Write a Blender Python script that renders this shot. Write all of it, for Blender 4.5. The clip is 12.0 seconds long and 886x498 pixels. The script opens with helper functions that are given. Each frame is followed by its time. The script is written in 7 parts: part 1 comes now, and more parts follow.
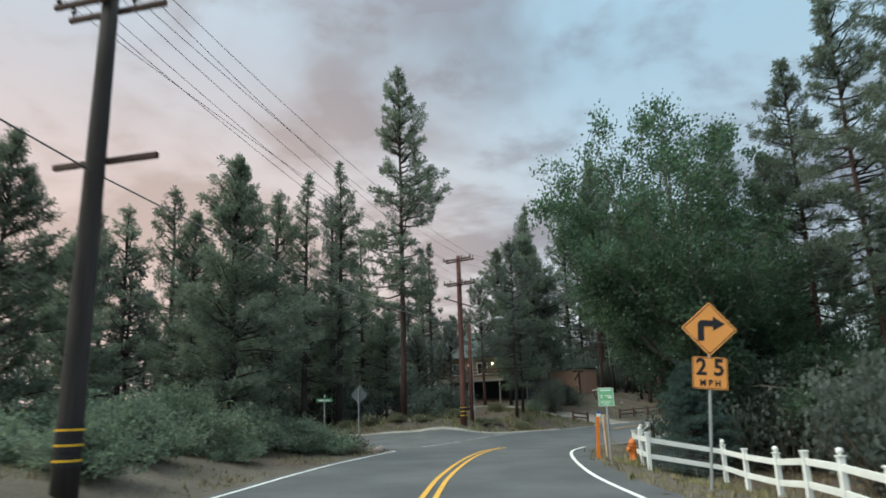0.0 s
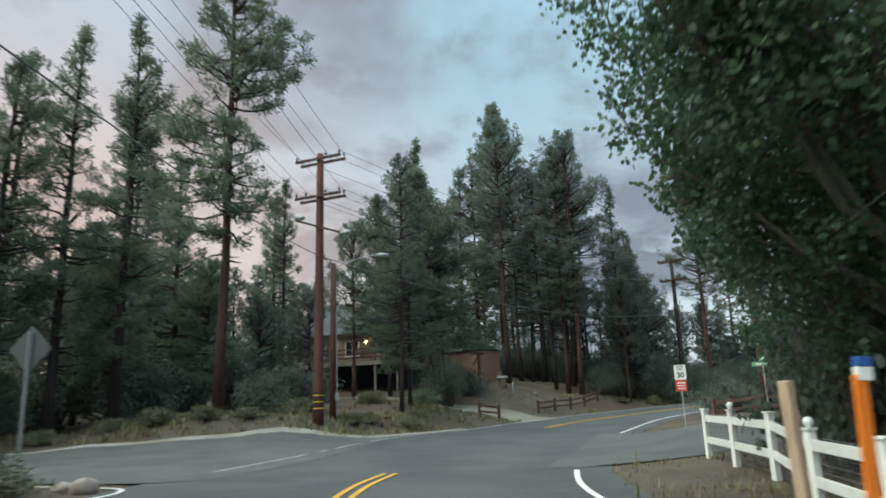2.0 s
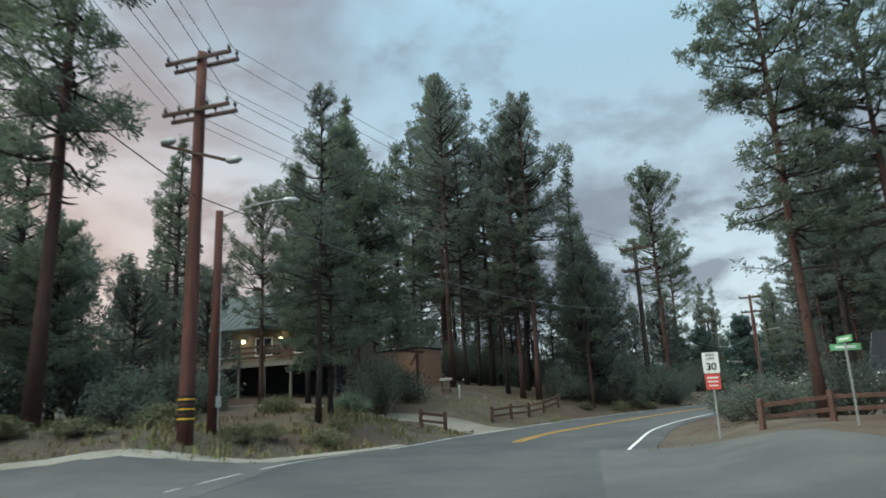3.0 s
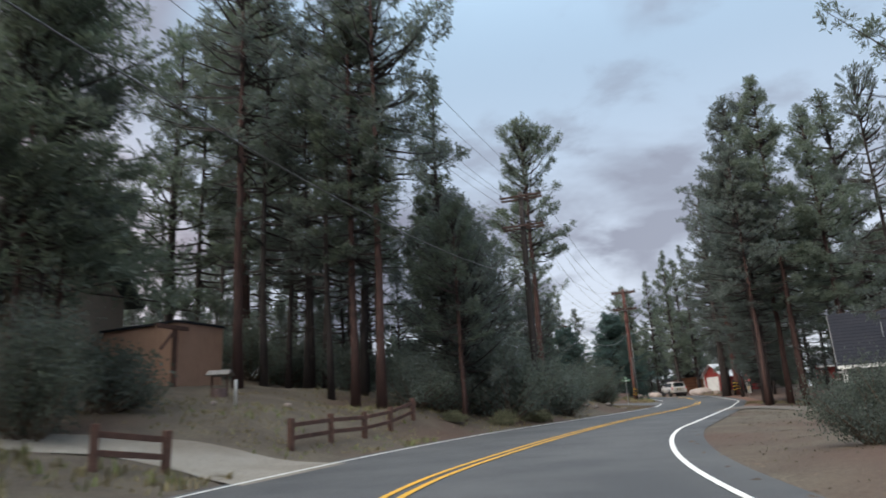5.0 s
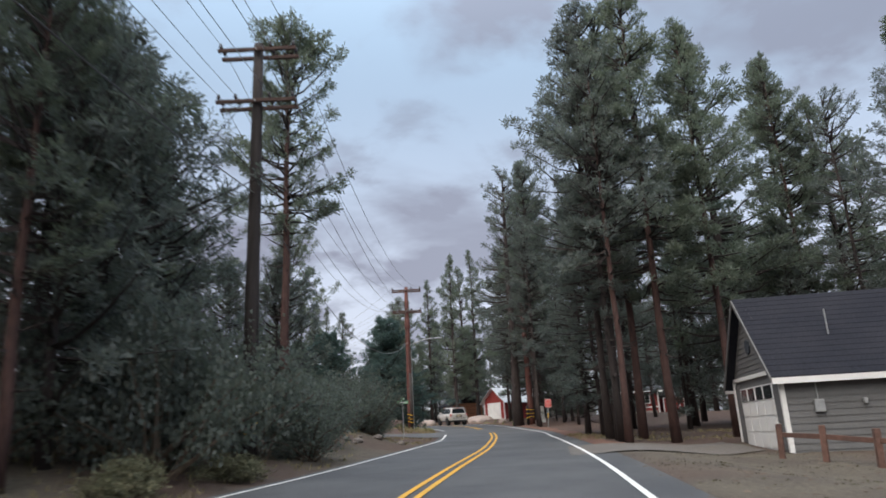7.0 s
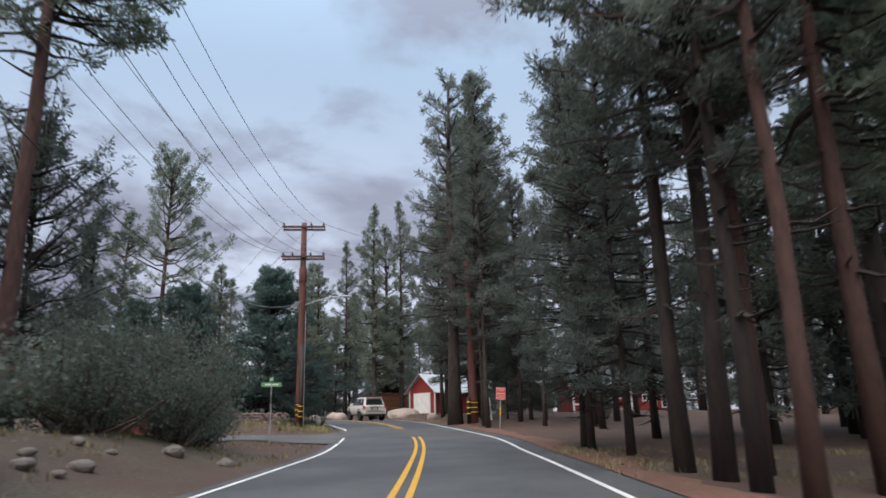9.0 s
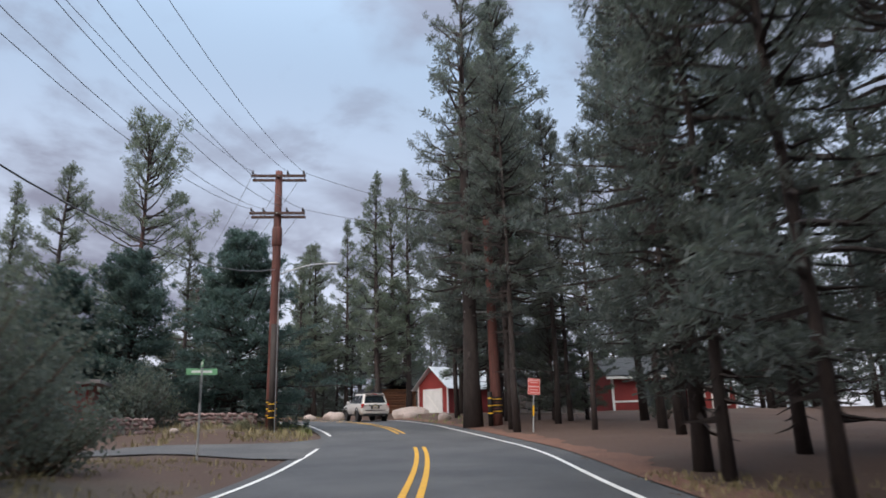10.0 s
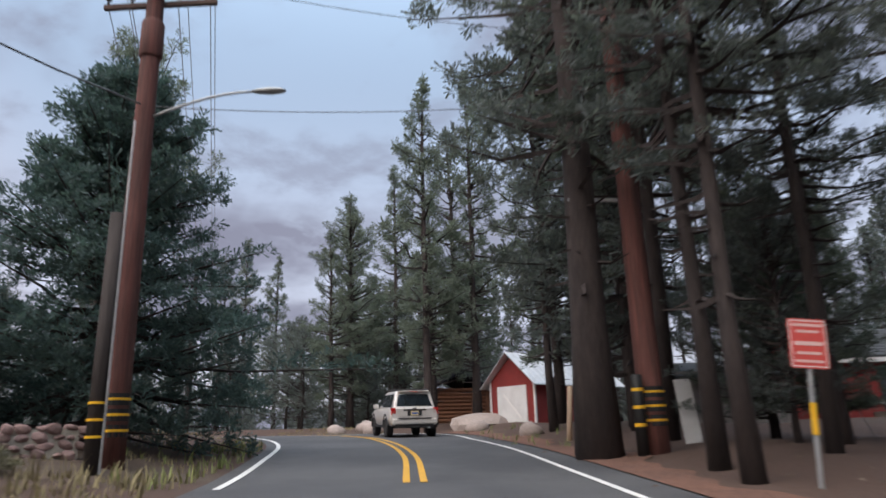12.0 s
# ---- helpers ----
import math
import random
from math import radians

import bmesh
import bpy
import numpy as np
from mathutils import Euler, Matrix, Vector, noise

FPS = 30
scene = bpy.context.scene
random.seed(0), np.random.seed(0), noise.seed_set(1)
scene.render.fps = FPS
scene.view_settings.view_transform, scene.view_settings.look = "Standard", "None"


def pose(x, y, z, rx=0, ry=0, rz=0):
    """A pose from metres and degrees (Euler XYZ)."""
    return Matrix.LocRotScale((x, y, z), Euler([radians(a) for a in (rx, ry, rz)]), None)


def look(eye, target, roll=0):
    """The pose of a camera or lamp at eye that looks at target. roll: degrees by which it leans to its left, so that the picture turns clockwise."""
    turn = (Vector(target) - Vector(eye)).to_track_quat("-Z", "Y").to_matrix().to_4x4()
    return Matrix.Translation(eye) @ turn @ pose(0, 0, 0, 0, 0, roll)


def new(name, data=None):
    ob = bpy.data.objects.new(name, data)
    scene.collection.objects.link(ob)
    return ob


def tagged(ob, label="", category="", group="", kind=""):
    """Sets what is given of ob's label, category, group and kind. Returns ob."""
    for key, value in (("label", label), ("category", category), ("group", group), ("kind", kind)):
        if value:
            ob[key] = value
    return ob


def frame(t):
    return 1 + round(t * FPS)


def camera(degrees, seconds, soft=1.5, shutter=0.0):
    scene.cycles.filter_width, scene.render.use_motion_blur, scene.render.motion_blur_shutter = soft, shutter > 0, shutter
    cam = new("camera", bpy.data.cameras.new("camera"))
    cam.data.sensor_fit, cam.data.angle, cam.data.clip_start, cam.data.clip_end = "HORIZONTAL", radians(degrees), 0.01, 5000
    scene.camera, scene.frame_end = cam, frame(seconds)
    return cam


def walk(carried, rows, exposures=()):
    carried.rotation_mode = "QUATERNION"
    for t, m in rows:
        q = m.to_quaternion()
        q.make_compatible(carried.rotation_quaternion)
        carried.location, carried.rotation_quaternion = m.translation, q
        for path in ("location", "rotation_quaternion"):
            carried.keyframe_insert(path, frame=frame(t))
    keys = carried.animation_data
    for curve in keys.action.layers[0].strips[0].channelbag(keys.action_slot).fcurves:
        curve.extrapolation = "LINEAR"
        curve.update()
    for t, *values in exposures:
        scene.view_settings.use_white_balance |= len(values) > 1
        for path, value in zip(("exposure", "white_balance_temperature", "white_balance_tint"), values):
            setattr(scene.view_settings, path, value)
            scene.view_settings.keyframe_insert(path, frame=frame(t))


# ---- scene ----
# ---------------------------------------------------------------- camera
cam = camera(66.7, 12.0, soft=1.7, shutter=0.35)
METRES, EYE = 108.0, 1.24
ROWS = [
    (0.0, 0.0, 0.0, 0.0, 0.4, 13.35, 1.67),
    (0.5, 0.0008, 0.0436, -0.0014, -0.46, 13.19, 0.9),
    (1.0, 0.0022, 0.0869, -0.0025, -2.49, 13.15, 0.71),
    (1.5, 0.0048, 0.1302, -0.0037, -6.05, 13.05, 1.2),
    (2.0, 0.0092, 0.1734, -0.0044, -10.43, 12.94, 1.89),
    (2.5, 0.0155, 0.2151, -0.0046, -13.82, 13.19, 2.1),
    (4.5, 0.0687, 0.3769, -0.0074, -24.37, 14.23, 3.29),
    (5.0, 0.0904, 0.4138, -0.007, -30.03, 14.31, 3.13),
    (5.5, 0.1152, 0.4489, -0.0066, -37.21, 14.2, 3.39),
    (6.0, 0.1422, 0.4805, -0.0047, -42.77, 14.3, 3.28),
    (6.5, 0.1719, 0.5103, -0.004, -46.36, 14.91, 3.11),
    (7.0, 0.2035, 0.538, -0.003, -49.49, 15.42, 2.82),
    (9.0, 0.3301, 0.6308, 0.0012, -55.54, 14.57, 1.56),
    (9.5, 0.363, 0.6534, 0.0019, -55.02, 14.52, 1.72),
    (10.0, 0.3972, 0.6768, 0.0028, -54.36, 14.5, 1.67),
    (10.5, 0.4312, 0.6996, 0.0033, -53.77, 14.27, 1.57),
    (11.0, 0.4652, 0.722, 0.0045, -52.81, 14.22, 1.7),
    (11.5, 0.4987, 0.746, 0.0051, -50.71, 14.78, 1.88),
    (12.0, 0.5302, 0.7716, 0.0056, -47.27, 15.37, 1.59),
]
walk(cam, [(t, pose(METRES * x, METRES * y, EYE + METRES * z, 90 + pitch, roll, yaw)) for t, x, y, z, yaw, pitch, roll in ROWS],
     exposures=[(0.0, 0.46, 6950, -9.0), (2.7, 0.46, 6900, -12.0), (4.4, 0.52, 7050, 2.0), (9.5, 0.52, 6950, 8.0), (12.0, 0.42, 6900, 10.0)])

# ---------------------------------------------------------------- sky and sun
SUN_DIR = Vector((-0.58, -0.10, 0.80)).normalized()      # the brightest part of the overcast
world = bpy.data.worlds.new("dusk_sky")
scene.world = world
world.use_nodes = True
wt = world.node_tree
wt.nodes.clear()


def wnode(kind, **values):
    n = wt.nodes.new(kind)
    for k, v in values.items():
        n.inputs[k].default_value = v
    return n


def wlink(a, b):
    wt.links.new(a, b)


w_out = wt.nodes.new("ShaderNodeOutputWorld")
w_bg = wt.nodes.new("ShaderNodeBackground")
w_sky = wt.nodes.new("ShaderNodeTexSky")
w_sky.sky_type = "NISHITA"
w_sky.sun_disc = False
w_sky.sun_elevation = math.asin(SUN_DIR.z)
w_sky.sun_rotation = math.atan2(SUN_DIR.x, SUN_DIR.y)
w_co = wt.nodes.new("ShaderNodeTexCoord")
w_sep = wt.nodes.new("ShaderNodeSeparateXYZ")
wlink(w_co.outputs["Generated"], w_sep.inputs[0])


def wmath(op, a, b=None, clamp=False):
    n = wt.nodes.new("ShaderNodeMath")
    n.operation, n.use_clamp = op, clamp
    for i, v in enumerate((a, b)):
        if v is None:
            continue
        if isinstance(v, (int, float)):
            n.inputs[i].default_value = v
        else:
            wlink(v, n.inputs[i])
    return n.outputs[0]


def wmix(f, a, b, blend="MIX"):
    n = wt.nodes.new("ShaderNodeMix")
    n.data_type, n.blend_type = "RGBA", blend
    for i, v in ((0, f), (6, a), (7, b)):
        if isinstance(v, (int, float)):
            n.inputs[i].default_value = v
        elif isinstance(v, tuple):
            n.inputs[i].default_value = (*v, 1)
        else:
            wlink(v, n.inputs[i])
    return n.outputs[2]


def wramp(f, lo, hi):
    n = wt.nodes.new("ShaderNodeMapRange")
    n.interpolation_type = "SMOOTHSTEP"
    wlink(f, n.inputs[0])
    n.inputs[1].default_value, n.inputs[2].default_value = lo, hi
    return n.outputs[0]


sx, sy, sz = w_sep.outputs
lift = wmath("ADD", wmath("MAXIMUM", sz, 0.0), 0.22)
w_flat = wt.nodes.new("ShaderNodeCombineXYZ")
wlink(wmath("DIVIDE", sx, lift), w_flat.inputs[0])
wlink(wmath("DIVIDE", sy, lift), w_flat.inputs[1])
w_big = wnode("ShaderNodeTexNoise", Scale=1.35, Detail=5.0, Roughness=0.52, Distortion=0.35)
w_small = wnode("ShaderNodeTexNoise", Scale=3.6, Detail=6.0, Roughness=0.55, Distortion=0.2)
for n in (w_big, w_small):
    wlink(w_flat.outputs[0], n.inputs["Vector"])
# clear evening blue, paler to the horizon, over a thin high veil
haze = wramp(sz, 0.62, 0.02)
nishita = wmix(1.0, w_sky.outputs[0], (0.11, 0.115, 0.12), "MULTIPLY")
veil = wmix(haze, (0.33, 0.46, 0.66), (0.56, 0.58, 0.72))
air = wmix(0.82, nishita, veil)
# the afterglow: pink towards the set sun
glow_dir = wmath("ADD", wmath("MULTIPLY", sx, -0.62), wmath("MULTIPLY", sy, 0.785))
glow = wmath("MULTIPLY", wramp(glow_dir, 0.52, 0.98), wramp(sz, 0.85, 0.15))
air = wmix(wmath("MULTIPLY", glow, 0.85), air, (0.66, 0.45, 0.46))
# cloud sheets: grey-violet bellies, paler where thin
mask = wmath("ADD", wramp(w_big.outputs["Fac"], 0.43, 0.62), wmath("MULTIPLY", wramp(w_small.outputs["Fac"], 0.48, 0.68), 0.62), True)
# the cloud deck thickens to the north, away from the road's end
north = wramp(wmath("SUBTRACT", sy, wmath("MULTIPLY", sx, 0.35)), 0.25, 0.95)
cover = wmath("MULTIPLY", mask, wmath("ADD", 0.76, wmath("MULTIPLY", north, 0.30)))
belly = wmix(glow, (0.20, 0.215, 0.305), (0.50, 0.365, 0.38))
air = wmix(cover, air, belly)
# overcast: brighter overhead than at the horizon
air = wmix(wramp(sz, 0.45, 1.0), air, wmix(1.0, air, (3.0, 2.95, 2.8), "MULTIPLY"))
wlink(air, w_bg.inputs[0])
w_bg.inputs[1].default_value = 1.0
wlink(w_bg.outputs[0], w_out.inputs[0])

sun = bpy.data.lights.new("sun", "SUN")
sun.energy, sun.angle, sun.color = 3.5, radians(75), (1.0, 0.94, 0.90)
sun_ob = new("sun", sun)
sun_ob.matrix_world = look(SUN_DIR * 50, (0, 0, 0))

# ---------------------------------------------------------------- materials
def material(name, base, rough=0.8, metal=0.0, grain=0.0, grain_scale=20.0, blotch=0.0, blotch_scale=1.5, second=None, bump=0.0, bump_scale=40.0,
             stretch=(1, 1, 1), vary=0.0, island=0.0, emit=None, spec=0.4, coat=0.0, coords="Object", leafy=0.0):
    """A surface with a base colour, a fine grain, broad blotches towards a second colour, and relief."""
    m = bpy.data.materials.new(name)
    m.use_nodes = True
    nt = m.node_tree
    bsdf = nt.nodes["Principled BSDF"]
    bsdf.inputs["Roughness"].default_value = rough
    bsdf.inputs["Metallic"].default_value = metal
    bsdf.inputs["Specular IOR Level"].default_value = spec
    bsdf.inputs["Coat Weight"].default_value = coat
    tc = nt.nodes.new("ShaderNodeTexCoord")
    mp = nt.nodes.new("ShaderNodeMapping")
    mp.inputs["Scale"].default_value = stretch
    nt.links.new(tc.outputs[coords], mp.inputs[0])

    def tex(scale, detail=5.0, rgh=0.6):
        n = nt.nodes.new("ShaderNodeTexNoise")
        n.inputs["Scale"].default_value, n.inputs["Detail"].default_value, n.inputs["Roughness"].default_value = scale, detail, rgh
        nt.links.new(mp.outputs[0], n.inputs["Vector"])
        return n.outputs["Fac"]

    def mix(f, a, b, blend="MIX"):
        n = nt.nodes.new("ShaderNodeMix")
        n.data_type, n.blend_type = "RGBA", blend
        for i, v in ((0, f), (6, a), (7, b)):
            if isinstance(v, (int, float)):
                n.inputs[i].default_value = v
            elif isinstance(v, tuple):
                n.inputs[i].default_value = (*v, 1)
            else:
                nt.links.new(v, n.inputs[i])
        return n.outputs[2]

    def spread(f, lo, hi, out_lo=0.0, out_hi=1.0):
        n = nt.nodes.new("ShaderNodeMapRange")
        nt.links.new(f, n.inputs[0])
        for i, v in enumerate((lo, hi, out_lo, out_hi)):
            n.inputs[i + 1].default_value = v
        return n.outputs[0]

    col = mix(0.0, tuple(base), tuple(base))
    if blotch:
        col = mix(spread(tex(blotch_scale, 6.0), 0.38, 0.64, 0.0, blotch), col, tuple(second or [c * 0.55 for c in base]))
    if grain:
        col = mix(1.0, col, spread(tex(grain_scale, 3.0, 0.7), 0.25, 0.75, 1 - grain, 1 + grain), "MULTIPLY")
    if vary:
        oi = nt.nodes.new("ShaderNodeObjectInfo")
        col = mix(1.0, col, spread(oi.outputs["Random"], 0, 1, 1 - vary, 1 + vary), "MULTIPLY")
    if island:
        gi = nt.nodes.new("ShaderNodeNewGeometry")
        col = mix(1.0, col, spread(gi.outputs["Random Per Island"], 0, 1, 1 - island, 1 + island), "MULTIPLY")
    nt.links.new(col, bsdf.inputs["Base Color"])
    if bump:
        b = nt.nodes.new("ShaderNodeBump")
        b.inputs["Strength"].default_value, b.inputs["Distance"].default_value = bump, 0.02
        nt.links.new(tex(bump_scale, 6.0, 0.65), b.inputs["Height"])
        nt.links.new(b.outputs[0], bsdf.inputs["Normal"])
    if leafy:
        # light that passes through thin needles and leaves
        tr = nt.nodes.new("ShaderNodeBsdfTranslucent")
        nt.links.new(mix(1.0, col, (1.45, 1.55, 1.25), "MULTIPLY"), tr.inputs["Color"])
        mx = nt.nodes.new("ShaderNodeMixShader")
        mx.inputs[0].default_value = leafy
        nt.links.new(bsdf.outputs[0], mx.inputs[1])
        nt.links.new(tr.outputs[0], mx.inputs[2])
        nt.links.new(mx.outputs[0], nt.nodes["Material Output"].inputs[0])
    if emit:
        bsdf.inputs["Emission Color"].default_value = (*emit[0], 1)
        bsdf.inputs["Emission Strength"].default_value = emit[1]
    return m


# the road's paler blotches carry both wear and a painted wet-like sheen
M_ASPHALT = material("asphalt", (0.055, 0.056, 0.061), 0.78, grain=0.25, grain_scale=60, blotch=0.75, blotch_scale=0.38, second=(0.095, 0.095, 0.098), bump=0.35, bump_scale=55)
M_OLD_ASPHALT = material("old_asphalt", (0.072, 0.072, 0.076), 0.88, grain=0.25, grain_scale=40, blotch=0.7, blotch_scale=0.5, second=(0.115, 0.112, 0.11), bump=0.4, bump_scale=40)
M_GRAVEL = material("gravel_drive", (0.125, 0.113, 0.105), 0.95, grain=0.35, grain_scale=35, blotch=0.6, blotch_scale=0.6, second=(0.115, 0.098, 0.085), bump=0.7, bump_scale=30)
M_GUTTER = material("pale_gutter", (0.30, 0.28, 0.25), 0.92, grain=0.25, grain_scale=25, blotch=0.7, blotch_scale=0.7, second=(0.19, 0.165, 0.135), bump=0.5, bump_scale=25)
M_DUFF = material("orange_needle_duff", (0.155, 0.078, 0.055), 0.95, grain=0.4, grain_scale=14, blotch=0.85, blotch_scale=0.9, second=(0.11, 0.06, 0.045), bump=0.8, bump_scale=12)
M_DRIVE = material("dirt_drive", (0.24, 0.22, 0.195), 0.95, grain=0.4, grain_scale=20, blotch=0.9, blotch_scale=0.5, second=(0.17, 0.145, 0.12), bump=0.7, bump_scale=20)
M_LINE_W = material("white_road_paint", (0.72, 0.72, 0.70), 0.7, grain=0.15, grain_scale=30, blotch=0.5, blotch_scale=3.0, second=(0.45, 0.45, 0.44))
M_LINE_WORN = material("worn_white_paint", (0.42, 0.42, 0.41), 0.8, grain=0.3, grain_scale=12, blotch=0.8, blotch_scale=1.2, second=(0.2, 0.2, 0.2))
M_LINE_Y = material("yellow_road_paint", (0.62, 0.33, 0.035), 0.7, grain=0.15, grain_scale=30, blotch=0.45, blotch_scale=3.0, second=(0.42, 0.25, 0.06))
M_BARK_RED = material("pine_bark_red", (0.078, 0.041, 0.036), 0.95, grain=0.35, grain_scale=3.0, blotch=0.75, blotch_scale=1.6, second=(0.05, 0.03, 0.027), bump=0.9, bump_scale=5.0, stretch=(3, 3, 0.7), vary=0.15)
M_BARK = material("pine_bark_dark", (0.047, 0.036, 0.034), 0.95, grain=0.35, grain_scale=3.0, blotch=0.75, blotch_scale=1.6, second=(0.028, 0.022, 0.022), bump=0.9, bump_scale=5.0, stretch=(3, 3, 0.7), vary=0.2)
M_BARK_GREY = material("cottonwood_bark", (0.13, 0.12, 0.105), 0.95, grain=0.35, grain_scale=4.0, blotch=0.6, blotch_scale=1.2, second=(0.09, 0.08, 0.07), bump=0.8, bump_scale=6.0, stretch=(3, 3, 0.8))
M_NEEDLE = material("pine_needles", (0.116, 0.138, 0.118), 0.65, island=0.32, vary=0.2, blotch=0.5, blotch_scale=0.35, second=(0.122, 0.136, 0.110), spec=0.22, leafy=0.42)
M_NEEDLE_DARK = material("forest_needles", (0.104, 0.120, 0.122), 0.65, island=0.32, vary=0.25, blotch=0.5, blotch_scale=0.35, second=(0.110, 0.118, 0.106), spec=0.22, leafy=0.42)
M_SPRUCE = material("spruce_needles", (0.052, 0.086, 0.086), 0.7, island=0.25, vary=0.1, blotch=0.5, blotch_scale=0.5, second=(0.085, 0.12, 0.112), spec=0.3, leafy=0.35)
M_LEAF = material("cottonwood_leaves", (0.068, 0.112, 0.078), 0.5, island=0.28, blotch=0.5, blotch_scale=0.5, second=(0.074, 0.110, 0.066), spec=0.3, leafy=0.5)
M_OAK = material("oak_brush_leaves", (0.112, 0.128, 0.124), 0.75, island=0.3, vary=0.2, blotch=0.5, blotch_scale=0.8, second=(0.125, 0.138, 0.108), spec=0.12, leafy=0.42)
M_SAGE = material("sagebrush_leaves", (0.13, 0.165, 0.135), 0.8, island=0.4, vary=0.2, blotch=0.6, blotch_scale=0.9, second=(0.185, 0.21, 0.165), spec=0.2, leafy=0.42)
M_RABBIT = material("rabbitbrush", (0.155, 0.158, 0.10), 0.8, island=0.4, vary=0.2, blotch=0.5, blotch_scale=1.2, second=(0.205, 0.19, 0.12), spec=0.2)
M_TWIG = material("brush_stems", (0.11, 0.085, 0.065), 0.95, grain=0.3, grain_scale=10)
M_DRYGRASS = material("dry_grass", (0.225, 0.19, 0.11), 0.9, island=0.4, blotch=0.6, blotch_scale=0.25, second=(0.165, 0.145, 0.08), spec=0.15)
M_TRODDEN = material("trodden_grass", (0.086, 0.082, 0.058), 0.95, island=0.35, blotch=0.6, blotch_scale=0.4, second=(0.085, 0.082, 0.05), spec=0.1)
M_GREENGRASS = material("green_grass", (0.15, 0.20, 0.075), 0.9, island=0.4, blotch=0.6, blotch_scale=0.5, second=(0.24, 0.21, 0.10), spec=0.15)
M_POLE = material("creosoted_pole_wood", (0.140, 0.052, 0.044), 0.85, grain=0.35, grain_scale=3.0, blotch=0.7, blotch_scale=1.0, second=(0.06, 0.034, 0.03), bump=0.5, bump_scale=8, stretch=(6, 6, 0.35))
M_POLE_DARK = material("dark_pole_wood", (0.045, 0.036, 0.034), 0.88, grain=0.35, grain_scale=3.0, blotch=0.7, blotch_scale=1.0, second=(0.025, 0.02, 0.02), bump=0.5, bump_scale=8, stretch=(6, 6, 0.35))
M_ARM = material("crossarm_wood", (0.085, 0.05, 0.042), 0.85, grain=0.3, grain_scale=5, blotch=0.6, blotch_scale=2, stretch=(1, 4, 4))
M_STRIPE = material("yellow_reflector", (0.75, 0.42, 0.03), 0.4, grain=0.1)
M_BLACK = material("black_band", (0.015, 0.015, 0.016), 0.6, grain=0.2)
M_CERAMIC = material("insulator_glaze", (0.055, 0.05, 0.055), 0.25, grain=0.1)
M_WIRE = material("power_wire", (0.13, 0.13, 0.135), 0.4, 0.4, grain=0.1)
M_STEEL = material("galvanised_steel", (0.42, 0.43, 0.44), 0.5, 0.6, grain=0.15, grain_scale=15, blotch=0.4, blotch_scale=3, second=(0.3, 0.3, 0.3))
M_VINYL = material("white_fence_paint", (0.78, 0.78, 0.77), 0.5, grain=0.06, grain_scale=10, blotch=0.35, blotch_scale=1.8, second=(0.58, 0.57, 0.54))
M_RAIL = material("brown_rail_wood", (0.125, 0.066, 0.052), 0.9, grain=0.35, grain_scale=6, blotch=0.6, blotch_scale=2.0, second=(0.07, 0.045, 0.04), bump=0.5, bump_scale=12, vary=0.15)
M_SIGN_Y = material("amber_sign_sheeting", (0.80, 0.33, 0.085), 0.45, grain=0.04, blotch=0.2, blotch_scale=2, second=(0.66, 0.28, 0.09))
M_SIGN_G = material("green_sign_sheeting", (0.17, 0.42, 0.22), 0.45, grain=0.05, blotch=0.3, blotch_scale=4, second=(0.24, 0.48, 0.28))
M_SIGN_W = material("white_sign_sheeting", (0.78, 0.78, 0.76), 0.45, grain=0.04)
M_SIGN_R = material("red_sign_sheeting", (0.62, 0.085, 0.075), 0.45, grain=0.05, blotch=0.25, blotch_scale=3, second=(0.70, 0.16, 0.14))
M_SIGN_BACK = material("bare_aluminium_back", (0.16, 0.175, 0.175), 0.5, 0.4, grain=0.1)
M_INK = material("black_sign_ink", (0.012, 0.012, 0.016), 0.5)
M_ORANGE = material("orange_plastic", (0.80, 0.20, 0.02), 0.5, grain=0.08, blotch=0.3, blotch_scale=3)
M_HYDRANT = material("orange_hydrant_paint", (0.62, 0.17, 0.03), 0.5, grain=0.12, blotch=0.5, blotch_scale=6, second=(0.42, 0.12, 0.04))
M_BLUE = material("blue_band", (0.03, 0.10, 0.35), 0.5)
M_PALEWOOD = material("weathered_pale_wood", (0.46, 0.33, 0.24), 0.9, grain=0.25, grain_scale=8, blotch=0.4, blotch_scale=3, stretch=(4, 4, 0.6))

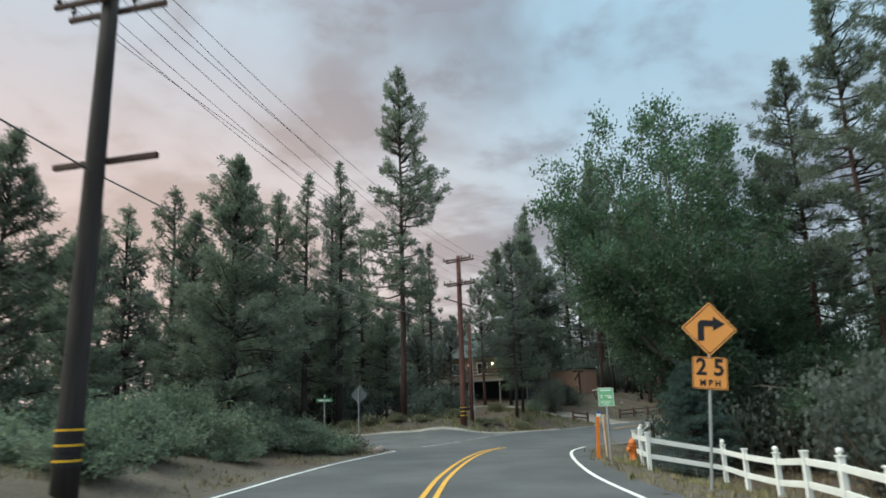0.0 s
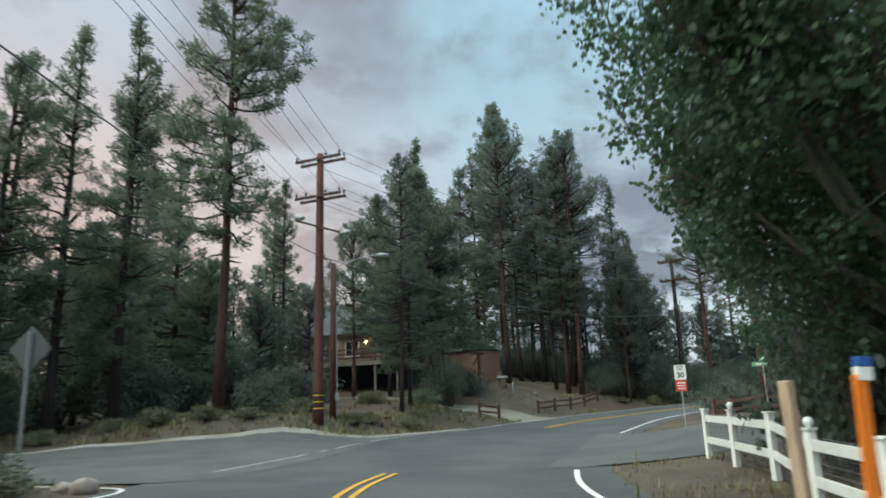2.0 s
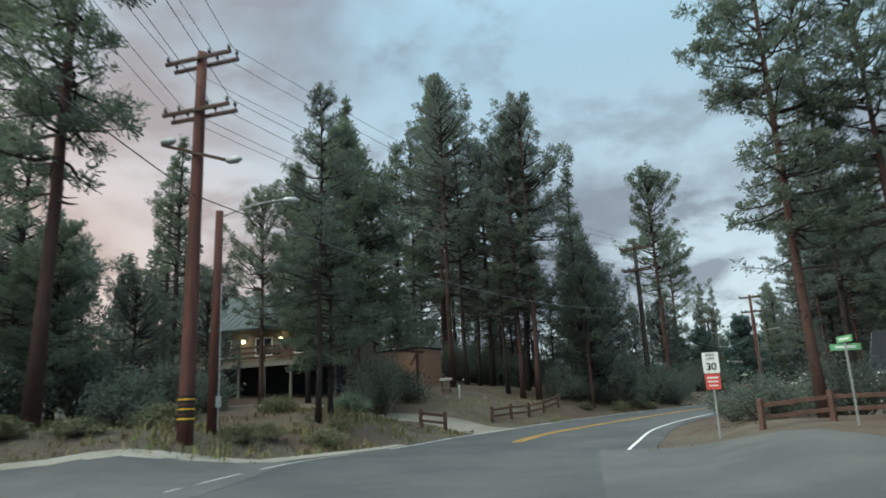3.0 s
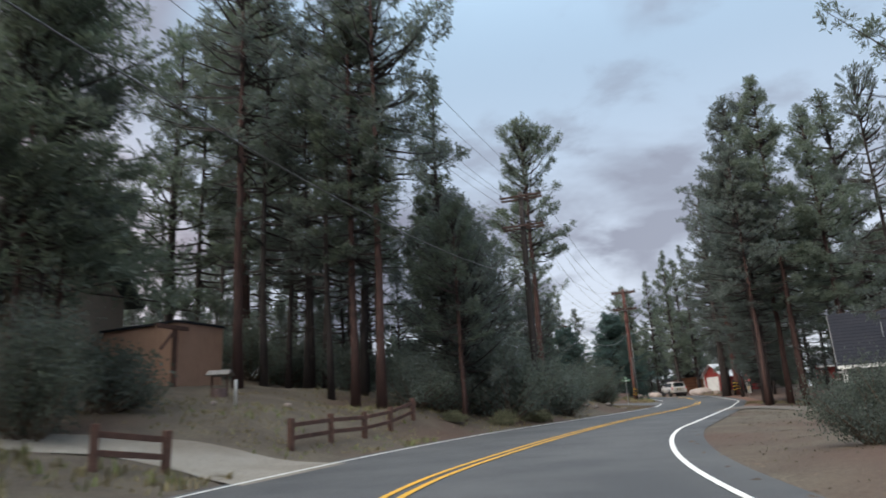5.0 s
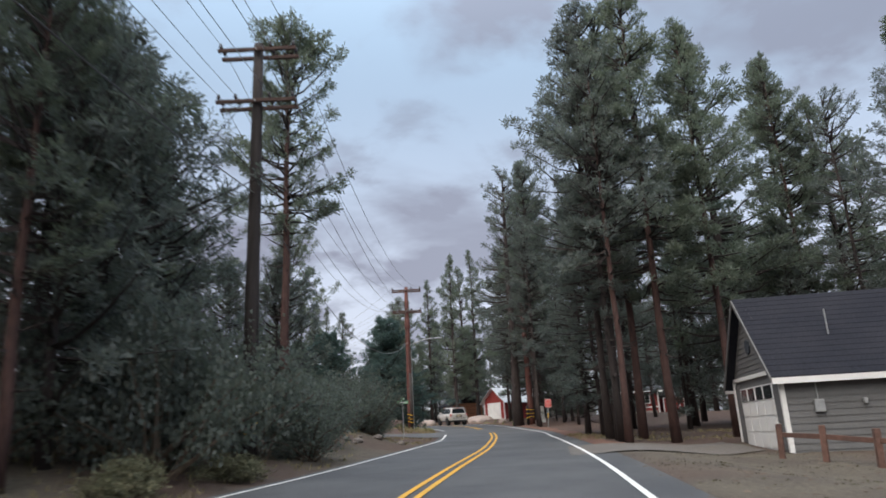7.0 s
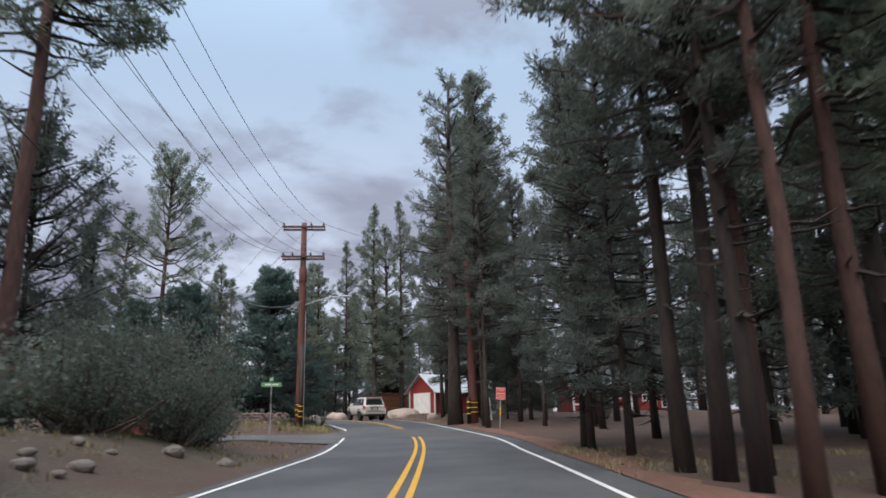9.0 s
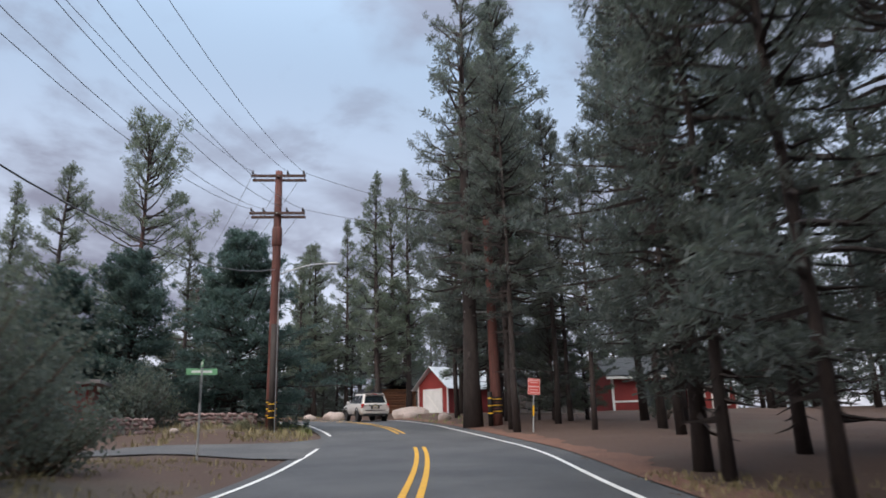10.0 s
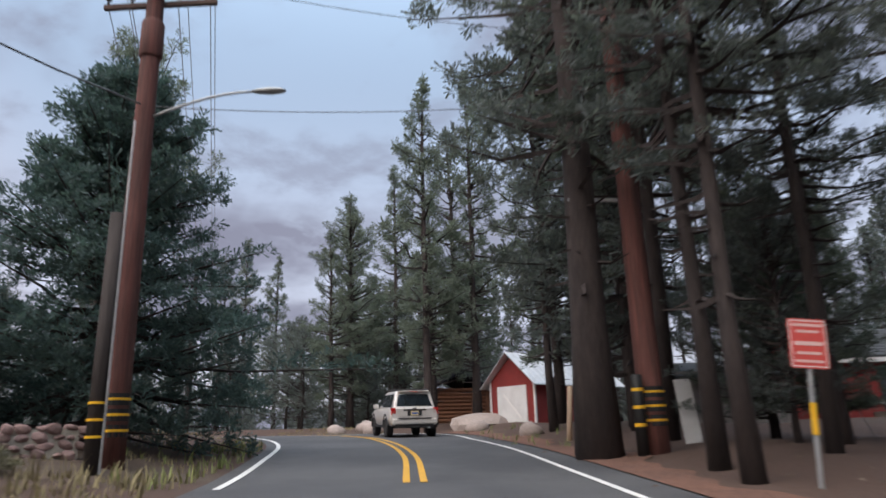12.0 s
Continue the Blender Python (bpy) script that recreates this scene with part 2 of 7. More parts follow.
# ---------------------------------------------------------------- building helpers
class Geo:
    """Vertices and faces gathered for one mesh."""

    def __init__(self):
        self.v, self.f = [], []

    def add(self, verts, faces):
        k = len(self.v)
        self.v.extend(tuple(p) for p in verts)
        self.f.extend(tuple(i + k for i in f) for f in faces)
        return self

    def box(self, c, s, m=None):
        x, y, z = s[0] / 2, s[1] / 2, s[2] / 2
        p = [Vector((a * x, b * y, d * z)) for d in (-1, 1) for a, b in ((-1, -1), (1, -1), (1, 1), (-1, 1))]
        m = Matrix.Translation(c) @ (m or Matrix())
        return self.add([m @ q for q in p], [(3, 2, 1, 0), (4, 5, 6, 7), (0, 1, 5, 4), (1, 2, 6, 5), (2, 3, 7, 6), (3, 0, 4, 7)])

    def tube(self, pts, radii, sides=8, cap=True):
        pts = [Vector(p) for p in pts]
        if isinstance(radii, (int, float)):
            radii = [radii] * len(pts)
        radii = [float(r) for r in radii]
        ref = Vector((0, 0, 1)) if abs((pts[-1] - pts[0]).normalized().z) < 0.9 else Vector((1, 0, 0))
        verts = []
        for i, p in enumerate(pts):
            d = (pts[min(i + 1, len(pts) - 1)] - pts[max(i - 1, 0)]).normalized()
            a = d.cross(ref).normalized()
            b = d.cross(a)
            for k in range(sides):
                w = 2 * math.pi * k / sides
                verts.append(p + radii[i] * (math.cos(w) * a + math.sin(w) * b))
        faces = []
        for i in range(len(pts) - 1):
            for k in range(sides):
                j = (k + 1) % sides
                faces.append((i * sides + k, i * sides + j, (i + 1) * sides + j, (i + 1) * sides + k))
        if cap:
            faces.append(tuple(range(sides)))
            faces.append(tuple(reversed(range((len(pts) - 1) * sides, len(pts) * sides))))
        return self.add(verts, faces)

    def prism(self, outline, y0, y1, m=None):
        """An outline in x and z, drawn from y0 to y1."""
        n = len(outline)
        p = [Vector((x, y, z)) for y in (y0, y1) for x, z in outline]
        if m:
            p = [m @ q for q in p]
        return self.add(p, [tuple(range(n)), tuple(reversed(range(n, 2 * n)))] + [(k, k + n, (k + 1) % n + n, (k + 1) % n) for k in range(n)])

    def lathe(self, profile, sides=16, m=None):
        """A profile of radius and height, turned about z."""
        verts = [Vector((r * math.cos(2 * math.pi * k / sides), r * math.sin(2 * math.pi * k / sides), z)) for r, z in profile for k in range(sides)]
        if m:
            verts = [m @ q for q in verts]
        faces = [(i * sides + k, i * sides + (k + 1) % sides, (i + 1) * sides + (k + 1) % sides, (i + 1) * sides + k) for i in range(len(profile) - 1) for k in range(sides)]
        faces += [tuple(reversed(range(sides))), tuple(range((len(profile) - 1) * sides, len(profile) * sides))]
        return self.add(verts, faces)

    def mesh(self, name, mat, bevel=0.0, smooth=False):
        me = bpy.data.meshes.new(name)
        me.from_pydata(self.v, [], self.f)
        bm = bmesh.new()
        bm.from_mesh(me)
        bmesh.ops.recalc_face_normals(bm, faces=bm.faces)
        if bevel:
            bmesh.ops.bevel(bm, geom=[e for e in bm.edges if len(e.link_faces) == 2 and e.calc_face_angle(0) > 0.5], offset=bevel, segments=2, profile=0.6, affect="EDGES", clamp_overlap=True)
        bm.to_mesh(me)
        bm.free()
        if smooth:
            me.shade_smooth()
        me.materials.append(mat)
        return me


def part(name, geo, mat, parent, label="", bevel=0.0, smooth=False, m=None):
    """One mesh object under a thing or under a part."""
    me = geo if isinstance(geo, bpy.types.Mesh) else geo.mesh(name, mat, bevel, smooth)
    ob = new(name, me)
    ob.parent = parent
    if m is not None:
        ob.matrix_basis = m
    if label:
        tagged(ob, label)
    return ob


def thing(name, m, label, category, group="", kind=""):
    """An empty at the base of a thing, under which its parts hang."""
    ob = new(name)
    ob.matrix_basis = m
    ob.empty_display_size = 0.3
    return tagged(ob, label, category, group, kind)


def solid(name, geo, mat, label, category, group="", kind="", m=None, bevel=0.0, smooth=False):
    """A thing of one mesh."""
    ob = new(name, geo if isinstance(geo, bpy.types.Mesh) else geo.mesh(name, mat, bevel, smooth))
    if m is not None:
        ob.matrix_basis = m
    return tagged(ob, label, category, group, kind)


def raw_mesh(name, verts, faces, mats, smooth=False):
    """A large mesh straight from arrays."""
    me = bpy.data.meshes.new(name)
    verts, faces = np.asarray(verts, np.float32), np.asarray(faces, np.int32)
    me.vertices.add(len(verts))
    me.vertices.foreach_set("co", verts.ravel())
    n = faces.shape[1]
    me.loops.add(faces.size)
    me.loops.foreach_set("vertex_index", faces.ravel())
    me.polygons.add(len(faces))
    me.polygons.foreach_set("loop_start", np.arange(0, faces.size, n, dtype=np.int32))
    me.update(calc_edges=True)
    if smooth:
        me.shade_smooth()
    for mat in mats:
        me.materials.append(mat)
    return me


def letters(text, size, mat, name="lettering", depth=0.003, bold=0.0):
    """Words in the built-in font, centred, as a flat raised mesh that faces -y."""
    cu = bpy.data.curves.new(name, "FONT")
    cu.body, cu.size, cu.align_x, cu.align_y, cu.extrude, cu.offset = text, size, "CENTER", "CENTER", depth, bold
    ob = bpy.data.objects.new(name, cu)
    scene.collection.objects.link(ob)
    me = bpy.data.meshes.new_from_object(ob.evaluated_get(bpy.context.evaluated_depsgraph_get()))
    bpy.data.objects.remove(ob)
    bpy.data.curves.remove(cu)
    me.transform(Matrix.Rotation(math.pi / 2, 4, "X"))
    me.materials.clear()
    me.materials.append(mat)
    return me


def spline(points, step=1.0):
    """A smooth line through the points (Catmull-Rom), sampled about every step metres."""
    p = np.array(points, float)
    p = np.vstack([2 * p[0] - p[1], p, 2 * p[-1] - p[-2]])
    out = []
    for i in range(1, len(p) - 2):
        n = max(2, int(np.linalg.norm(p[i + 1] - p[i]) / step))
        for u in np.arange(n) / n:
            a, b, c, d = p[i - 1:i + 3]
            out.append(0.5 * (2 * b + (c - a) * u + (2 * a - 5 * b + 4 * c - d) * u * u + (3 * b - a - 3 * c + d) * u ** 3))
    out.append(p[-2])
    return np.array(out)


# ---------------------------------------------------------------- lie of the land
# the double yellow line, the left edge line and the right edge line of the road, station by station
MIDDLE = [(-1.0, -60), (-0.9, -25), (-0.75, 0), (-0.4, 13.3), (0.1, 20.5), (1.3, 29.2), (2.6, 34), (5.2, 40.6), (8.4, 46.4), (12.1, 51.2), (15.4, 54.9), (19.45, 58.3), (23.5, 61.3),
          (27.85, 64.25), (34.3, 68.4), (42.3, 73.5), (51, 79.5), (57.4, 84.2), (61.8, 87.9), (65, 91.1), (68.5, 94.8), (72, 99.2), (75, 103.8), (76.6, 108.5), (76.2, 113.5), (73.5, 118), (69, 121), (60, 124), (40, 127)]
LEFT = [(-5.3, -60), (-5.2, -25), (-5.1, 0), (-4.8, 13.5), (-4.3, 21.5), (-3.2, 29), (-1.9, 35.5), (0.8, 42.5), (4.6, 48.5), (8.9, 53.4), (12, 56.8), (16, 60.5), (20.5, 64.0),
        (25.5, 67.3), (32.6, 71.2), (40.6, 76.3), (49.7, 82.25), (55.5, 86.65), (59.4, 89.8), (62.5, 92.6), (66, 96.8), (69.2, 101), (71.7, 105.3), (72.9, 109), (72.4, 112), (70.4, 114.8), (67, 117), (59, 119.5), (39.5, 122.5)]
RIGHT = [(2.9, -60), (2.95, -25), (3.0, 0), (3.3, 13), (3.75, 20), (4.8, 27.6), (6.2, 32.3), (8.9, 38.3), (12.2, 44.0), (15.2, 48.1), (18.4, 52.1), (22, 55.7), (26, 59),
         (30, 61.6), (36.5, 65.8), (44.4, 71.12), (52.8, 77.05), (59.08, 81.55), (63.48, 85.82), (67.3, 89.8), (71.2, 93.9), (74.9, 98.3), (78.8, 103.0), (81.0, 108.5), (79.9, 115), (76.4, 121.2), (71, 125), (61, 128.5), (40.5, 131.5)]
MID, EDGE_L, EDGE_R = spline(MIDDLE), spline(LEFT), spline(RIGHT)
# how the road falls and climbs along its line: distance from the first eye and height
RISE_AT = [(-60, 1.5), (-10, 0.25), (0, 0), (4.7, -0.15), (9.4, -0.27), (14.1, -0.40), (18.7, -0.475), (23.3, -0.5), (41.4, -0.80), (46, -0.756), (50.6, -0.71), (55.1, -0.51), (59.6, -0.43), (64.1, -0.324),
           (81.1, 0.13), (85.4, 0.205), (89.9, 0.30), (94.3, 0.356), (98.7, 0.486), (103.1, 0.55), (107.5, 0.605), (114, 0.9), (121, 1.21), (130, 1.58), (142, 1.95), (160, 2.1), (200, 1.6)]
_seg = np.r_[0, np.cumsum(np.hypot(*np.diff(MID, axis=0).T))]
HALF_L = np.array([np.sqrt(((EDGE_L - p) ** 2).sum(1).min()) for p in MID])
HALF_R = np.array([np.sqrt(((EDGE_R - p) ** 2).sum(1).min()) for p in MID])
MID_DIR = np.gradient(MID, axis=0)
_zero = _seg[np.argmin(np.hypot(MID[:, 0], MID[:, 1]))]
MID_Z = np.interp(_seg - _zero, [a for a, _ in RISE_AT], [b for _, b in RISE_AT])
MID_Z = np.convolve(np.pad(MID_Z, 3, mode="edge"), np.ones(7) / 7, mode="valid")
# banks and hollows beside the road: place and height above the road's level
BANKS = [(-8, 12, 0.6), (-8, 20, 0.55), (-14, 25, 0.9), (-7, 28, 0.45), (-5, 33, 0.15), (-12, 42, 0.05), (-4, 38, -0.05), (-9, 39, -0.05), (-15, 39, 0.0), (-3, 43, 0.08), (-8, 42, 0.03), (-9, 36.5, 0.0), (-22, 38, 0.1), (-3.2, 50.3, 0.8), (1.2, 48.7, 0.95), (4, 64, 1.6), (6, 60.5, 1.3), (10.6, 59.2, 0.55), (12, 59.7, 0.42),
         (15, 67, 1.4), (17.5, 80, 2.9), (15, 60.3, 0.4), (19, 66, 0.42), (21.5, 69.8, 1.05), (20, 76, 2.2), (23, 76, 1.8), (27, 72, 0.5), (30, 82, 1.3), (34, 75.5, 0.7), (42, 83, 0.9), (50, 90, 0.15), (54, 88.2, 0.1)]
BANKS += [(62, 100, 0.35), (62.3, 95.9, 0.32), (-20, 62, 1.4), (-35, 30, 1.2), (5, 80, 2.4), (5.0, 14, 0.0), (5.8, 21, -0.6), (9, 32, 0.1), (15, 44, 0.3), (17.5, 42, 0.5), (27, 52, 0.1), (43, 63.4, -0.2), (48, 66, -0.15),
          (41, 60, -0.5), (27, 55, -0.15), (55.5, 76.4, 0.0), (66.5, 86, 0.05), (71, 90, 0.18), (86, 104, 0.35), (89, 88, 0.35), (75, 75, 0.1), (13, 8, -0.5), (20, 25, -0.4), (7.8, 17.8, -0.7), (7.3, 13.4, -0.6), (6.9, 11, -0.65), (8.1, 20.7, -0.5), (9.5, 16, -0.7)]
BANKS += [(1.0, 46.6, 0.0), (-2.6, 45.8, 0.0), (-6, 45.9, 0.0), (-10, 45.8, 0.0), (-16, 43.5, 0.0), (13.5, 73.5, 2.4), (16.5, 75.5, 2.5), (15.2, 70.4, 1.75), (11, 71, 1.9)]
_B = np.array(BANKS)


def smoothstep(a, b, x):
    u = np.clip((x - a) / (b - a), 0, 1)
    return u * u * (3 - 2 * u)


def lay(x, y):
    """Road level, distance past the road's edge line, and ground height at places (arrays)."""
    x, y = np.atleast_1d(np.asarray(x, float)), np.atleast_1d(np.asarray(y, float))
    z, d, off = np.empty_like(x), np.empty_like(x), np.empty_like(x)
    for k in range(0, len(x), 4000):
        q = slice(k, k + 4000)
        dx, dy = x[q, None] - MID[:, 0], y[q, None] - MID[:, 1]
        dd = dx ** 2 + dy ** 2
        w = 1 / (dd + 3.0) ** 3
        z[q] = (w * MID_Z).sum(1) / w.sum(1)
        i = dd.argmin(1)
        j = np.arange(len(i))
        side = MID_DIR[i, 0] * dy[j, i] - MID_DIR[i, 1] * dx[j, i]
        d[q] = np.sqrt(dd[j, i]) - np.where(side > 0, HALF_L[i], HALF_R[i])
        db = (x[q, None] - _B[:, 0]) ** 2 + (y[q, None] - _B[:, 1]) ** 2
        w = 1 / (db + 6.0) ** 2
        off[q] = (w * _B[:, 2]).sum(1) / w.sum(1)
    z += 0.55 * np.exp(-((x + 4) / 8) ** 2 - ((y - 50) / 5) ** 2)  # banked outer side of the first bend
    rough = 0.05 * np.sin(x * 1.3 + 0.7 * y) * np.sin(y * 1.1 - 0.4 * x) + 0.08 * np.sin(x * 0.37 + 1.0) * np.sin(y * 0.31)
    out = smoothstep(0.8, 4.2, d)
    return z, d, z + out * (off * 1.12 + rough)


def ground(x, y):
    return float(lay(x, y)[2][0])


def at(x, y, turn=0.0, scale=1.0, dz=0.0):
    """A pose on the ground."""
    return Matrix.Translation((x, y, ground(x, y) + dz)) @ Matrix.Rotation(radians(turn), 4, "Z") @ Matrix.Scale(scale, 4)

# ---------------------------------------------------------------- ground, road, paint
def ground_material():
    m = material("forest_ground", (0.068, 0.054, 0.043), 0.95, grain=0.6, grain_scale=16, blotch=0.95, blotch_scale=0.7, second=(0.10, 0.083, 0.062), bump=0.9, bump_scale=7)
    nt = m.node_tree
    bsdf = nt.nodes["Principled BSDF"]
    old = bsdf.inputs["Base Color"].links[0].from_socket
    tc = nt.nodes.new("ShaderNodeTexCoord")
    # red-brown needle litter under the pines
    n = nt.nodes.new("ShaderNodeTexNoise")
    n.inputs["Scale"].default_value, n.inputs["Detail"].default_value = 0.11, 7.0
    nt.links.new(tc.outputs["Object"], n.inputs["Vector"])
    sep = nt.nodes.new("ShaderNodeSeparateXYZ")
    nt.links.new(tc.outputs["Object"], sep.inputs[0])
    far = nt.nodes.new("ShaderNodeMapRange")
    nt.links.new(sep.outputs[0], far.inputs[0])
    for i, v in enumerate((36, 60, -0.02, 0.16)):
        far.inputs[i + 1].default_value = v
    add = nt.nodes.new("ShaderNodeMath")
    nt.links.new(n.outputs["Fac"], add.inputs[0])
    nt.links.new(far.outputs[0], add.inputs[1])
    r = nt.nodes.new("ShaderNodeMapRange")
    nt.links.new(add.outputs[0], r.inputs[0])
    for i, v in enumerate((0.46, 0.60, 0.0, 0.85)):
        r.inputs[i + 1].default_value = v
    fine = nt.nodes.new("ShaderNodeTexNoise")
    fine.inputs["Scale"].default_value, fine.inputs["Detail"].default_value = 14.0, 5.0
    nt.links.new(tc.outputs["Object"], fine.inputs["Vector"])
    lit = nt.nodes.new("ShaderNodeMix")
    lit.data_type = "RGBA"
    nt.links.new(fine.outputs["Fac"], lit.inputs[0])
    lit.inputs[6].default_value, lit.inputs[7].default_value = (0.042, 0.026, 0.022, 1), (0.105, 0.058, 0.043, 1)
    mx = nt.nodes.new("ShaderNodeMix")
    mx.data_type = "RGBA"
    nt.links.new(r.outputs[0], mx.inputs[0])
    nt.links.new(old, mx.inputs[6])
    nt.links.new(lit.outputs[2], mx.inputs[7])
    nt.links.new(mx.outputs[2], bsdf.inputs["Base Color"])
    return m


M_GROUND = ground_material()


def build_ground():
    xs = np.r_[-2500, -900, -400, -220, np.arange(-130, -50, 6), np.arange(-50, 120, 1.0), np.arange(120, 200, 6), 260, 450, 900, 2500]
    ys = np.r_[-2500, -900, -400, -200, np.arange(-120, -30, 6), np.arange(-30, 150, 1.0), np.arange(150, 240, 6), 300, 500, 1000, 2500]
    gx, gy = np.meshgrid(xs, ys)
    x, y = gx.ravel(), gy.ravel()
    road_z, d, z = lay(x, y)
    z = z - 0.07 * (1 - smoothstep(0.1, 0.9, d))
    nx, ny = len(xs), len(ys)
    i = np.arange(nx * ny).reshape(ny, nx)
    f = np.stack([i[:-1, :-1], i[:-1, 1:], i[1:, 1:], i[1:, :-1]], -1).reshape(-1, 4)
    ob = new("ground", raw_mesh("ground", np.stack([x, y, z], 1), f, [M_GROUND], True))
    tagged(ob, "dry dirt and pine litter forest floor with sparse grass", "ground", kind="structure")


build_ground()


def resample(line, n):
    s = np.r_[0, np.cumsum(np.hypot(*np.diff(line, axis=0).T))]
    u = np.linspace(0, s[-1], n)
    return np.stack([np.interp(u, s, line[:, 0]), np.interp(u, s, line[:, 1])], 1)


def normals(line):
    d = np.gradient(line, axis=0)
    d /= np.hypot(*d.T)[:, None]
    return np.stack([-d[:, 1], d[:, 0]], 1)


def sheet(name, left, right, cols, mat, lift, label, category, kind="structure", crown=0.0):
    """A strip of paving between two lines that lies on the ground."""
    n = len(left)
    u = np.linspace(0, 1, cols)[None, :, None]
    p = left[:, None, :] * (1 - u) + right[:, None, :] * u
    x, y = p[..., 0].ravel(), p[..., 1].ravel()
    road_z, d, gz = lay(x, y)
    # flush with the road where they meet, clear of the soil beyond
    high = 0.006 + np.maximum(lift - 0.006, 0) * smoothstep(0.0, 1.0, d) if lift > 0.015 else lift
    z = gz + high + crown * np.tile(np.sin(np.linspace(0, math.pi, cols)), n)
    i = np.arange(n * cols).reshape(n, cols)
    f = np.stack([i[:-1, :-1], i[:-1, 1:], i[1:, 1:], i[1:, :-1]], -1).reshape(-1, 4)
    ob = new(name, raw_mesh(name, np.stack([x, y, z], 1), f[:, ::-1], [mat], True))
    return tagged(ob, label, category, kind=kind)


N_ST = 330
RL, RR = resample(EDGE_L, N_ST), resample(EDGE_R, N_ST)
sheet("road", RL + normals(RL) * 0.35, RR - normals(RR) * 0.75, 14, M_ASPHALT, 0.0, "grey asphalt two-lane road with worn wheel tracks and sheen as paler blotches", "road")


def stripe(name, line, width, mat, label, lift=0.012):
    n = normals(line)
    sheet(name, line + n * width / 2, line - n * width / 2, 2, mat, lift, label, "road line")


def cut(line, y0, y1):
    s = line[(line[:, 1] >= y0) & (line[:, 1] <= y1)]
    return s


FINE_L, FINE_R, FINE_M = spline(LEFT, 0.5), spline(RIGHT, 0.5), spline(MIDDLE, 0.5)
CORNER = spline([(-2.9, 31.2), (-2.55, 32.6), (-2.9, 33.6), (-4.2, 34.1), (-6.5, 34.3), (-9, 34.2)], 0.3)
stripe("road_line_left_near", np.vstack([cut(FINE_L, -60, 30.6), CORNER]), 0.11, M_LINE_W, "white painted edge line turning into the side street")
stripe("road_line_left_mouth", cut(FINE_L, 36.5, 50.5), 0.10, M_LINE_WORN, "worn faint white edge line across the side street")
stripe("road_line_left_mid", cut(FINE_L, 52.0, 88.9), 0.11, M_LINE_W, "white painted road edge line")
stripe("road_line_left_far", cut(FINE_L, 92.5, 140), 0.12, M_LINE_W, "white painted road edge line round the bend")
stripe("road_line_right_near", cut(FINE_R, -60, 32.8), 0.11, M_LINE_W, "white painted road edge line")
stripe("road_line_right_far", cut(FINE_R, 45.6, 140), 0.105, M_LINE_W, "white painted road edge line")
for y0, y1, tag in ((-60, 34.2, "near"), (51.2, 86.2, "mid"), (90.6, 140, "far")):
    s = cut(FINE_M, y0, y1)
    nn = normals(s)
    stripe("yellow_line_left_" + tag, s + nn * 0.13, 0.11, M_LINE_Y, "yellow painted centre line")
    stripe("yellow_line_right_" + tag, s - nn * 0.13, 0.11, M_LINE_Y, "yellow painted centre line")
# side street to the left at the first bend
A = spline([(-1.2, 34.6), (-2.4, 34.4), (-6, 34.6), (-14, 34.6), (-30, 33)], 1.0)
B = spline([(4.2, 48.3), (1.0, 47.4), (-2.6, 46.9), (-6, 46.9), (-9, 46.8), (-12.5, 45.4), (-18, 43.3), (-30, 40.5)], 1.0)
sheet("side_street_pavement", resample(B, 40), resample(A, 40), 10, M_OLD_ASPHALT, 0.035, "pale worn asphalt side street joining the road", "road")
# pale gutter along the far side of the street mouth
GUTTER = np.vstack([resample(B, 40)[1:22][::-1], cut(FINE_L, 49.2, 53.6) + normals(cut(FINE_L, 49.2, 53.6)) * 0.55])
sheet("gutter_strip", GUTTER + normals(GUTTER) * 0.28, GUTTER - normals(GUTTER) * 0.28, 3, M_GUTTER, 0.05, "pale sandy concrete gutter along the street mouth", "gutter")
# drive on the right at the first bend
sheet("drive_pavement", resample(spline([(5.9, 33.6), (7.2, 33.4), (10.5, 33.8), (14.0, 35.4)]), 30), resample(spline([(12.9, 46.6), (13.8, 45.6), (15.0, 43.6), (16.2, 41.4)]), 30), 8, M_OLD_ASPHALT, 0.035, "pale worn asphalt driveway mouth", "driveway")
# the cabin's gravel drive on the left
sheet("gravel_drive", resample(spline([(12.9, 57.3), (12.4, 59.9), (10.6, 61.0), (7, 62.3), (2, 63)]), 30), resample(spline([(16.0, 60.0), (15.2, 61.6), (12.6, 63.2), (8, 65), (2, 66)]), 30), 6, M_DRIVE, 0.035, "packed dirt and gravel drive to the cabin", "driveway")
# garage apron on the right
sheet("garage_apron", resample(spline([(38.4, 67.7), (40.0, 66.8), (42.2, 65.6), (44.2, 64.4)]), 20), resample(spline([(43.2, 70.6), (44.2, 69.7), (45.8, 68.6), (47.8, 66.9)]), 20), 8, M_GRAVEL, 0.035, "grey gravel apron before the garage", "driveway")
# reddish needle duff that gathers along the right edge
DUFF = resample(cut(FINE_R, 70.5, 106), 330)
DN = normals(DUFF)
wob = (0.75 + 0.13 * np.sin(np.arange(330) * 0.31) + 0.09 * np.sin(np.arange(330) * 0.83 + 2.0) + 0.2 * np.sin(np.arange(330) * 0.123 + 1.0))[:, None]
sheet("duff_strip", DUFF - DN * 0.70, DUFF - DN * (0.85 + wob), 4, M_DUFF, 0.022, "reddish pine needle duff along the road edge", "litter")
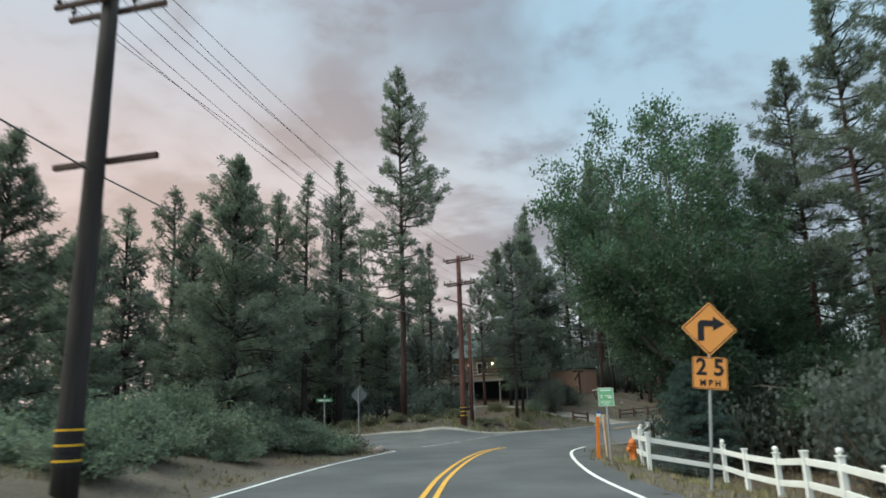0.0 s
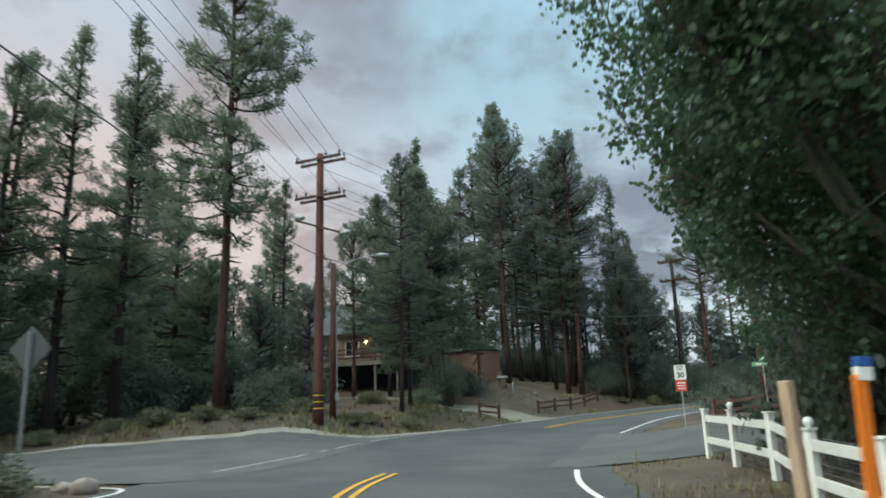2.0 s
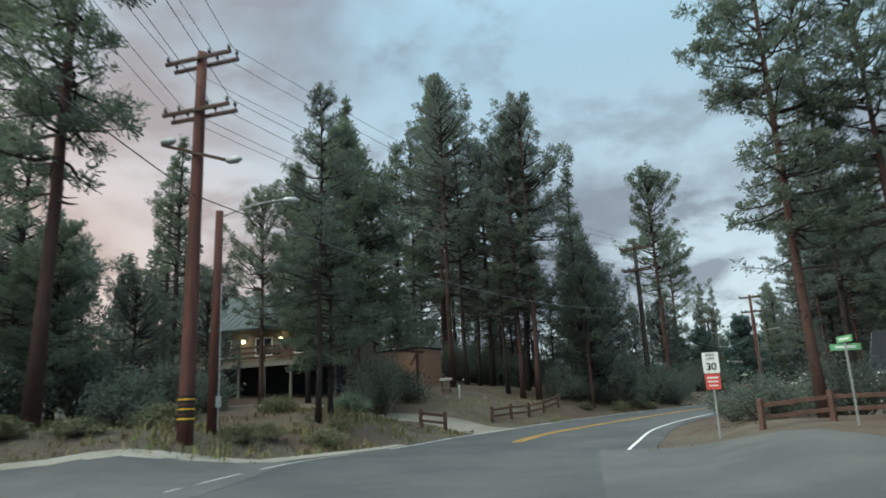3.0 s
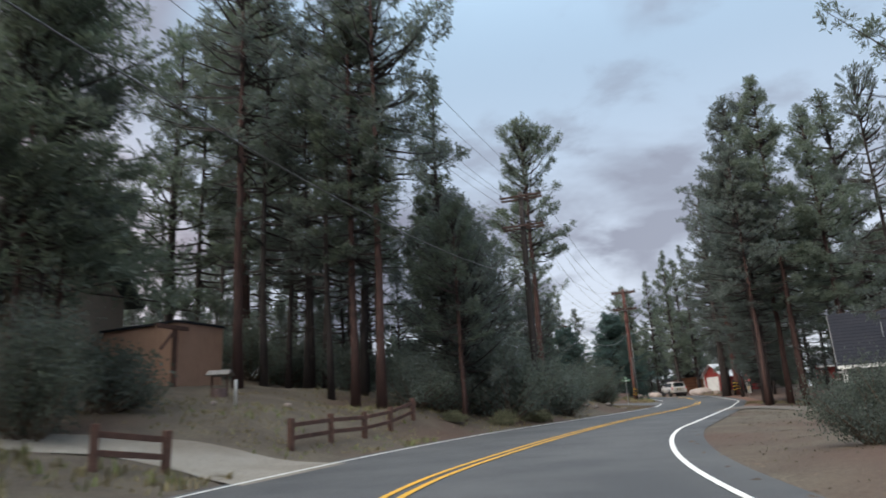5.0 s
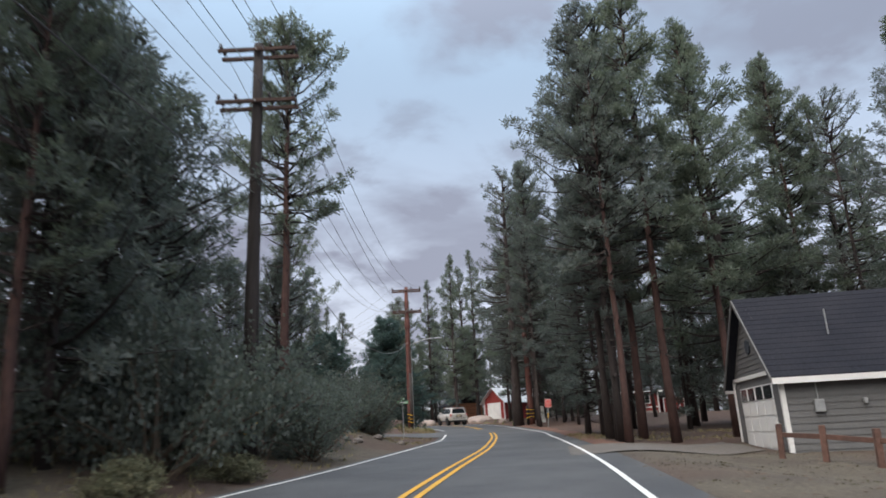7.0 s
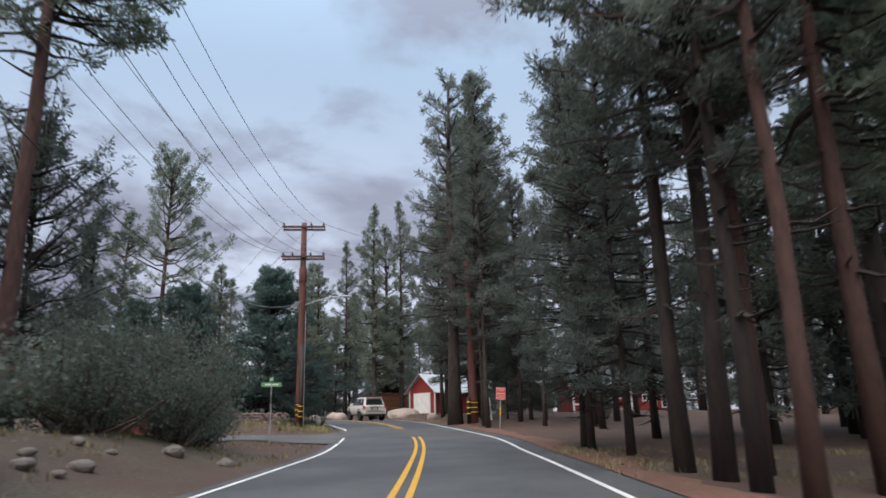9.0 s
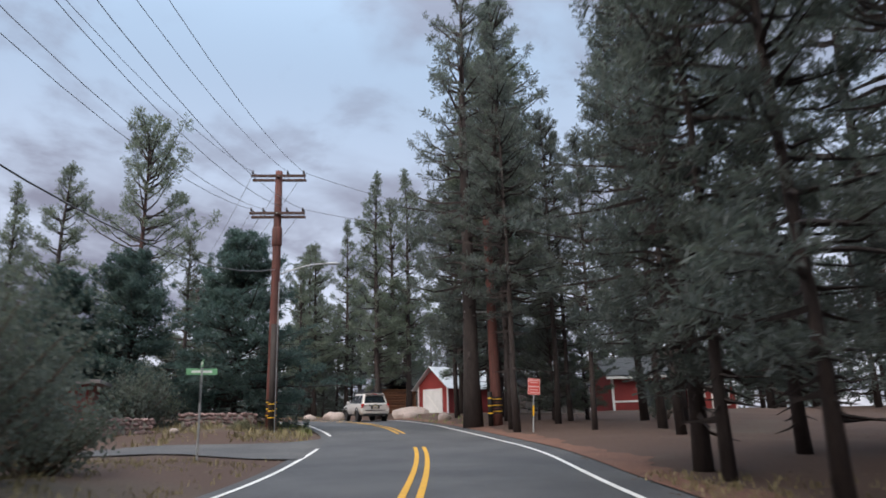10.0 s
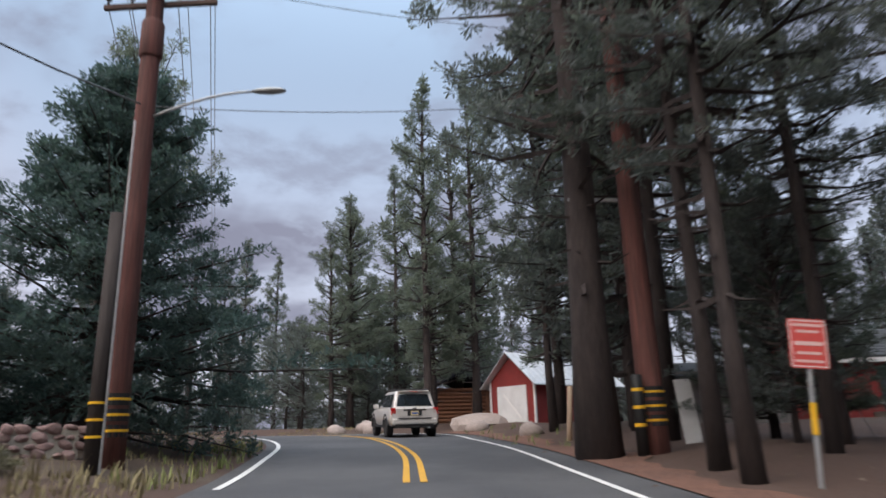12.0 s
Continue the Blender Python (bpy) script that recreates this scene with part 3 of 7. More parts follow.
# second side street on the left
sheet("second_street_pavement", resample(spline([(61.6, 91.9), (60.2, 91.5), (58.3, 91.2), (56, 92.0), (53.5, 93.5), (43.5, 100)]), 24), resample(spline([(55.6, 86.4), (55.0, 87.4), (54.2, 88.9), (52.7, 91), (50.5, 93.2), (41, 99)]), 24), 8, M_OLD_ASPHALT, 0.035, "worn asphalt side street", "road")

# ---------------------------------------------------------------- trees and brush
def tufts(pos, axis, size, blades, width, rng, low=-0.35):
    """Needle brushes: slim fans that open outward from a short stem at each place."""
    n = len(pos)
    axis = axis / np.linalg.norm(axis, axis=1)[:, None]
    up = np.where(np.abs(axis[:, 2:3]) < 0.9, np.array([[0, 0, 1.0]]), np.array([[1.0, 0, 0]]))
    a = np.cross(axis, up)
    a /= np.linalg.norm(a, axis=1)[:, None]
    b = np.cross(axis, a)
    th = rng.random((n, blades)) * 6.283
    el = rng.uniform(low, 1.35, (n, blades))
    d = (np.cos(th)[..., None] * a[:, None] + np.sin(th)[..., None] * b[:, None]) * np.cos(el)[..., None] + axis[:, None] * np.sin(el)[..., None]
    root = pos[:, None] + axis[:, None] * (size[:, None, None] * rng.uniform(-0.6, 0.25, (n, blades, 1)))
    length = size[:, None, None] * rng.uniform(0.7, 1.05, (n, blades, 1))
    side = np.cross(d, rng.normal(size=(n, blades, 3)))
    side /= np.linalg.norm(side, axis=2)[..., None] + 1e-9
    side = side * (width * size[:, None, None])
    tip = root + d * length
    v = np.stack([root, tip - side, tip + side], 2).reshape(-1, 3)
    return v, np.arange(len(v)).reshape(-1, 3)


def pine_parts(h, base, radius, gap, arms, per_metre, shape, seed, tuft=0.34, blades=14, width=0.085, lift0=-12, lift1=42, dead=0, r0=0.017, upturn=0.9, spread=0.3, lean=0.0, inner=0.36, ragged=0.40):
    """A straight trunk with limbs in uneven whorls; each limb bears side twigs that end in needle brushes."""
    rng = np.random.default_rng(seed)
    trunk, limbs = Geo(), Geo()
    k = 9
    zs = np.linspace(0, 1, k)
    wob = np.cumsum(rng.normal(0, 0.005 * h, (k, 2)), axis=0) * 0.5
    wob -= wob[0]
    pts = [(wob[i, 0] + lean * zs[i] ** 1.5 * h, wob[i, 1], zs[i] * h - (0.3 if i == 0 else 0)) for i in range(k)]
    rad = [h * r0 * (1.25 if i == 0 else 1) * (1 - 0.93 * zs[i]) ** 0.8 for i in range(k)]
    trunk.tube(pts, rad, 10)
    P = np.array(pts)
    rng.uniform(0, 6.283, 3)
    lobes = rng.uniform(0, 6.283, 3)
    rows = []
    z = base * h
    while z < h * 0.985:
        c = (z / h - base) / (1 - base)
        for j in range(int(arms + rng.integers(-1, 2))):
            if rng.random() < 0.10:
                continue
            rows.append((z + rng.normal(0, 0.22 * gap), c, rng.uniform(0, 6.283), False))
        z += gap * rng.uniform(0.65, 1.4) * (1 - 0.45 * c)
    for j in range(dead):
        rows.append((h * base * rng.uniform(0.4, 1.0), 0.0, rng.uniform(0, 6.283), True))
    pos, axis = [], []
    for z, c, th, is_dead in rows:
        swell = 1 + ragged * (0.6 * math.sin(th + lobes[0] + 0.35 * z) + 0.5 * math.sin(2 * th + lobes[1] - 0.8 * z) + 0.35 * math.sin(0.9 * z + lobes[2]))
        L = radius * (0.45 * rng.uniform(0.3, 1) if is_dead else shape(c) * rng.uniform(0.62, 1.12) * swell)
        if rng.random() < 0.06 and not is_dead:
            L *= 1.3
        if L < 0.15:
            continue
        el = radians((lift0 + (lift1 - lift0) * max(c, 0)) + rng.normal(0, 8))
        o = np.array([np.interp(z, P[:, 2], P[:, j]) for j in (0, 1)] + [z])
        dh = np.array([math.cos(th), math.sin(th), 0])
        s = np.linspace(0, 1, 5)[:, None]
        bow = upturn * 0.22 * L * (s ** 2.2)
        line = o + dh * (L * s * math.cos(el)) + np.array([0, 0, 1]) * (L * s * math.sin(el) + bow)
        line[1:, :] += rng.normal(0, 0.03 * L, (4, 3))
        rb = min(0.0022 * h * (0.4 + L), 0.085)
        limbs.tube(line[[0, 1, 2, 4]], [rb, rb * 0.75, rb * 0.5, 0.010], 3, False)
        if is_dead:
            continue
        cnt = max(3, int(L * per_metre * rng.uniform(0.8, 1.2)))
        t = inner + (1 - inner) * rng.random(cnt) ** 0.75
        t[0] = 1.0
        latd = np.array([-dh[1], dh[0], 0])
        lat = rng.uniform(-1, 1, cnt) * (spread * L * (1.25 - t) + 0.12)
        lat[0] = 0
        q = np.stack([np.interp(t, s[:, 0], line[:, j]) for j in range(3)], 1) + latd * lat[:, None] + dh * (np.abs(lat) * 0.45)[:, None]
        q[:, 2] += 0.10 + upturn * 0.16 * np.abs(lat) + rng.normal(0, 0.07, cnt)
        pos.append(q)
        axis.append(dh * 0.55 + latd * (np.sign(lat) * 0.5)[:, None] + np.array([0, 0, 0.25 + 0.6 * upturn]) + rng.normal(0, 0.25, (cnt, 3)))
    top = np.array([P[-1] - [0, 0, d] for d in np.linspace(-0.1, 0.05 * h * (1 - base) + 0.4, 7)])
    pos.append(top + rng.normal(0, 0.06, top.shape))
    axis.append(np.tile([0, 0, 1.0], (len(top), 1)) + rng.normal(0, 0.4, top.shape))
    pos, axis = np.vstack(pos), np.vstack(axis)
    size = tuft * rng.uniform(0.75, 1.25, len(pos))
    v, f = tufts(pos, axis, size, blades, width, rng)
    return trunk, limbs, v, f


TREE_KINDS = {}


def tree_kind(key, name, label, h, bark, needle, group, **kw):
    trunk, limbs, v, f = pine_parts(h, **kw)
    TREE_KINDS[key] = (name, label, h, trunk.mesh("trunk", bark, smooth=True), limbs.mesh("branchwork", M_BARK), raw_mesh("crown", v, f, [needle]), group)


def cone(c):
    return (1 - c) ** 0.75 * (0.55 + 0.45 * min(1, c / 0.12)) + 0.06


def rounded(c):
    return math.sqrt(max(0.0, 1 - (1.55 * c - 0.55) ** 2)) * (0.75 + 0.25 * (1 - c)) + 0.05


def column(c):
    return (1 - c) ** 0.55 * (0.6 + 0.4 * min(1, c / 0.2)) + 0.08


tree_kind("tall", "pine_tree", "tall open-crowned pine with bare reddish lower trunk", 28, M_BARK_RED, M_NEEDLE, "roadside pines", base=0.3, radius=3.9, gap=0.68, arms=5, per_metre=5.4, shape=cone, seed=1, tuft=0.38, lift0=-16, lift1=40, dead=10, r0=0.0085)
tree_kind("open", "pine_tree", "rounded open-crowned pine with upswept tufted branches", 20, M_BARK_RED, M_NEEDLE, "roadside pines", base=0.36, radius=3.6, gap=0.73, arms=4, per_metre=5.6, shape=rounded, seed=2, tuft=0.34, lift0=-8, lift1=58, dead=14, r0=0.0125, upturn=1.4, inner=0.42)
tree_kind("dense", "pine_tree", "dense conical green pine with foliage near the ground", 18, M_BARK, M_NEEDLE, "roadside pines", base=0.07, radius=4.4, gap=0.61, arms=5, per_metre=5.4, shape=cone, seed=3, tuft=0.40, blades=15, lift0=-8, lift1=46, r0=0.015, inner=0.2)
tree_kind("pine", "pine_tree", "mid-height conical pine with layered dark foliage", 19, M_BARK, M_NEEDLE, "roadside pines", base=0.17, radius=3.4, gap=0.68, arms=4, per_metre=4.3, shape=cone, seed=4, tuft=0.37, lift0=-12, lift1=42, dead=8, r0=0.014)
tree_kind("slim", "pine_tree", "slender spire-shaped pine with short branches", 20, M_BARK, M_NEEDLE, "roadside pines", base=0.16, radius=2.5, gap=0.66, arms=4, per_metre=5.0, shape=cone, seed=5, tuft=0.36, lift0=-10, lift1=45, dead=8, r0=0.012)
tree_kind("forest", "forest_pine", "tall forest pine with dark layered crown and slim trunk", 20, M_BARK, M_NEEDLE_DARK, "forest pines", base=0.14, radius=3.3, gap=0.66, arms=4, per_metre=4.6, shape=column, seed=6, tuft=0.34, blades=15, width=0.08, lift0=-22, lift1=38, dead=12, r0=0.0085)
tree_kind("wood", "forest_pine", "tall forest pine with high dark crown and bare trunk", 22, M_BARK, M_NEEDLE_DARK, "forest pines", base=0.27, radius=3.1, gap=0.83, arms=4, per_metre=3.8, shape=column, seed=16, tuft=0.32, blades=15, width=0.08, lift0=-14, lift1=40, dead=16, r0=0.0078)
tree_kind("red", "forest_pine", "tall pine with straight reddish bark and dark crown", 22, M_BARK_RED, M_NEEDLE_DARK, "forest pines", base=0.46, radius=3.3, gap=0.71, arms=4, per_metre=4.3, shape=rounded, seed=7, tuft=0.36, lift0=-10, lift1=44, dead=12, r0=0.0092)
tree_kind("high", "forest_pine", "tall forest pine with bare dark trunk and high crown", 22, M_BARK, M_NEEDLE_DARK, "forest pines", base=0.30, radius=2.9, gap=0.73, arms=4, per_metre=4.5, shape=column, seed=26, tuft=0.32, blades=15, width=0.08, lift0=-18, lift1=40, dead=16, r0=0.0085)
tree_kind("lofty", "pine_tree", "tall slim pine with bare trunk and small high crown", 24, M_BARK_RED, M_NEEDLE, "roadside pines", base=0.46, radius=3.2, gap=0.50, arms=5, per_metre=4.2, shape=rounded, seed=27, tuft=0.38, lift0=-6, lift1=58, dead=14, r0=0.0115, inner=0.45, upturn=1.3)
tree_kind("stout", "forest_pine", "large old pine with thick dark furrowed trunk", 22, M_BARK, M_NEEDLE_DARK, "forest pines", base=0.30, radius=3.6, gap=0.76, arms=4, per_metre=4.3, shape=column, seed=36, tuft=0.31, blades=15, width=0.08, lift0=-18, lift1=40, dead=20, r0=0.018)
tree_kind("leafy", "pine_tree", "broad soft-crowned pine with foliage low on the trunk", 15, M_BARK, M_NEEDLE, "roadside pines", base=0.24, radius=4.2, gap=0.56, arms=5, per_metre=5.6, shape=column, seed=46, tuft=0.38, blades=15, lift0=-14, lift1=46, dead=8, r0=0.013, inner=0.25)
tree_kind("shaggy", "forest_pine", "shaggy dark pine with drooping low limbs", 18, M_BARK, M_NEEDLE_DARK, "forest pines", base=0.15, radius=3.7, gap=0.60, arms=5, per_metre=4.3, shape=column, seed=56, tuft=0.31, blades=15, width=0.08, lift0=-30, lift1=36, dead=14, r0=0.0125, inner=0.2)
tree_kind("small", "young_pine", "young bushy pine with soft dense foliage", 9.5, M_BARK, M_NEEDLE_DARK, "young pines", base=0.12, radius=3.0, gap=0.42, arms=5, per_metre=3.8, shape=rounded, seed=8, tuft=0.30, lift0=0, lift1=55, dead=3, r0=0.015, inner=0.2)
tree_kind("spruce", "spruce_tree", "dark blue-green spruce with drooping layered branches", 9.5, M_BARK, M_SPRUCE, "spruces", base=0.05, radius=4.6, gap=0.30, arms=8, per_metre=9.5, shape=cone, seed=9, tuft=0.22, blades=13, width=0.10, lift0=-12, lift1=36, r0=0.016, upturn=0.45, spread=0.34, inner=0.15, ragged=0.18)
tree_kind("back", "background_pine", "broad dark pine standing back from the road", 16, M_BARK, M_NEEDLE_DARK, "background pines", base=0.06, radius=3.5, gap=0.85, arms=4, per_metre=2.1, shape=cone, seed=18, tuft=0.62, blades=7, width=0.13, lift0=-10, lift1=40, r0=0.014)
tree_kind("back_slim", "background_pine", "slender dark pine standing back from the road", 16, M_BARK, M_NEEDLE_DARK, "background pines", base=0.10, radius=2.6, gap=0.85, arms=4, per_metre=3.0, shape=column, seed=19, tuft=0.58, blades=8, width=0.13, lift0=-12, lift1=42, r0=0.013)


def plant(key, x, y, h, turn=0.0):
    """One tree of a kind at a place, h metres high."""
    name, label, h0, trunk, limbs, crown, group = TREE_KINDS[key]
    s = h / h0
    ob = thing(name, at(x, y, turn, s), label, "tree", group)
    part("trunk", trunk, None, ob)
    tagged(part("branchwork", limbs, None, ob), kind="stuff")
    part("crown", crown, None, ob)
    return ob


def plant_all(key, rows, tops=False):
    for x, y, h in rows:
        plant(key, x, y, h - ground(x, y) if tops else h, (x * 71 + y * 37) % 360)


plant("tall", -3.23, 50.3, 27.6, 20)
plant_all("tall", [(14.6, 26.3, 16.2), (14.7, 22.7, 17.6), (14.1, 17.7, 16.4), (19.6, 44.7, 19.9), (21.5, 42.8, 17.3), (20.8, 88.9, 31.9), (19.7, 84.9, 29.3), (61.4, 66.0, 20.8), (65.0, 67.2, 22.1), (20.8, 70.8, 20.8), (74.8, 91.6, 24.9), (47.9, 68.6, 20.8), (50.0, 67.0, 18.4)])
plant_all("open", [(25.8, 70.5, 9.6), (74.9, 129.1, 26.2), (-10.5, 8.2, 12.1), (3.6, 66.4, 11.8), (38.5, 53.4, 20.0)])
plant_all("dense", [(-9.0, 28.6, 12.4), (-25.7, 47.6, 16.5), (-15.4, 28.0, 9.2), (6.3, 76.4, 16.4), (12.9, 29.0, 8.2), (-13.2, 19.5, 9.5), (-17, 45, 15.2), (73.6, 88.4, 6.8), (75.0, 87.3, 6.2)])
plant_all("pine", [(-14.6, 46.7, 19.6), (-13.0, 50.6, 17.6), (-7.9, 64.2, 17.2), (-22.9, 47.6, 16.8), (-22.4, 54.9, 19.6), (-13.9, 53.7, 19.5), (35.7, 85.2, 11.6), (15.5, 85.0, 22.1), (35.5, 88.0, 17.7), (85.0, 118.7, 13.1), (66.5, 108.6, 10.8), (56.1, 68.4, 21.0), (35.3, 87.3, 15.8), (62.7, 64.1, 17.8), (47.7, 91.1, 8.4), (86.4, 118.4, 15.9), (84.5, 109.1, 13.1), (80.1, 98.2, 16.2), (92.9, 126.1, 18.3), (88.9, 111.1, 19.3), (95.5, 129.6, 18.4), (58.4, 107.8, 13.0)])
plant_all("slim", [(-11.1, 53.4, 20.6), (-8.5, 54.0, 21.4), (-1.6, 72.7, 17.3), (6.3, 68.4, 13.1), (27.7, 75.0, 18.2), (-2.6, 77.6, 17.4), (82.1, 107.2, 19.2), (58.3, 59.5, 18.5), (84.8, 106.3, 19.6), (90.0, 117.9, 18.7), (109.8, 162.5, 24.0), (98.4, 151.9, 21.9), (9.3, 73.3, 20.9), (57.3, 110.4, 12.0)])
plant_all("forest", [(78, 94, 23), (76.2, 93.0, 22), (80.5, 96.2, 20), (54.4, 75.9, 12.2), (52.8, 74.2, 13)])
plant_all("high", [(69.9, 86.4, 14.4), (71.6, 86.6, 14.2), (67.9, 87.5, 17), (66.7, 86.6, 16), (72.6, 90.4, 23.6), (76.9, 96.4, 17), (74.4, 84.2, 21), (73.0, 82.0, 20)])
plant_all("high", [(46.4, 70.1, 16.4), (48.8, 71.8, 20), (47.8, 70.9, 20.2), (67.0, 83.5, 11.8), (68.9, 81.6, 19), (65.5, 79.9, 17), (66, 74, 20)])
plant_all("shaggy", [(55.9, 76.7, 12.6), (60.5, 72.5, 17), (59.1, 75.5, 11)])
plant_all("wood", [(88, 95, 12), (93.5, 91, 13), (97, 86, 12), (79.5, 83, 19), (92, 98, 13), (86.5, 98.5, 20), (18.2, 74.9, 21.1), (20.1, 77.5, 19.6), (20.3, 75.4, 18.5), (20.3, 72.2, 18.9), (22.2, 80.0, 21.1), (21.9, 88.6, 24), (23.4, 81.3, 21.9), (25.5, 48.8, 19.5), (27.4, 53.0, 8.9), (-10.2, 59.3, 20), (-11.1, 66.4, 22), (26, 84, 24), (29, 86, 22), (32, 80, 11.3), (17.5, 86.5, 24), (10, 82, 22), (58, 63, 16), (63, 60, 18), (55.6, 60, 14.5), (22.4, 73.6, 22), (24.7, 78.6, 24)])
plant_all("red", [(8.9, 66.0, 12), (10.0, 66.8, 11), (21.5, 69.8, 21.4), (16.6, 73.1, 22.1), (49.4, 70.6, 19.6), (45.3, 69.3, 15)])
plant_all("high", [(5.5, 55.4, 14.4)])
plant_all("leafy", [(6.3, 57.8, 9.0), (8.4, 66.4, 16.0), (-5.4, 61.0, 9.0), (-9.6, 58.4, 10.0)])
plant_all("lofty", [(43.6, 87.0, 23.4)])
plant_all("stout", [(69.4, 90.4, 22)])
plant_all("small", [(27.1, 72.3, 9), (29.6, 76.4, 11), (31.0, 77.0, 9.3), (45.2, 90.0, 9.4), (42.2, 90.6, 8.6), (71.6, 87.4, 4.6), (72.4, 88.6, 4.0)])
plant_all("spruce", [(63.2, 99.5, 8.8), (59.6, 102.4, 7.8), (57.0, 103.6, 6.6), (8.0, 22.9, 3.5)])

plant_all("small", [(-19, 60, 7.5), (-15.5, 62.5, 8), (-12.6, 63.4, 7), (-6.6, 66.8, 8), (-2.6, 64.6, 6.5), (-23, 57, 7), (-17.5, 55.4, 6), (-10, 69, 8.5), (0.4, 71.6, 8)])

plant_all("small", [(79, 128, 6), (85.5, 122.5, 6.5), (76, 132, 7), (91, 122, 6.5), (71.5, 127, 6), (68, 112.5, 5), (82, 126, 6), (88, 128, 7.5), (66, 118, 6)])

# further back, closing the gaps between the nearer trunks
plant_all("back", [(14.5, 92, 7), (17.5, 91, 6.5), (20.5, 92.5, 7), (23.5, 90.5, 7), (26.5, 90, 6.5), (16, 96, 8), (22, 97, 8), (104, 90, 13), (106, 81, 14), (103.5, 76, 13), (99, 72.5, 13), (95, 69.5, 12), (108, 94, 14), (96.5, 116, 12), (99, 120, 13), (93.5, 113.6, 11), (97.5, 111, 12), (101, 114, 14), (103, 108, 12), (92.5, 119.5, 10), (88.4, 121.0, 9), (96, 125, 12)])
plant_all("back", [(94.6, 89.5, 9), (100.7, 89.8, 10), (97.2, 87.4, 8), (100.5, 86.2, 10), (96.0, 83.2, 9), (98.4, 80.2, 10), (92, 76, 14), (86, 73, 13), (26.8, 86.8, 12), (30.6, 90.7, 13), (30.6, 86.4, 10), (34.9, 90.9, 12), (26.7, 91.1, 13)])
plant_all("back", [(-16.4, 75.9, 14.2), (-20.4, 84.5, 13.2), (-16.3, 84.4, 14.2), (-10.9, 93.1, 14.6), (-16.3, 71.9, 12.2), (-22.5, 89.5, 14.2), (-15.5, 90.5, 14.2), (-4.8, 90.0, 13.2), (-7.9, 96.3, 14.2), (-18.7, 79.2, 14.9), (-11.9, 59.1, 10.2)])
plant_all("back", [(-34.6, 42.9, 17.1), (27.5, 98.9, 19.7), (110.5, 98.6, 18.4), (103.0, 68.0, 14.0), (60.3, 36.5, 18.2), (91.7, 131.4, 9.3), (-27.2, 52.5, 14.3), (72.4, 63.9, 17.7), (89.3, 68.0, 16.7), (113.7, 67.9, 15.4), (120.5, 139.7, 18.7), (-2.9, 96.4, 17.3), (-19.6, 87.0, 17.7), (70.3, 146.6, 14.0), (-18.7, 127.9, 16.8), (16.9, 127.4, 18.5), (107.8, 114.4, 16.9), (91.5, 81.8, 16.8), (14.2, 120.0, 19.1), (68.7, 30.8, 17.6), (0.4, 146.9, 16.8), (24.7, 119.1, 16.2), (97.7, 38.6, 16.2), (122.6, 88.2, 16.6), (106.2, 83.9, 18.4), (-41.3, 68.9, 16.2), (22.2, 103.2, 18.8), (26.5, 106.4, 13.5), (120.2, 130.1, 14.3), (83.7, 52.1, 14.9)])
plant_all("back", [(-39.5, 15.4, 13.8), (-2.4, 123.6, 15.7), (17.4, 133.5, 17.0), (-41.7, 26.1, 18.0), (66.7, 24.1, 14.8), (-20.8, 22.3, 13.4), (90.8, 143.3, 16.6), (-26.4, 81.9, 18.5), (67.6, 41.8, 13.6), (103.3, 134.8, 15.3), (23.8, 111.7, 18.0), (-25.4, 100.6, 18.7), (-34.0, 85.4, 19.1), (-11.9, 71.5, 17.2), (106.6, 47.6, 17.5)])
plant_all("back_slim", [(60, 69.5, 11), (63, 70, 12), (58, 66, 10), (66.5, 70.5, 12), (57, 71.5, 9), (61.5, 67, 11)])
plant_all("back_slim", [(-33.1, 74.3, 14.1), (1.2, 108.8, 13.1), (3.7, 123.7, 13.8), (75.7, 51.7, 14.9), (123.6, 104.8, 19.8), (-34.7, 36.0, 19.0), (123.7, 118.3, 16.8), (49.9, 36.7, 13.9), (-13.1, 123.6, 15.7), (36.5, 19.9, 19.4), (97.6, 45.6, 15.4), (54.8, 21.7, 15.7), (-23.5, 49.8, 14.0), (46.7, 146.0, 17.1), (-7.4, 112.1, 14.9), (42.9, 30.6, 19.1), (69.9, 56.8, 17.3), (104.4, 107.4, 15.7), (-25.6, 23.5, 15.8), (96.0, 74.5, 16.9), (-19.8, 103.6, 19.2), (13.6, 109.3, 17.9), (113.9, 84.8, 16.9), (99.3, 124.5, 14.5), (48.2, 41.7, 20.0), (9.9, 121.3, 16.1), (-41.4, 44.1, 14.8), (-13.1, 90.5, 16.5), (106.1, 131.0, 16.7), (38.6, 96.9, 17.1)])
plant_all("back_slim", [(-17.3, 142.3, 15.9), (53.9, 149.3, 13.4), (60.2, 53.4, 13.3), (56.1, 10.9, 17.9), (107.6, 143.6, 15.6), (22.3, 144.6, 15.4), (45.5, 45.4, 15.6), (65.9, 15.4, 18.9), (-20.3, 71.6, 13.2), (34.1, 30.6, 13.3), (-25.6, 7.9, 17.7), (-23.1, 137.6, 14.3), (123.6, 81.4, 13.5), (79.5, 26.1, 14.0), (117.9, 98.5, 15.3)])


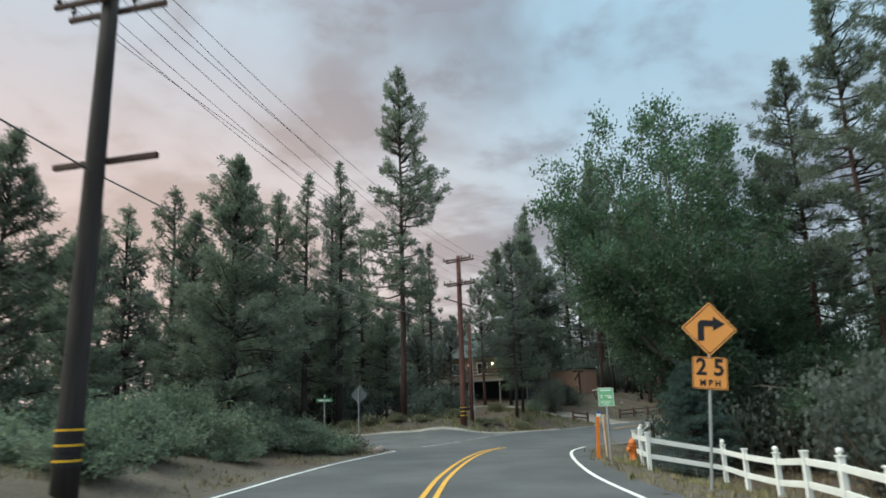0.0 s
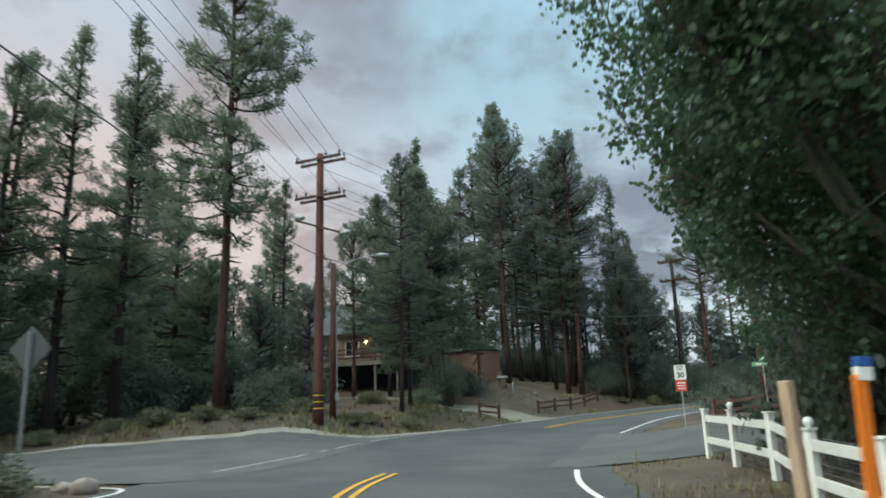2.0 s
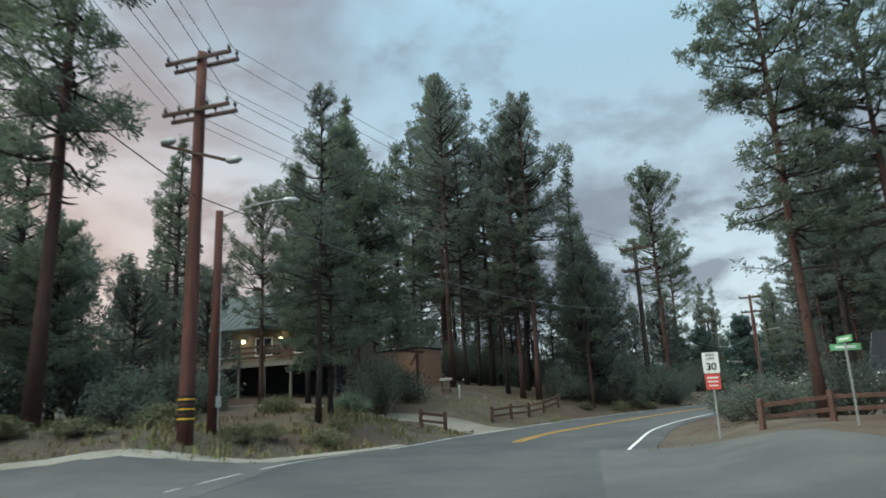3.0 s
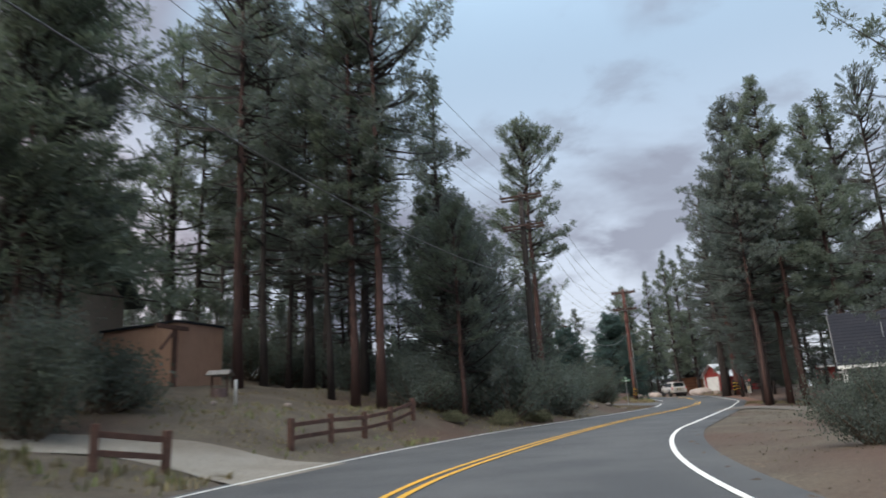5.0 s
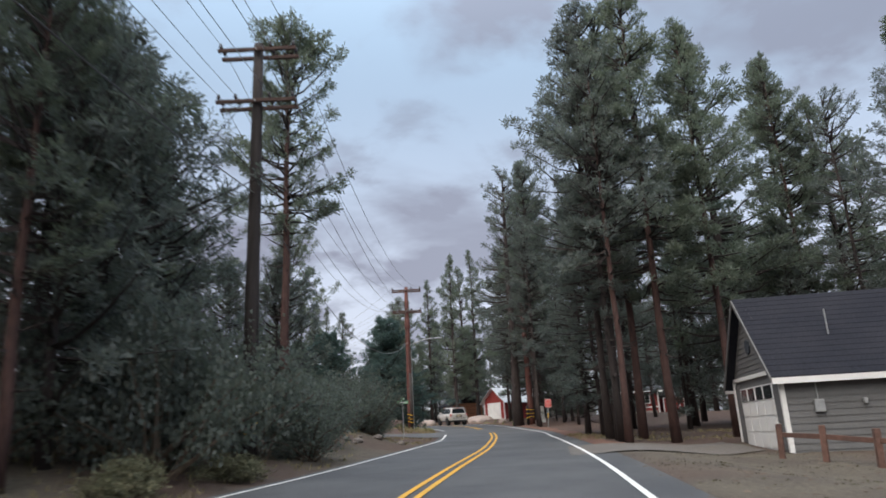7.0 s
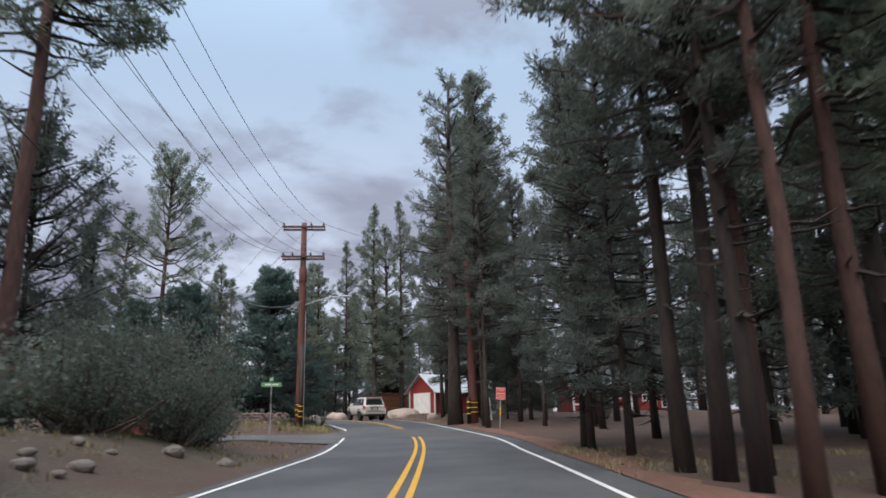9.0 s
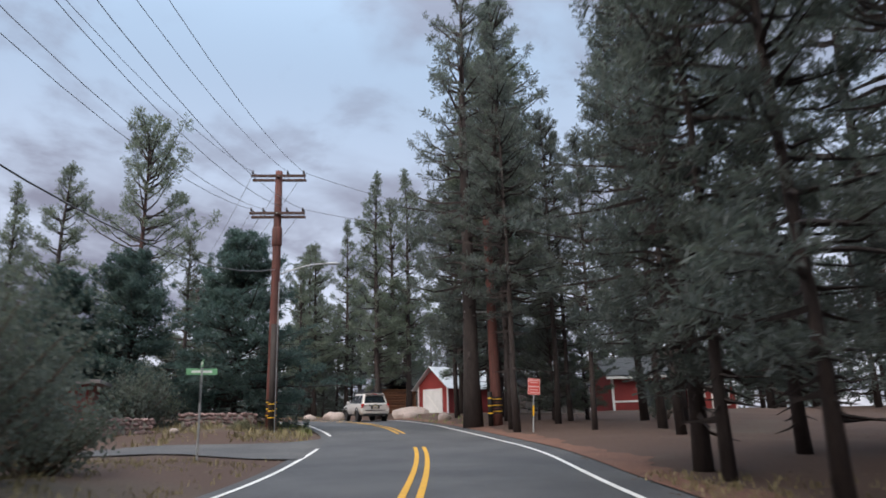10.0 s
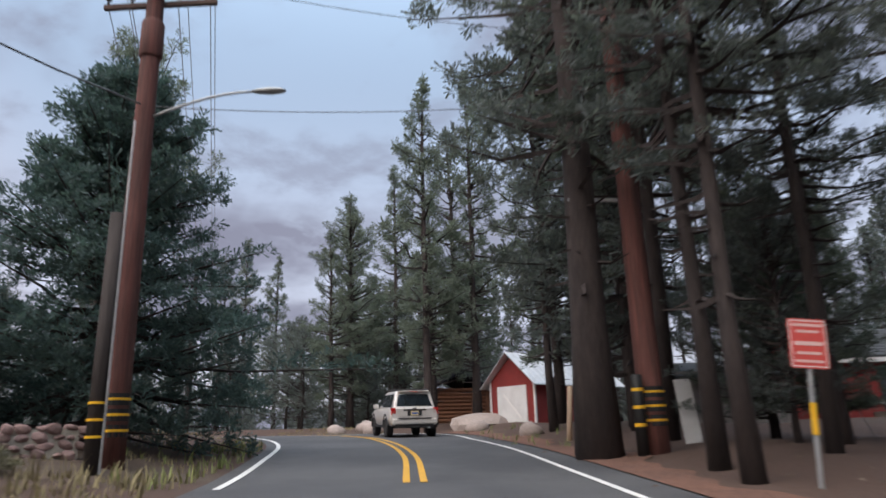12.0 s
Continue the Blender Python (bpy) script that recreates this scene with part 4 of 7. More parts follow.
def far_woods():
    """The woods that close the view, one sheet of trees behind the nearer ones."""
    rng = np.random.default_rng(21)
    V, F, k = [], [], 0
    spots = []
    for _ in range(9000):
        x, y = rng.uniform(-90, 170), rng.uniform(-60, 200)
        d = lay(x, y)[1][0]
        if not 21 < d < 95 or any((x - a) ** 2 + (y - b) ** 2 < 16 for a, b in spots[-160:]):
            continue
        if -14 < x < 16 and 62 < y < 86 or 72 < x < 104 and 78 < y < 112 or 40 < x < 62 and 48 < y < 70:
            continue
        spots.append((x, y))
        if len(spots) >= 300:
            break
    P = np.array(spots)
    gz = lay(P[:, 0], P[:, 1])[2]
    for (x, y), z in zip(P, gz):
        h, r = rng.uniform(7.0, 12.5), rng.uniform(2.0, 3.0)
        n = 110
        c = rng.random(n) ** 1.3
        th = rng.uniform(0, 6.283, n)
        rr = r * (1 - c) ** 0.7 * np.sqrt(rng.uniform(0.25, 1, n))
        pos = np.stack([x + rr * np.cos(th), y + rr * np.sin(th), z + 0.3 + c * h], 1)
        ax = np.stack([np.cos(th) * 0.6, np.sin(th) * 0.6, np.full(n, 0.7)], 1) + rng.normal(0, 0.25, (n, 3))
        v, f = tufts(pos, ax, rng.uniform(0.6, 1.0, n), 6, 0.13, rng)
        V.append(v)
        F.append(f + k)
        k += len(v)
    ob = new("far_woods", raw_mesh("far_woods", np.vstack(V), np.vstack(F), [M_NEEDLE_DARK]))
    tagged(ob, "dark woods of young pines closing the view behind the houses", "woods", kind="stuff")


far_woods()


def leaf_cards(pos, size, rng, ratio=0.75, tilt=None):
    """Small diamond leaves at places."""
    n = len(pos)
    a = rng.normal(size=(n, 3))
    if tilt is not None:
        a[:, 2] = np.abs(a[:, 2]) + tilt
    a /= np.linalg.norm(a, axis=1)[:, None]
    b = np.cross(a, rng.normal(size=(n, 3)))
    b /= np.linalg.norm(b, axis=1)[:, None]
    s = size[:, None]
    v = np.stack([pos, pos + a * s * 0.45 + b * s * ratio * 0.5, pos + a * s, pos + a * s * 0.45 - b * s * ratio * 0.5], 1).reshape(-1, 3)
    return v, np.arange(len(v)).reshape(-1, 4)


def cottonwood_mesh(h, crown_r, seed, leaves=62, leaf=0.115, spires=12, skirts=17, bunches=17, narrow=False):
    """A short trunk that splits into steep limbs, each ending in a leafy spire, over a skirt of low spreading limbs."""
    rng = np.random.default_rng(seed)
    trunk, limbs, pos = Geo(), Geo(), []
    trunk.tube([(0, 0, -0.3), (0.08, 0, h * 0.12), (0.12, 0.1, h * 0.26), (0.1, 0.15, h * 0.40)], [h * 0.016, h * 0.013, h * 0.010, h * 0.006], 10)

    def limb(o, mid, tip, r, start, thick, count):
        u = np.linspace(0, 1, 6)[:, None]
        line = (1 - u) ** 2 * o + 2 * u * (1 - u) * mid + u ** 2 * tip
        line[1:] += rng.normal(0, 0.10, (5, 3))
        limbs.tube(line, [r, r * 0.85, r * 0.68, r * 0.5, r * 0.32, 0.012], 6, False)
        for q in start + (1.04 - start) * rng.random(count) ** 0.85:
            c = np.array([np.interp(q, u[:, 0], line[:, j]) for j in range(3)])
            spot = c + rng.normal(0, 1, 3) * [1, 1, 0.8] * (thick * (1.25 - q) + 0.22)
            limbs.tube([c, (c + spot) / 2 + rng.normal(0, 0.05, 3), spot], [0.018, 0.012, 0.006], 3, False)
            n = int(leaves * rng.uniform(0.6, 1.3))
            pos.append(spot + rng.normal(0, 0.215, (n, 3)) * [1, 1, 1.05])

    for k in range(spires):
        th, q = k * 2.4 + rng.normal(0, 0.2), math.sqrt((k + 0.4) / spires)
        r = crown_r * q * 0.9
        o = np.array([0.08, 0.05, h * rng.uniform(0.12, 0.34)])
        tip = np.array([r * math.cos(th), r * math.sin(th), h * (1 - 0.30 * q * q) * rng.uniform(0.93, 1.0)])
        tip[0] -= 1.3 if narrow else 0.0
        mid = np.array([tip[0] * 0.75, tip[1] * 0.75, o[2] + (tip[2] - o[2]) * 0.35])
        limb(o, mid, tip, h * 0.0062, 0.30, 0.58, bunches)
    for k in range(skirts):
        th = k * 2.4 + rng.normal(0, 0.25)
        o = np.array([0.05, 0.03, h * rng.uniform(0.10, 0.36)])
        r = crown_r * rng.uniform(0.75, 1.08)
        tip = np.array([r * math.cos(th), r * math.sin(th), o[2] + rng.uniform(-0.5, 2.8)])
        if narrow and math.cos(th) < 0.2:
            # on the road side the crown rises from a narrow foot
            tip[2] += 1.2
            tip[:2] *= min(1.0, (1.6 + 0.62 * (tip[2] - 1.5)) / r)
        mid = np.array([tip[0] * 0.5, tip[1] * 0.5, o[2] + 1.1])
        limb(o, mid, tip, h * 0.0048, 0.32, 0.55, 14)
    pos = np.vstack(pos)
    keep = pos[:, 2] > 0.7
    if narrow:
        keep &= (np.hypot(pos[:, 0], pos[:, 1]) < 2.0 + 0.62 * (pos[:, 2] - 1.5)) | (pos[:, 0] > 0.8)
    pos = pos[keep]
    v, f = leaf_cards(pos, leaf * rng.uniform(0.75, 1.3, len(pos)), rng, 0.85)
    return trunk.mesh("trunk", M_BARK_GREY, smooth=True), limbs.mesh("branchwork", M_BARK_GREY), raw_mesh("crown", v, f, [M_LEAF]), pos[:, 2].max() - 0.2


COTTON = [cottonwood_mesh(13.6, 5.2, 31, 92, 0.112, 18, 24, 30, True), cottonwood_mesh(10, 3.6, 32)]
for i, (x, y, top, turn) in enumerate([(10.0, 26.6, 13.8, 0), (13.2, 31.6, 8.2, 70), (15.4, 27.0, 6.6, 140), (16.4, 21.4, 6.4, 200)]):
    trunk, limbs, crown, tip = COTTON[min(i, 1)]
    ob = thing("cottonwood_tree", at(x, y, turn, (top - ground(x, y)) / tip), "leafy green cottonwood with pale forking limbs", "tree", "cottonwoods behind the white fence")
    for nm, me in (("trunk", trunk), ("branchwork", limbs), ("crown", crown)):
        p = part(nm, me, None, ob)
        if nm == "branchwork":
            tagged(p, kind="stuff")


def shrub_mesh(kind, seed):
    rng = np.random.default_rng(seed)
    stems = Geo()
    pos = []
    n_st = {"oak": 26, "fine": 34, "finest": 36, "sage": 44}[kind]
    for k in range(n_st):
        th, el = rng.uniform(0, 6.283), rng.uniform(0.25, 1.5)
        L = rng.uniform(0.75, 1.08)
        d = np.array([math.cos(th) * math.cos(el) * 1.15, math.sin(th) * math.cos(el) * 1.15, math.sin(el) * (0.8 if kind == "sage" else 1.0)])
        o = rng.normal(0, 0.12, 3) * [1, 1, 0]
        mid = o + d * L * 0.55 + rng.normal(0, 0.05, 3)
        tip = o + d * L
        stems.tube([o - [0, 0, 0.06], mid, tip], [0.022, 0.014, 0.004], 4, False)
        m = {"oak": 150, "fine": 250, "finest": 400, "sage": 90}[kind]
        t = rng.uniform(0.25, 1.05, (m, 1)) ** 0.75
        pos.append(o + (tip - o) * t + rng.normal(0, 0.115, (m, 3)))
    pos = np.vstack(pos)
    pos[:, 2] = np.abs(pos[:, 2]) + 0.02
    if kind != "sage":
        s = {"oak": 1.0, "fine": 0.6, "finest": 0.44}[kind]
        v, f = leaf_cards(pos, s * rng.uniform(0.05, 0.095, len(pos)), rng, 0.8, 0.2)
    else:
        ax = pos * [0.7, 0.7, 0] + [0, 0, 0.7] + rng.normal(0, 0.3, pos.shape)
        v, f = tufts(pos, ax, rng.uniform(0.07, 0.14, len(pos)), 2, 0.16, rng)
    return stems.mesh("woody_base", M_TWIG), v, f


SHRUBS = {}
for kind, mat, key in (("oak", M_OAK, "oak"), ("oak", M_OAK, "oak2"), ("fine", M_OAK, "fine"), ("fine", M_OAK, "fine2"), ("finest", M_OAK, "finest"), ("sage", M_SAGE, "sage"), ("sage", M_SAGE, "sage2"), ("sage", M_RABBIT, "rabbit")):
    st, v, f = shrub_mesh(kind, 40 + len(SHRUBS))
    SHRUBS[key] = (st, raw_mesh("foliage", v, f, [mat]))
SHRUB_TEXT = {"oak": ("oak_brush", "dark green oak brush with small leaves"), "sage": ("sagebrush", "grey-green rounded sagebrush beside the road"), "rabbit": ("rabbitbrush_bush", "yellow-green rabbitbrush clump on dry ground")}


def bush(key, x, y, r, hgt, turn=0.0):
    nm, label = SHRUB_TEXT[key.rstrip("2").replace("finest", "oak").replace("fine", "oak")]
    ob = thing(nm, at(x, y, turn) @ Matrix.Diagonal((r, r, hgt, 1)), label, "bush", nm.replace("_", " ") + " beside the road")
    st, fo = SHRUBS[key]
    tagged(part("woody_base", st, None, ob), kind="stuff")
    part("foliage", fo, None, ob)


for i, (x, y, r, hgt) in enumerate([(-9.0, 22.8, 2.0, 2.2), (-8.4, 18.4, 1.6, 1.7), (-7.6, 14.6, 1.2, 1.2), (-7.6, 26.2, 1.7, 1.6), (-6.4, 28.4, 1.5, 1.35), (-5.2, 29.8, 1.2, 1.1), (-10.4, 15.6, 1.7, 1.3), (-11, 20, 2.0, 1.8), (-10.6, 25.5, 2.0, 1.9),
                                       (-8.8, 29.5, 1.7, 1.5), (-6.8, 31.4, 1.3, 1.3), (7.6, 61.2, 1.0, 0.9), (-6.9, 22.2, 1.0, 0.8), (-9.8, 10.5, 1.5, 1.2), (-12.5, 29.5, 2.0, 1.8), (-9.2, 32.2, 1.4, 1.2)]):
    bush("sage" if i % 2 else "sage2", x, y, r, hgt, i * 67)
for i, (x, y, r, hgt) in enumerate([(-4.6, 31.2, 1.0, 0.9), (-3.6, 49.0, 0.7, 0.6), (0.4, 50.3, 0.9, 0.7), (2.6, 50.3, 0.8, 0.5), (4.2, 60.0, 1.0, 0.8), (30.6, 71.6, 0.8, 0.6), (27.8, 70.4, 0.7, 0.7), (60.2, 95.0, 0.45, 0.4), (-1.8, 49.4, 0.8, 0.5), (-5.6, 49.6, 0.9, 0.7), (-7.4, 50.4, 0.8, 0.5), (-9.8, 49.0, 0.8, 0.6), (-12.4, 49.6, 0.9, 0.7), (5.4, 52.4, 0.8, 0.6), (6.2, 54.8, 0.6, 0.4), (3.4, 51.6, 0.7, 0.5), (24.6, 69.5, 0.6, 0.5)]):
    bush("rabbit", x, y, r, hgt, i * 91)
for i, (x, y, r, hgt) in enumerate([(9.5, 63.5, 1.9, 3.0), (28.8, 72.0, 2.0, 3.4), (35.5, 75.1, 1.7, 1.9), (25.9, 72.6, 1.8, 2.6), (29.8, 73.0, 2.1, 3.3), (33.1, 74.9, 2.2, 3.2), (40.6, 86.2, 2.2, 2.2), (23.4, 70.6, 1.6, 2.0), (38.4, 78.6, 1.8, 2.2), (44.2, 84.0, 2.3, 2.6), (46.6, 84.2, 1.9, 3.0),
                                       (42.0, 85.4, 2.3, 1.9), (11.2, 66.6, 1.6, 1.8), (1.0, 62.6, 1.6, 1.6), (21.5, 51.0, 1.0, 1.3), (30.7, 56.2, 0.95, 1.2), (25.8, 53.5, 0.85, 1.05)]):
    bush("finest" if 40 < x < 48 or 20.5 < x < 31 and y < 57 or y == 63.5 else ("fine" if y > 68 or 45 < y < 57 else "oak") + ("2" if i % 2 else ""), x, y, r, hgt, i * 53)
for i, (x, y, r, hgt) in enumerate([(19.2, 46.6, 1.6, 1.4), (9.6, 9.0, 1.9, 3.2), (10.6, 26.0, 1.9, 3.4), (10.2, 29.0, 1.8, 3.0), (9.9, 12.2, 1.9, 3.4), (10.6, 17.0, 1.9, 2.8), (31.5, 77.5, 2.4, 2.4), (75.0, 83.5, 0.8, 1.5), (58.0, 98.7, 1.5, 2.3), (49.0, 86.8, 1.4, 2.0), (-9.9, 62.5, 2.6, 3.2), (-4.0, 61.8, 2.4, 3.0), (-8.2, 58.1, 2.4, 2.8), (-12.4, 57.2, 2.6, 2.8), (-16.2, 57.8, 2.8, 3.2), (-20.4, 55.2, 2.8, 3.0), (-0.6, 60.4, 2.0, 2.2), (-6.6, 59.4, 2.2, 2.6),
                                       (46.0, 87.2, 1.9, 2.4), (-2.0, 57.5, 1.8, 2.0), (33, 79, 2.2, 2.6), (11.5, 24.0, 2.2, 2.8), (12.5, 20.0, 2.2, 3.0), (12.0, 14.5, 2.2, 3.6), (23, 47, 2, 2.0), (-14, 52, 2.4, 2.6), (18.6, 79.4, 2.0, 2.8), (21.2, 82.0, 2.2, 3.0), (24.2, 79.6, 2.0, 2.6), (26.8, 79.4, 2.0, 2.6), (16.2, 81.6, 2.0, 3.0), (23.0, 84.2, 2.2, 3.2)]):
    bush(("fine" if 45 < x < 60 or 18 < x < 24 else "oak") + ("2" if i % 2 else ""), x, y, r, hgt, i * 77)

# ---------------------------------------------------------------- utility poles and wires
def pole_thing(x, y, top_z, mat, arm_turn, label, arms=True, lamp=None, lamp2=False, radius=0.19, shell=False, comm_arm=None, lean=(0, 0), stripes=True, single=False):
    z0 = ground(x, y)
    h = top_z - z0
    ob = thing("utility_pole", Matrix.Translation((x, y, z0)), label, "utility pole", "utility poles along the road")
    g = Geo()
    ks = np.linspace(0, 1, 7)
    g.tube([(lean[0] * k, lean[1] * k, -0.4 + (h + 0.4) * k) for k in ks], [radius * (1.12 - 0.38 * k) for k in ks], 14)
    part("pole", g, mat, ob, smooth=True)
    turn = Matrix.Rotation(radians(arm_turn), 4, "Z")
    hooks = {}
    if arms:
        for lvl, z in (("a", h - 0.32),) if single else (("a", h - 0.32), ("b", h - 2.1)):
            for side in (-1, 1):
                g = Geo().box((0, side * 0.21, z - 0.03 * side), (2.44, 0.09, 0.115))
                part("crossarm", g, M_ARM, ob, bevel=0.008, m=turn)
            part("bolt", Geo().tube([(0, -0.33, z), (0, 0.33, z)], 0.018, 8), M_STEEL, ob, m=turn)
            pins = (-1.14, 0.42, 1.14) if lvl == "a" else (-1.14, -0.62, 0.42, 1.14)
            for i, px in enumerate(pins):
                prof = [(0.018, 0), (0.018, 0.10), (0.052, 0.105), (0.06, 0.15), (0.038, 0.165), (0.045, 0.21), (0.03, 0.245), (0.012, 0.25)]
                part("insulator", Geo().lathe(prof, 10, Matrix.Translation((px, 0.21, z + 0.04))), M_CERAMIC, ob, smooth=True, m=turn)
                part("insulator", Geo().lathe(prof, 10, Matrix.Translation((px, -0.21, z + 0.04))), M_CERAMIC, ob, smooth=True, m=turn)
                hooks[lvl + str(i)] = Vector((x, y, z0)) + (turn @ Vector((px, 0.0, z + 0.27)))
    if single:
        for i, px in enumerate((-0.85, -0.5, 0.1, 0.78)):
            hooks["b" + str(i)] = Vector((x, y, z0)) + (turn @ Vector((px, 0.0, h - 0.05)))
    if comm_arm:
        part("crossarm", Geo().box((0, 0.24, comm_arm - z0), (2.5, 0.1, 0.12)), M_ARM, ob, bevel=0.008, m=turn)
    hooks["c"] = Vector((x, y, z0 + h * 0.60))
    if shell:
        part("steel_band", Geo().lathe([(0.2, h - 3.55), (0.225, h - 3.5), (0.225, h - 2.75), (0.2, h - 2.7)], 14), M_POLE, ob, "flared reinforcing collar", smooth=True)
    if stripes:
        for k in range(3):
            z = 0.62 + 0.27 * k
            part("black_band", Geo().lathe([(radius * 1.09 + 0.003, z - 0.11), (radius * 1.09 + 0.003, z + 0.1)], 14), M_BLACK, ob)
            part("reflector_stripe", Geo().lathe([(radius * 1.09 + 0.008, z - 0.022), (radius * 1.09 + 0.008, z + 0.022)], 14), M_STRIPE, ob, "yellow reflective stripe")
    if lamp:
        za, direction, reach = lamp
        d = Vector((math.cos(radians(direction)), math.sin(radians(direction)), 0))
        pts = [d * (reach * u) + Vector((0, 0, za - z0 + 0.55 * math.sin(u * math.pi / 2))) for u in np.linspace(0.05, 1, 8)]
        arm = part("lamp_arm", Geo().tube(pts, 0.028, 8), M_STEEL, ob, smooth=True)
        m = Matrix.Translation(pts[-1]) @ Matrix.Rotation(radians(direction), 4, "Z")
        head = Geo().lathe([(0.04, -0.02), (0.085, 0.1), (0.115, 0.35), (0.09, 0.58), (0.03, 0.66)], 12, m @ Matrix.Rotation(radians(90), 4, "Y") @ Matrix.Diagonal((0.55, 1, 1, 1)))
        part("lamp_head", head, M_STEEL, arm, "grey cobra-head street lamp", smooth=True)
    if lamp2:
        part("bracket", Geo().box((0, -0.24, h - 3.5), (2.5, 0.07, 0.09), Matrix.Rotation(radians(20), 4, "Y")), M_ARM, ob, "tilted wooden brace arm", m=turn)
        for px, dz in ((-0.95, 0.50), (1.45, -0.48)):
            part("lamp_head", Geo().lathe([(0.04, -0.25), (0.11, -0.1), (0.12, 0.15), (0.04, 0.3)], 10, turn @ Matrix.Translation((px, -0.24, h - 3.5 + dz)) @ Matrix.Rotation(radians(90), 4, "Y")), M_STEEL, ob, "grey street lamp head", smooth=True)
    return hooks


P_BACK = pole_thing(-8.4, -24, 11.8, M_POLE_DARK, -10, "dark creosoted utility pole with two crossarms")
P0 = pole_thing(-6.95, 12.75, 10.15, M_POLE_DARK, -14, "dark creosoted utility pole with crossarms and yellow stripes", comm_arm=6.37, radius=0.22, single=True)
P1 = pole_thing(1.1, 48.6, 12.2, M_POLE, -34, "red-brown utility pole with two crossarms and lamps", lamp2=True, radius=0.21)
P2 = pole_thing(32.95, 74.4, 13.15, M_POLE_DARK, -50, "dark utility pole with two double crossarms beside a pine", radius=0.2)
P3 = pole_thing(62.34, 95.9, 12.96, M_POLE, -50, "red-brown utility pole with two crossarms and street lamp", lamp=(8.05, -48, 2.15), shell=True, radius=0.21)
P5 = pole_thing(78.6, 125.2, 13.9, M_POLE_DARK, -20, "distant utility pole with two crossarms beyond the bend", stripes=False)
pole_thing(70.0, 89.5, 11.4, M_POLE, 0, "red-brown stub pole with guy wires and stripes", arms=False, radius=0.24, lean=(-0.02, 0.05))
part("brace_bar", Geo().box((-0.3, 0.5, 6.6 - 1.38), (1.5, 0.07, 0.07), Matrix.Rotation(radians(-42), 4, "Z")), M_STEEL, bpy.data.objects["utility_pole.006"])
# short lamp pole behind the second pole, and a guard pole before the fourth
lp = thing("street_lamp", at(1.75, 50.0), "short wooden street lamp pole with curved arm", "street lamp")
part("pole", Geo().tube([(0, 0, -0.3), (0, 0, 4), (0, 0, 7.0)], [0.16, 0.14, 0.12], 12), M_POLE, lp, smooth=True)
pts = [Vector((0.05 + 1.9 * u, -0.6 * u, 6.8 + 0.5 * math.sin(u * 1.5))) for u in np.linspace(0, 1, 7)]
part("lamp_arm", Geo().tube(pts, 0.026, 8), M_STEEL, lp, smooth=True)
part("lamp_head", Geo().lathe([(0.04, 0), (0.10, 0.12), (0.11, 0.4), (0.03, 0.6)], 10, Matrix.Translation(pts[-1]) @ Matrix.Rotation(radians(90), 4, "Y")), M_STEEL, lp, "grey street lamp head", smooth=True)
part("meter_box", Geo().box((0.17, -0.12, 0.9), (0.16, 0.14, 0.34)), M_STEEL, lp, "small grey meter box", bevel=0.01)
part("conduit", Geo().tube([(0.17, -0.1, 0), (0.17, -0.1, 1.6), (0.14, -0.05, 4.6)], 0.024, 8), M_STEEL, lp, "grey conduit pipe")
gp = thing("guard_pole", at(61.75, 95.2), "slim dark pole with a pale cable guard and stripes", "pole")
part("pole", Geo().tube([(0, 0, -0.3), (0, 0, 4.4)], [0.13, 0.11], 12), M_POLE_DARK, gp, smooth=True)
part("cable_guard", Geo().tube([(0.1, -0.11, 0), (0.1, -0.11, 6.2)], 0.02, 6), M_STEEL, gp, "pale metal cable guard")
for k in range(3):
    part("reflector_stripe", Geo().lathe([(0.142, 0.56 + 0.27 * k), (0.142, 0.60 + 0.27 * k)], 12), M_STRIPE, gp, "yellow reflective stripe")


def wire(a, b, sag, r=0.011, label="thin dark overhead power wire between poles"):
    pts = [a.lerp(b, u) - Vector((0, 0, 4 * sag * u * (1 - u))) for u in np.linspace(0, 1, 15)]
    solid("overhead_wire", Geo().tube(pts, r, 4, False), M_WIRE, label, "power wire", "overhead wires", smooth=True)


for A, B, sag in ((P_BACK, P0, 0.5), (P0, P1, 0.6), (P1, P2, 1.1), (P2, P3, 2.05), (P3, P5, 0.5)):
    for key in ("a0", "a1", "a2", "b0", "b1", "b2", "b3"):
        wire(A[key], B[key], sag * (1.12 if key[0] == "b" else 1.0))
    wire(A["c"], B["c"], sag * 1.2, 0.02, "thick black telephone cable between poles")
top4 = Vector((69.98, 89.55, 11.2))
for key, dz in (("a2", 0), ("b3", -0.6), ("c", -2.2)):
    wire(P3[key], top4 + Vector((0, 0, dz)), 0.25)
for k in range(3):
    wire(top4 - Vector((0, 0, 0.5 * k)), Vector((74.2 + 0.5 * k, 87.4 - 0.3 * k, ground(74.5, 87.2))), 0.0, 0.009, "guy wire from the stub pole to the ground")
    wire(P0["c"] + Vector((0, 0, 0.35 * k - 0.3)), Vector((-22, 43 + k, 7.6)), 0.5, 0.012, "telephone cable running off between the trees")


# ---------------------------------------------------------------- signs
def rounded_rect(w, h, r=0.04, n=4):
    pts = []
    for cx, cz, a0 in ((w / 2 - r, h / 2 - r, 0), (-w / 2 + r, h / 2 - r, 90), (-w / 2 + r, -h / 2 + r, 180), (w / 2 - r, -h / 2 + r, 270)):
        for k in range(n + 1):
            a = radians(a0 + 90 * k / n)
            pts.append((cx + r * math.cos(a), cz + r * math.sin(a)))
    return pts


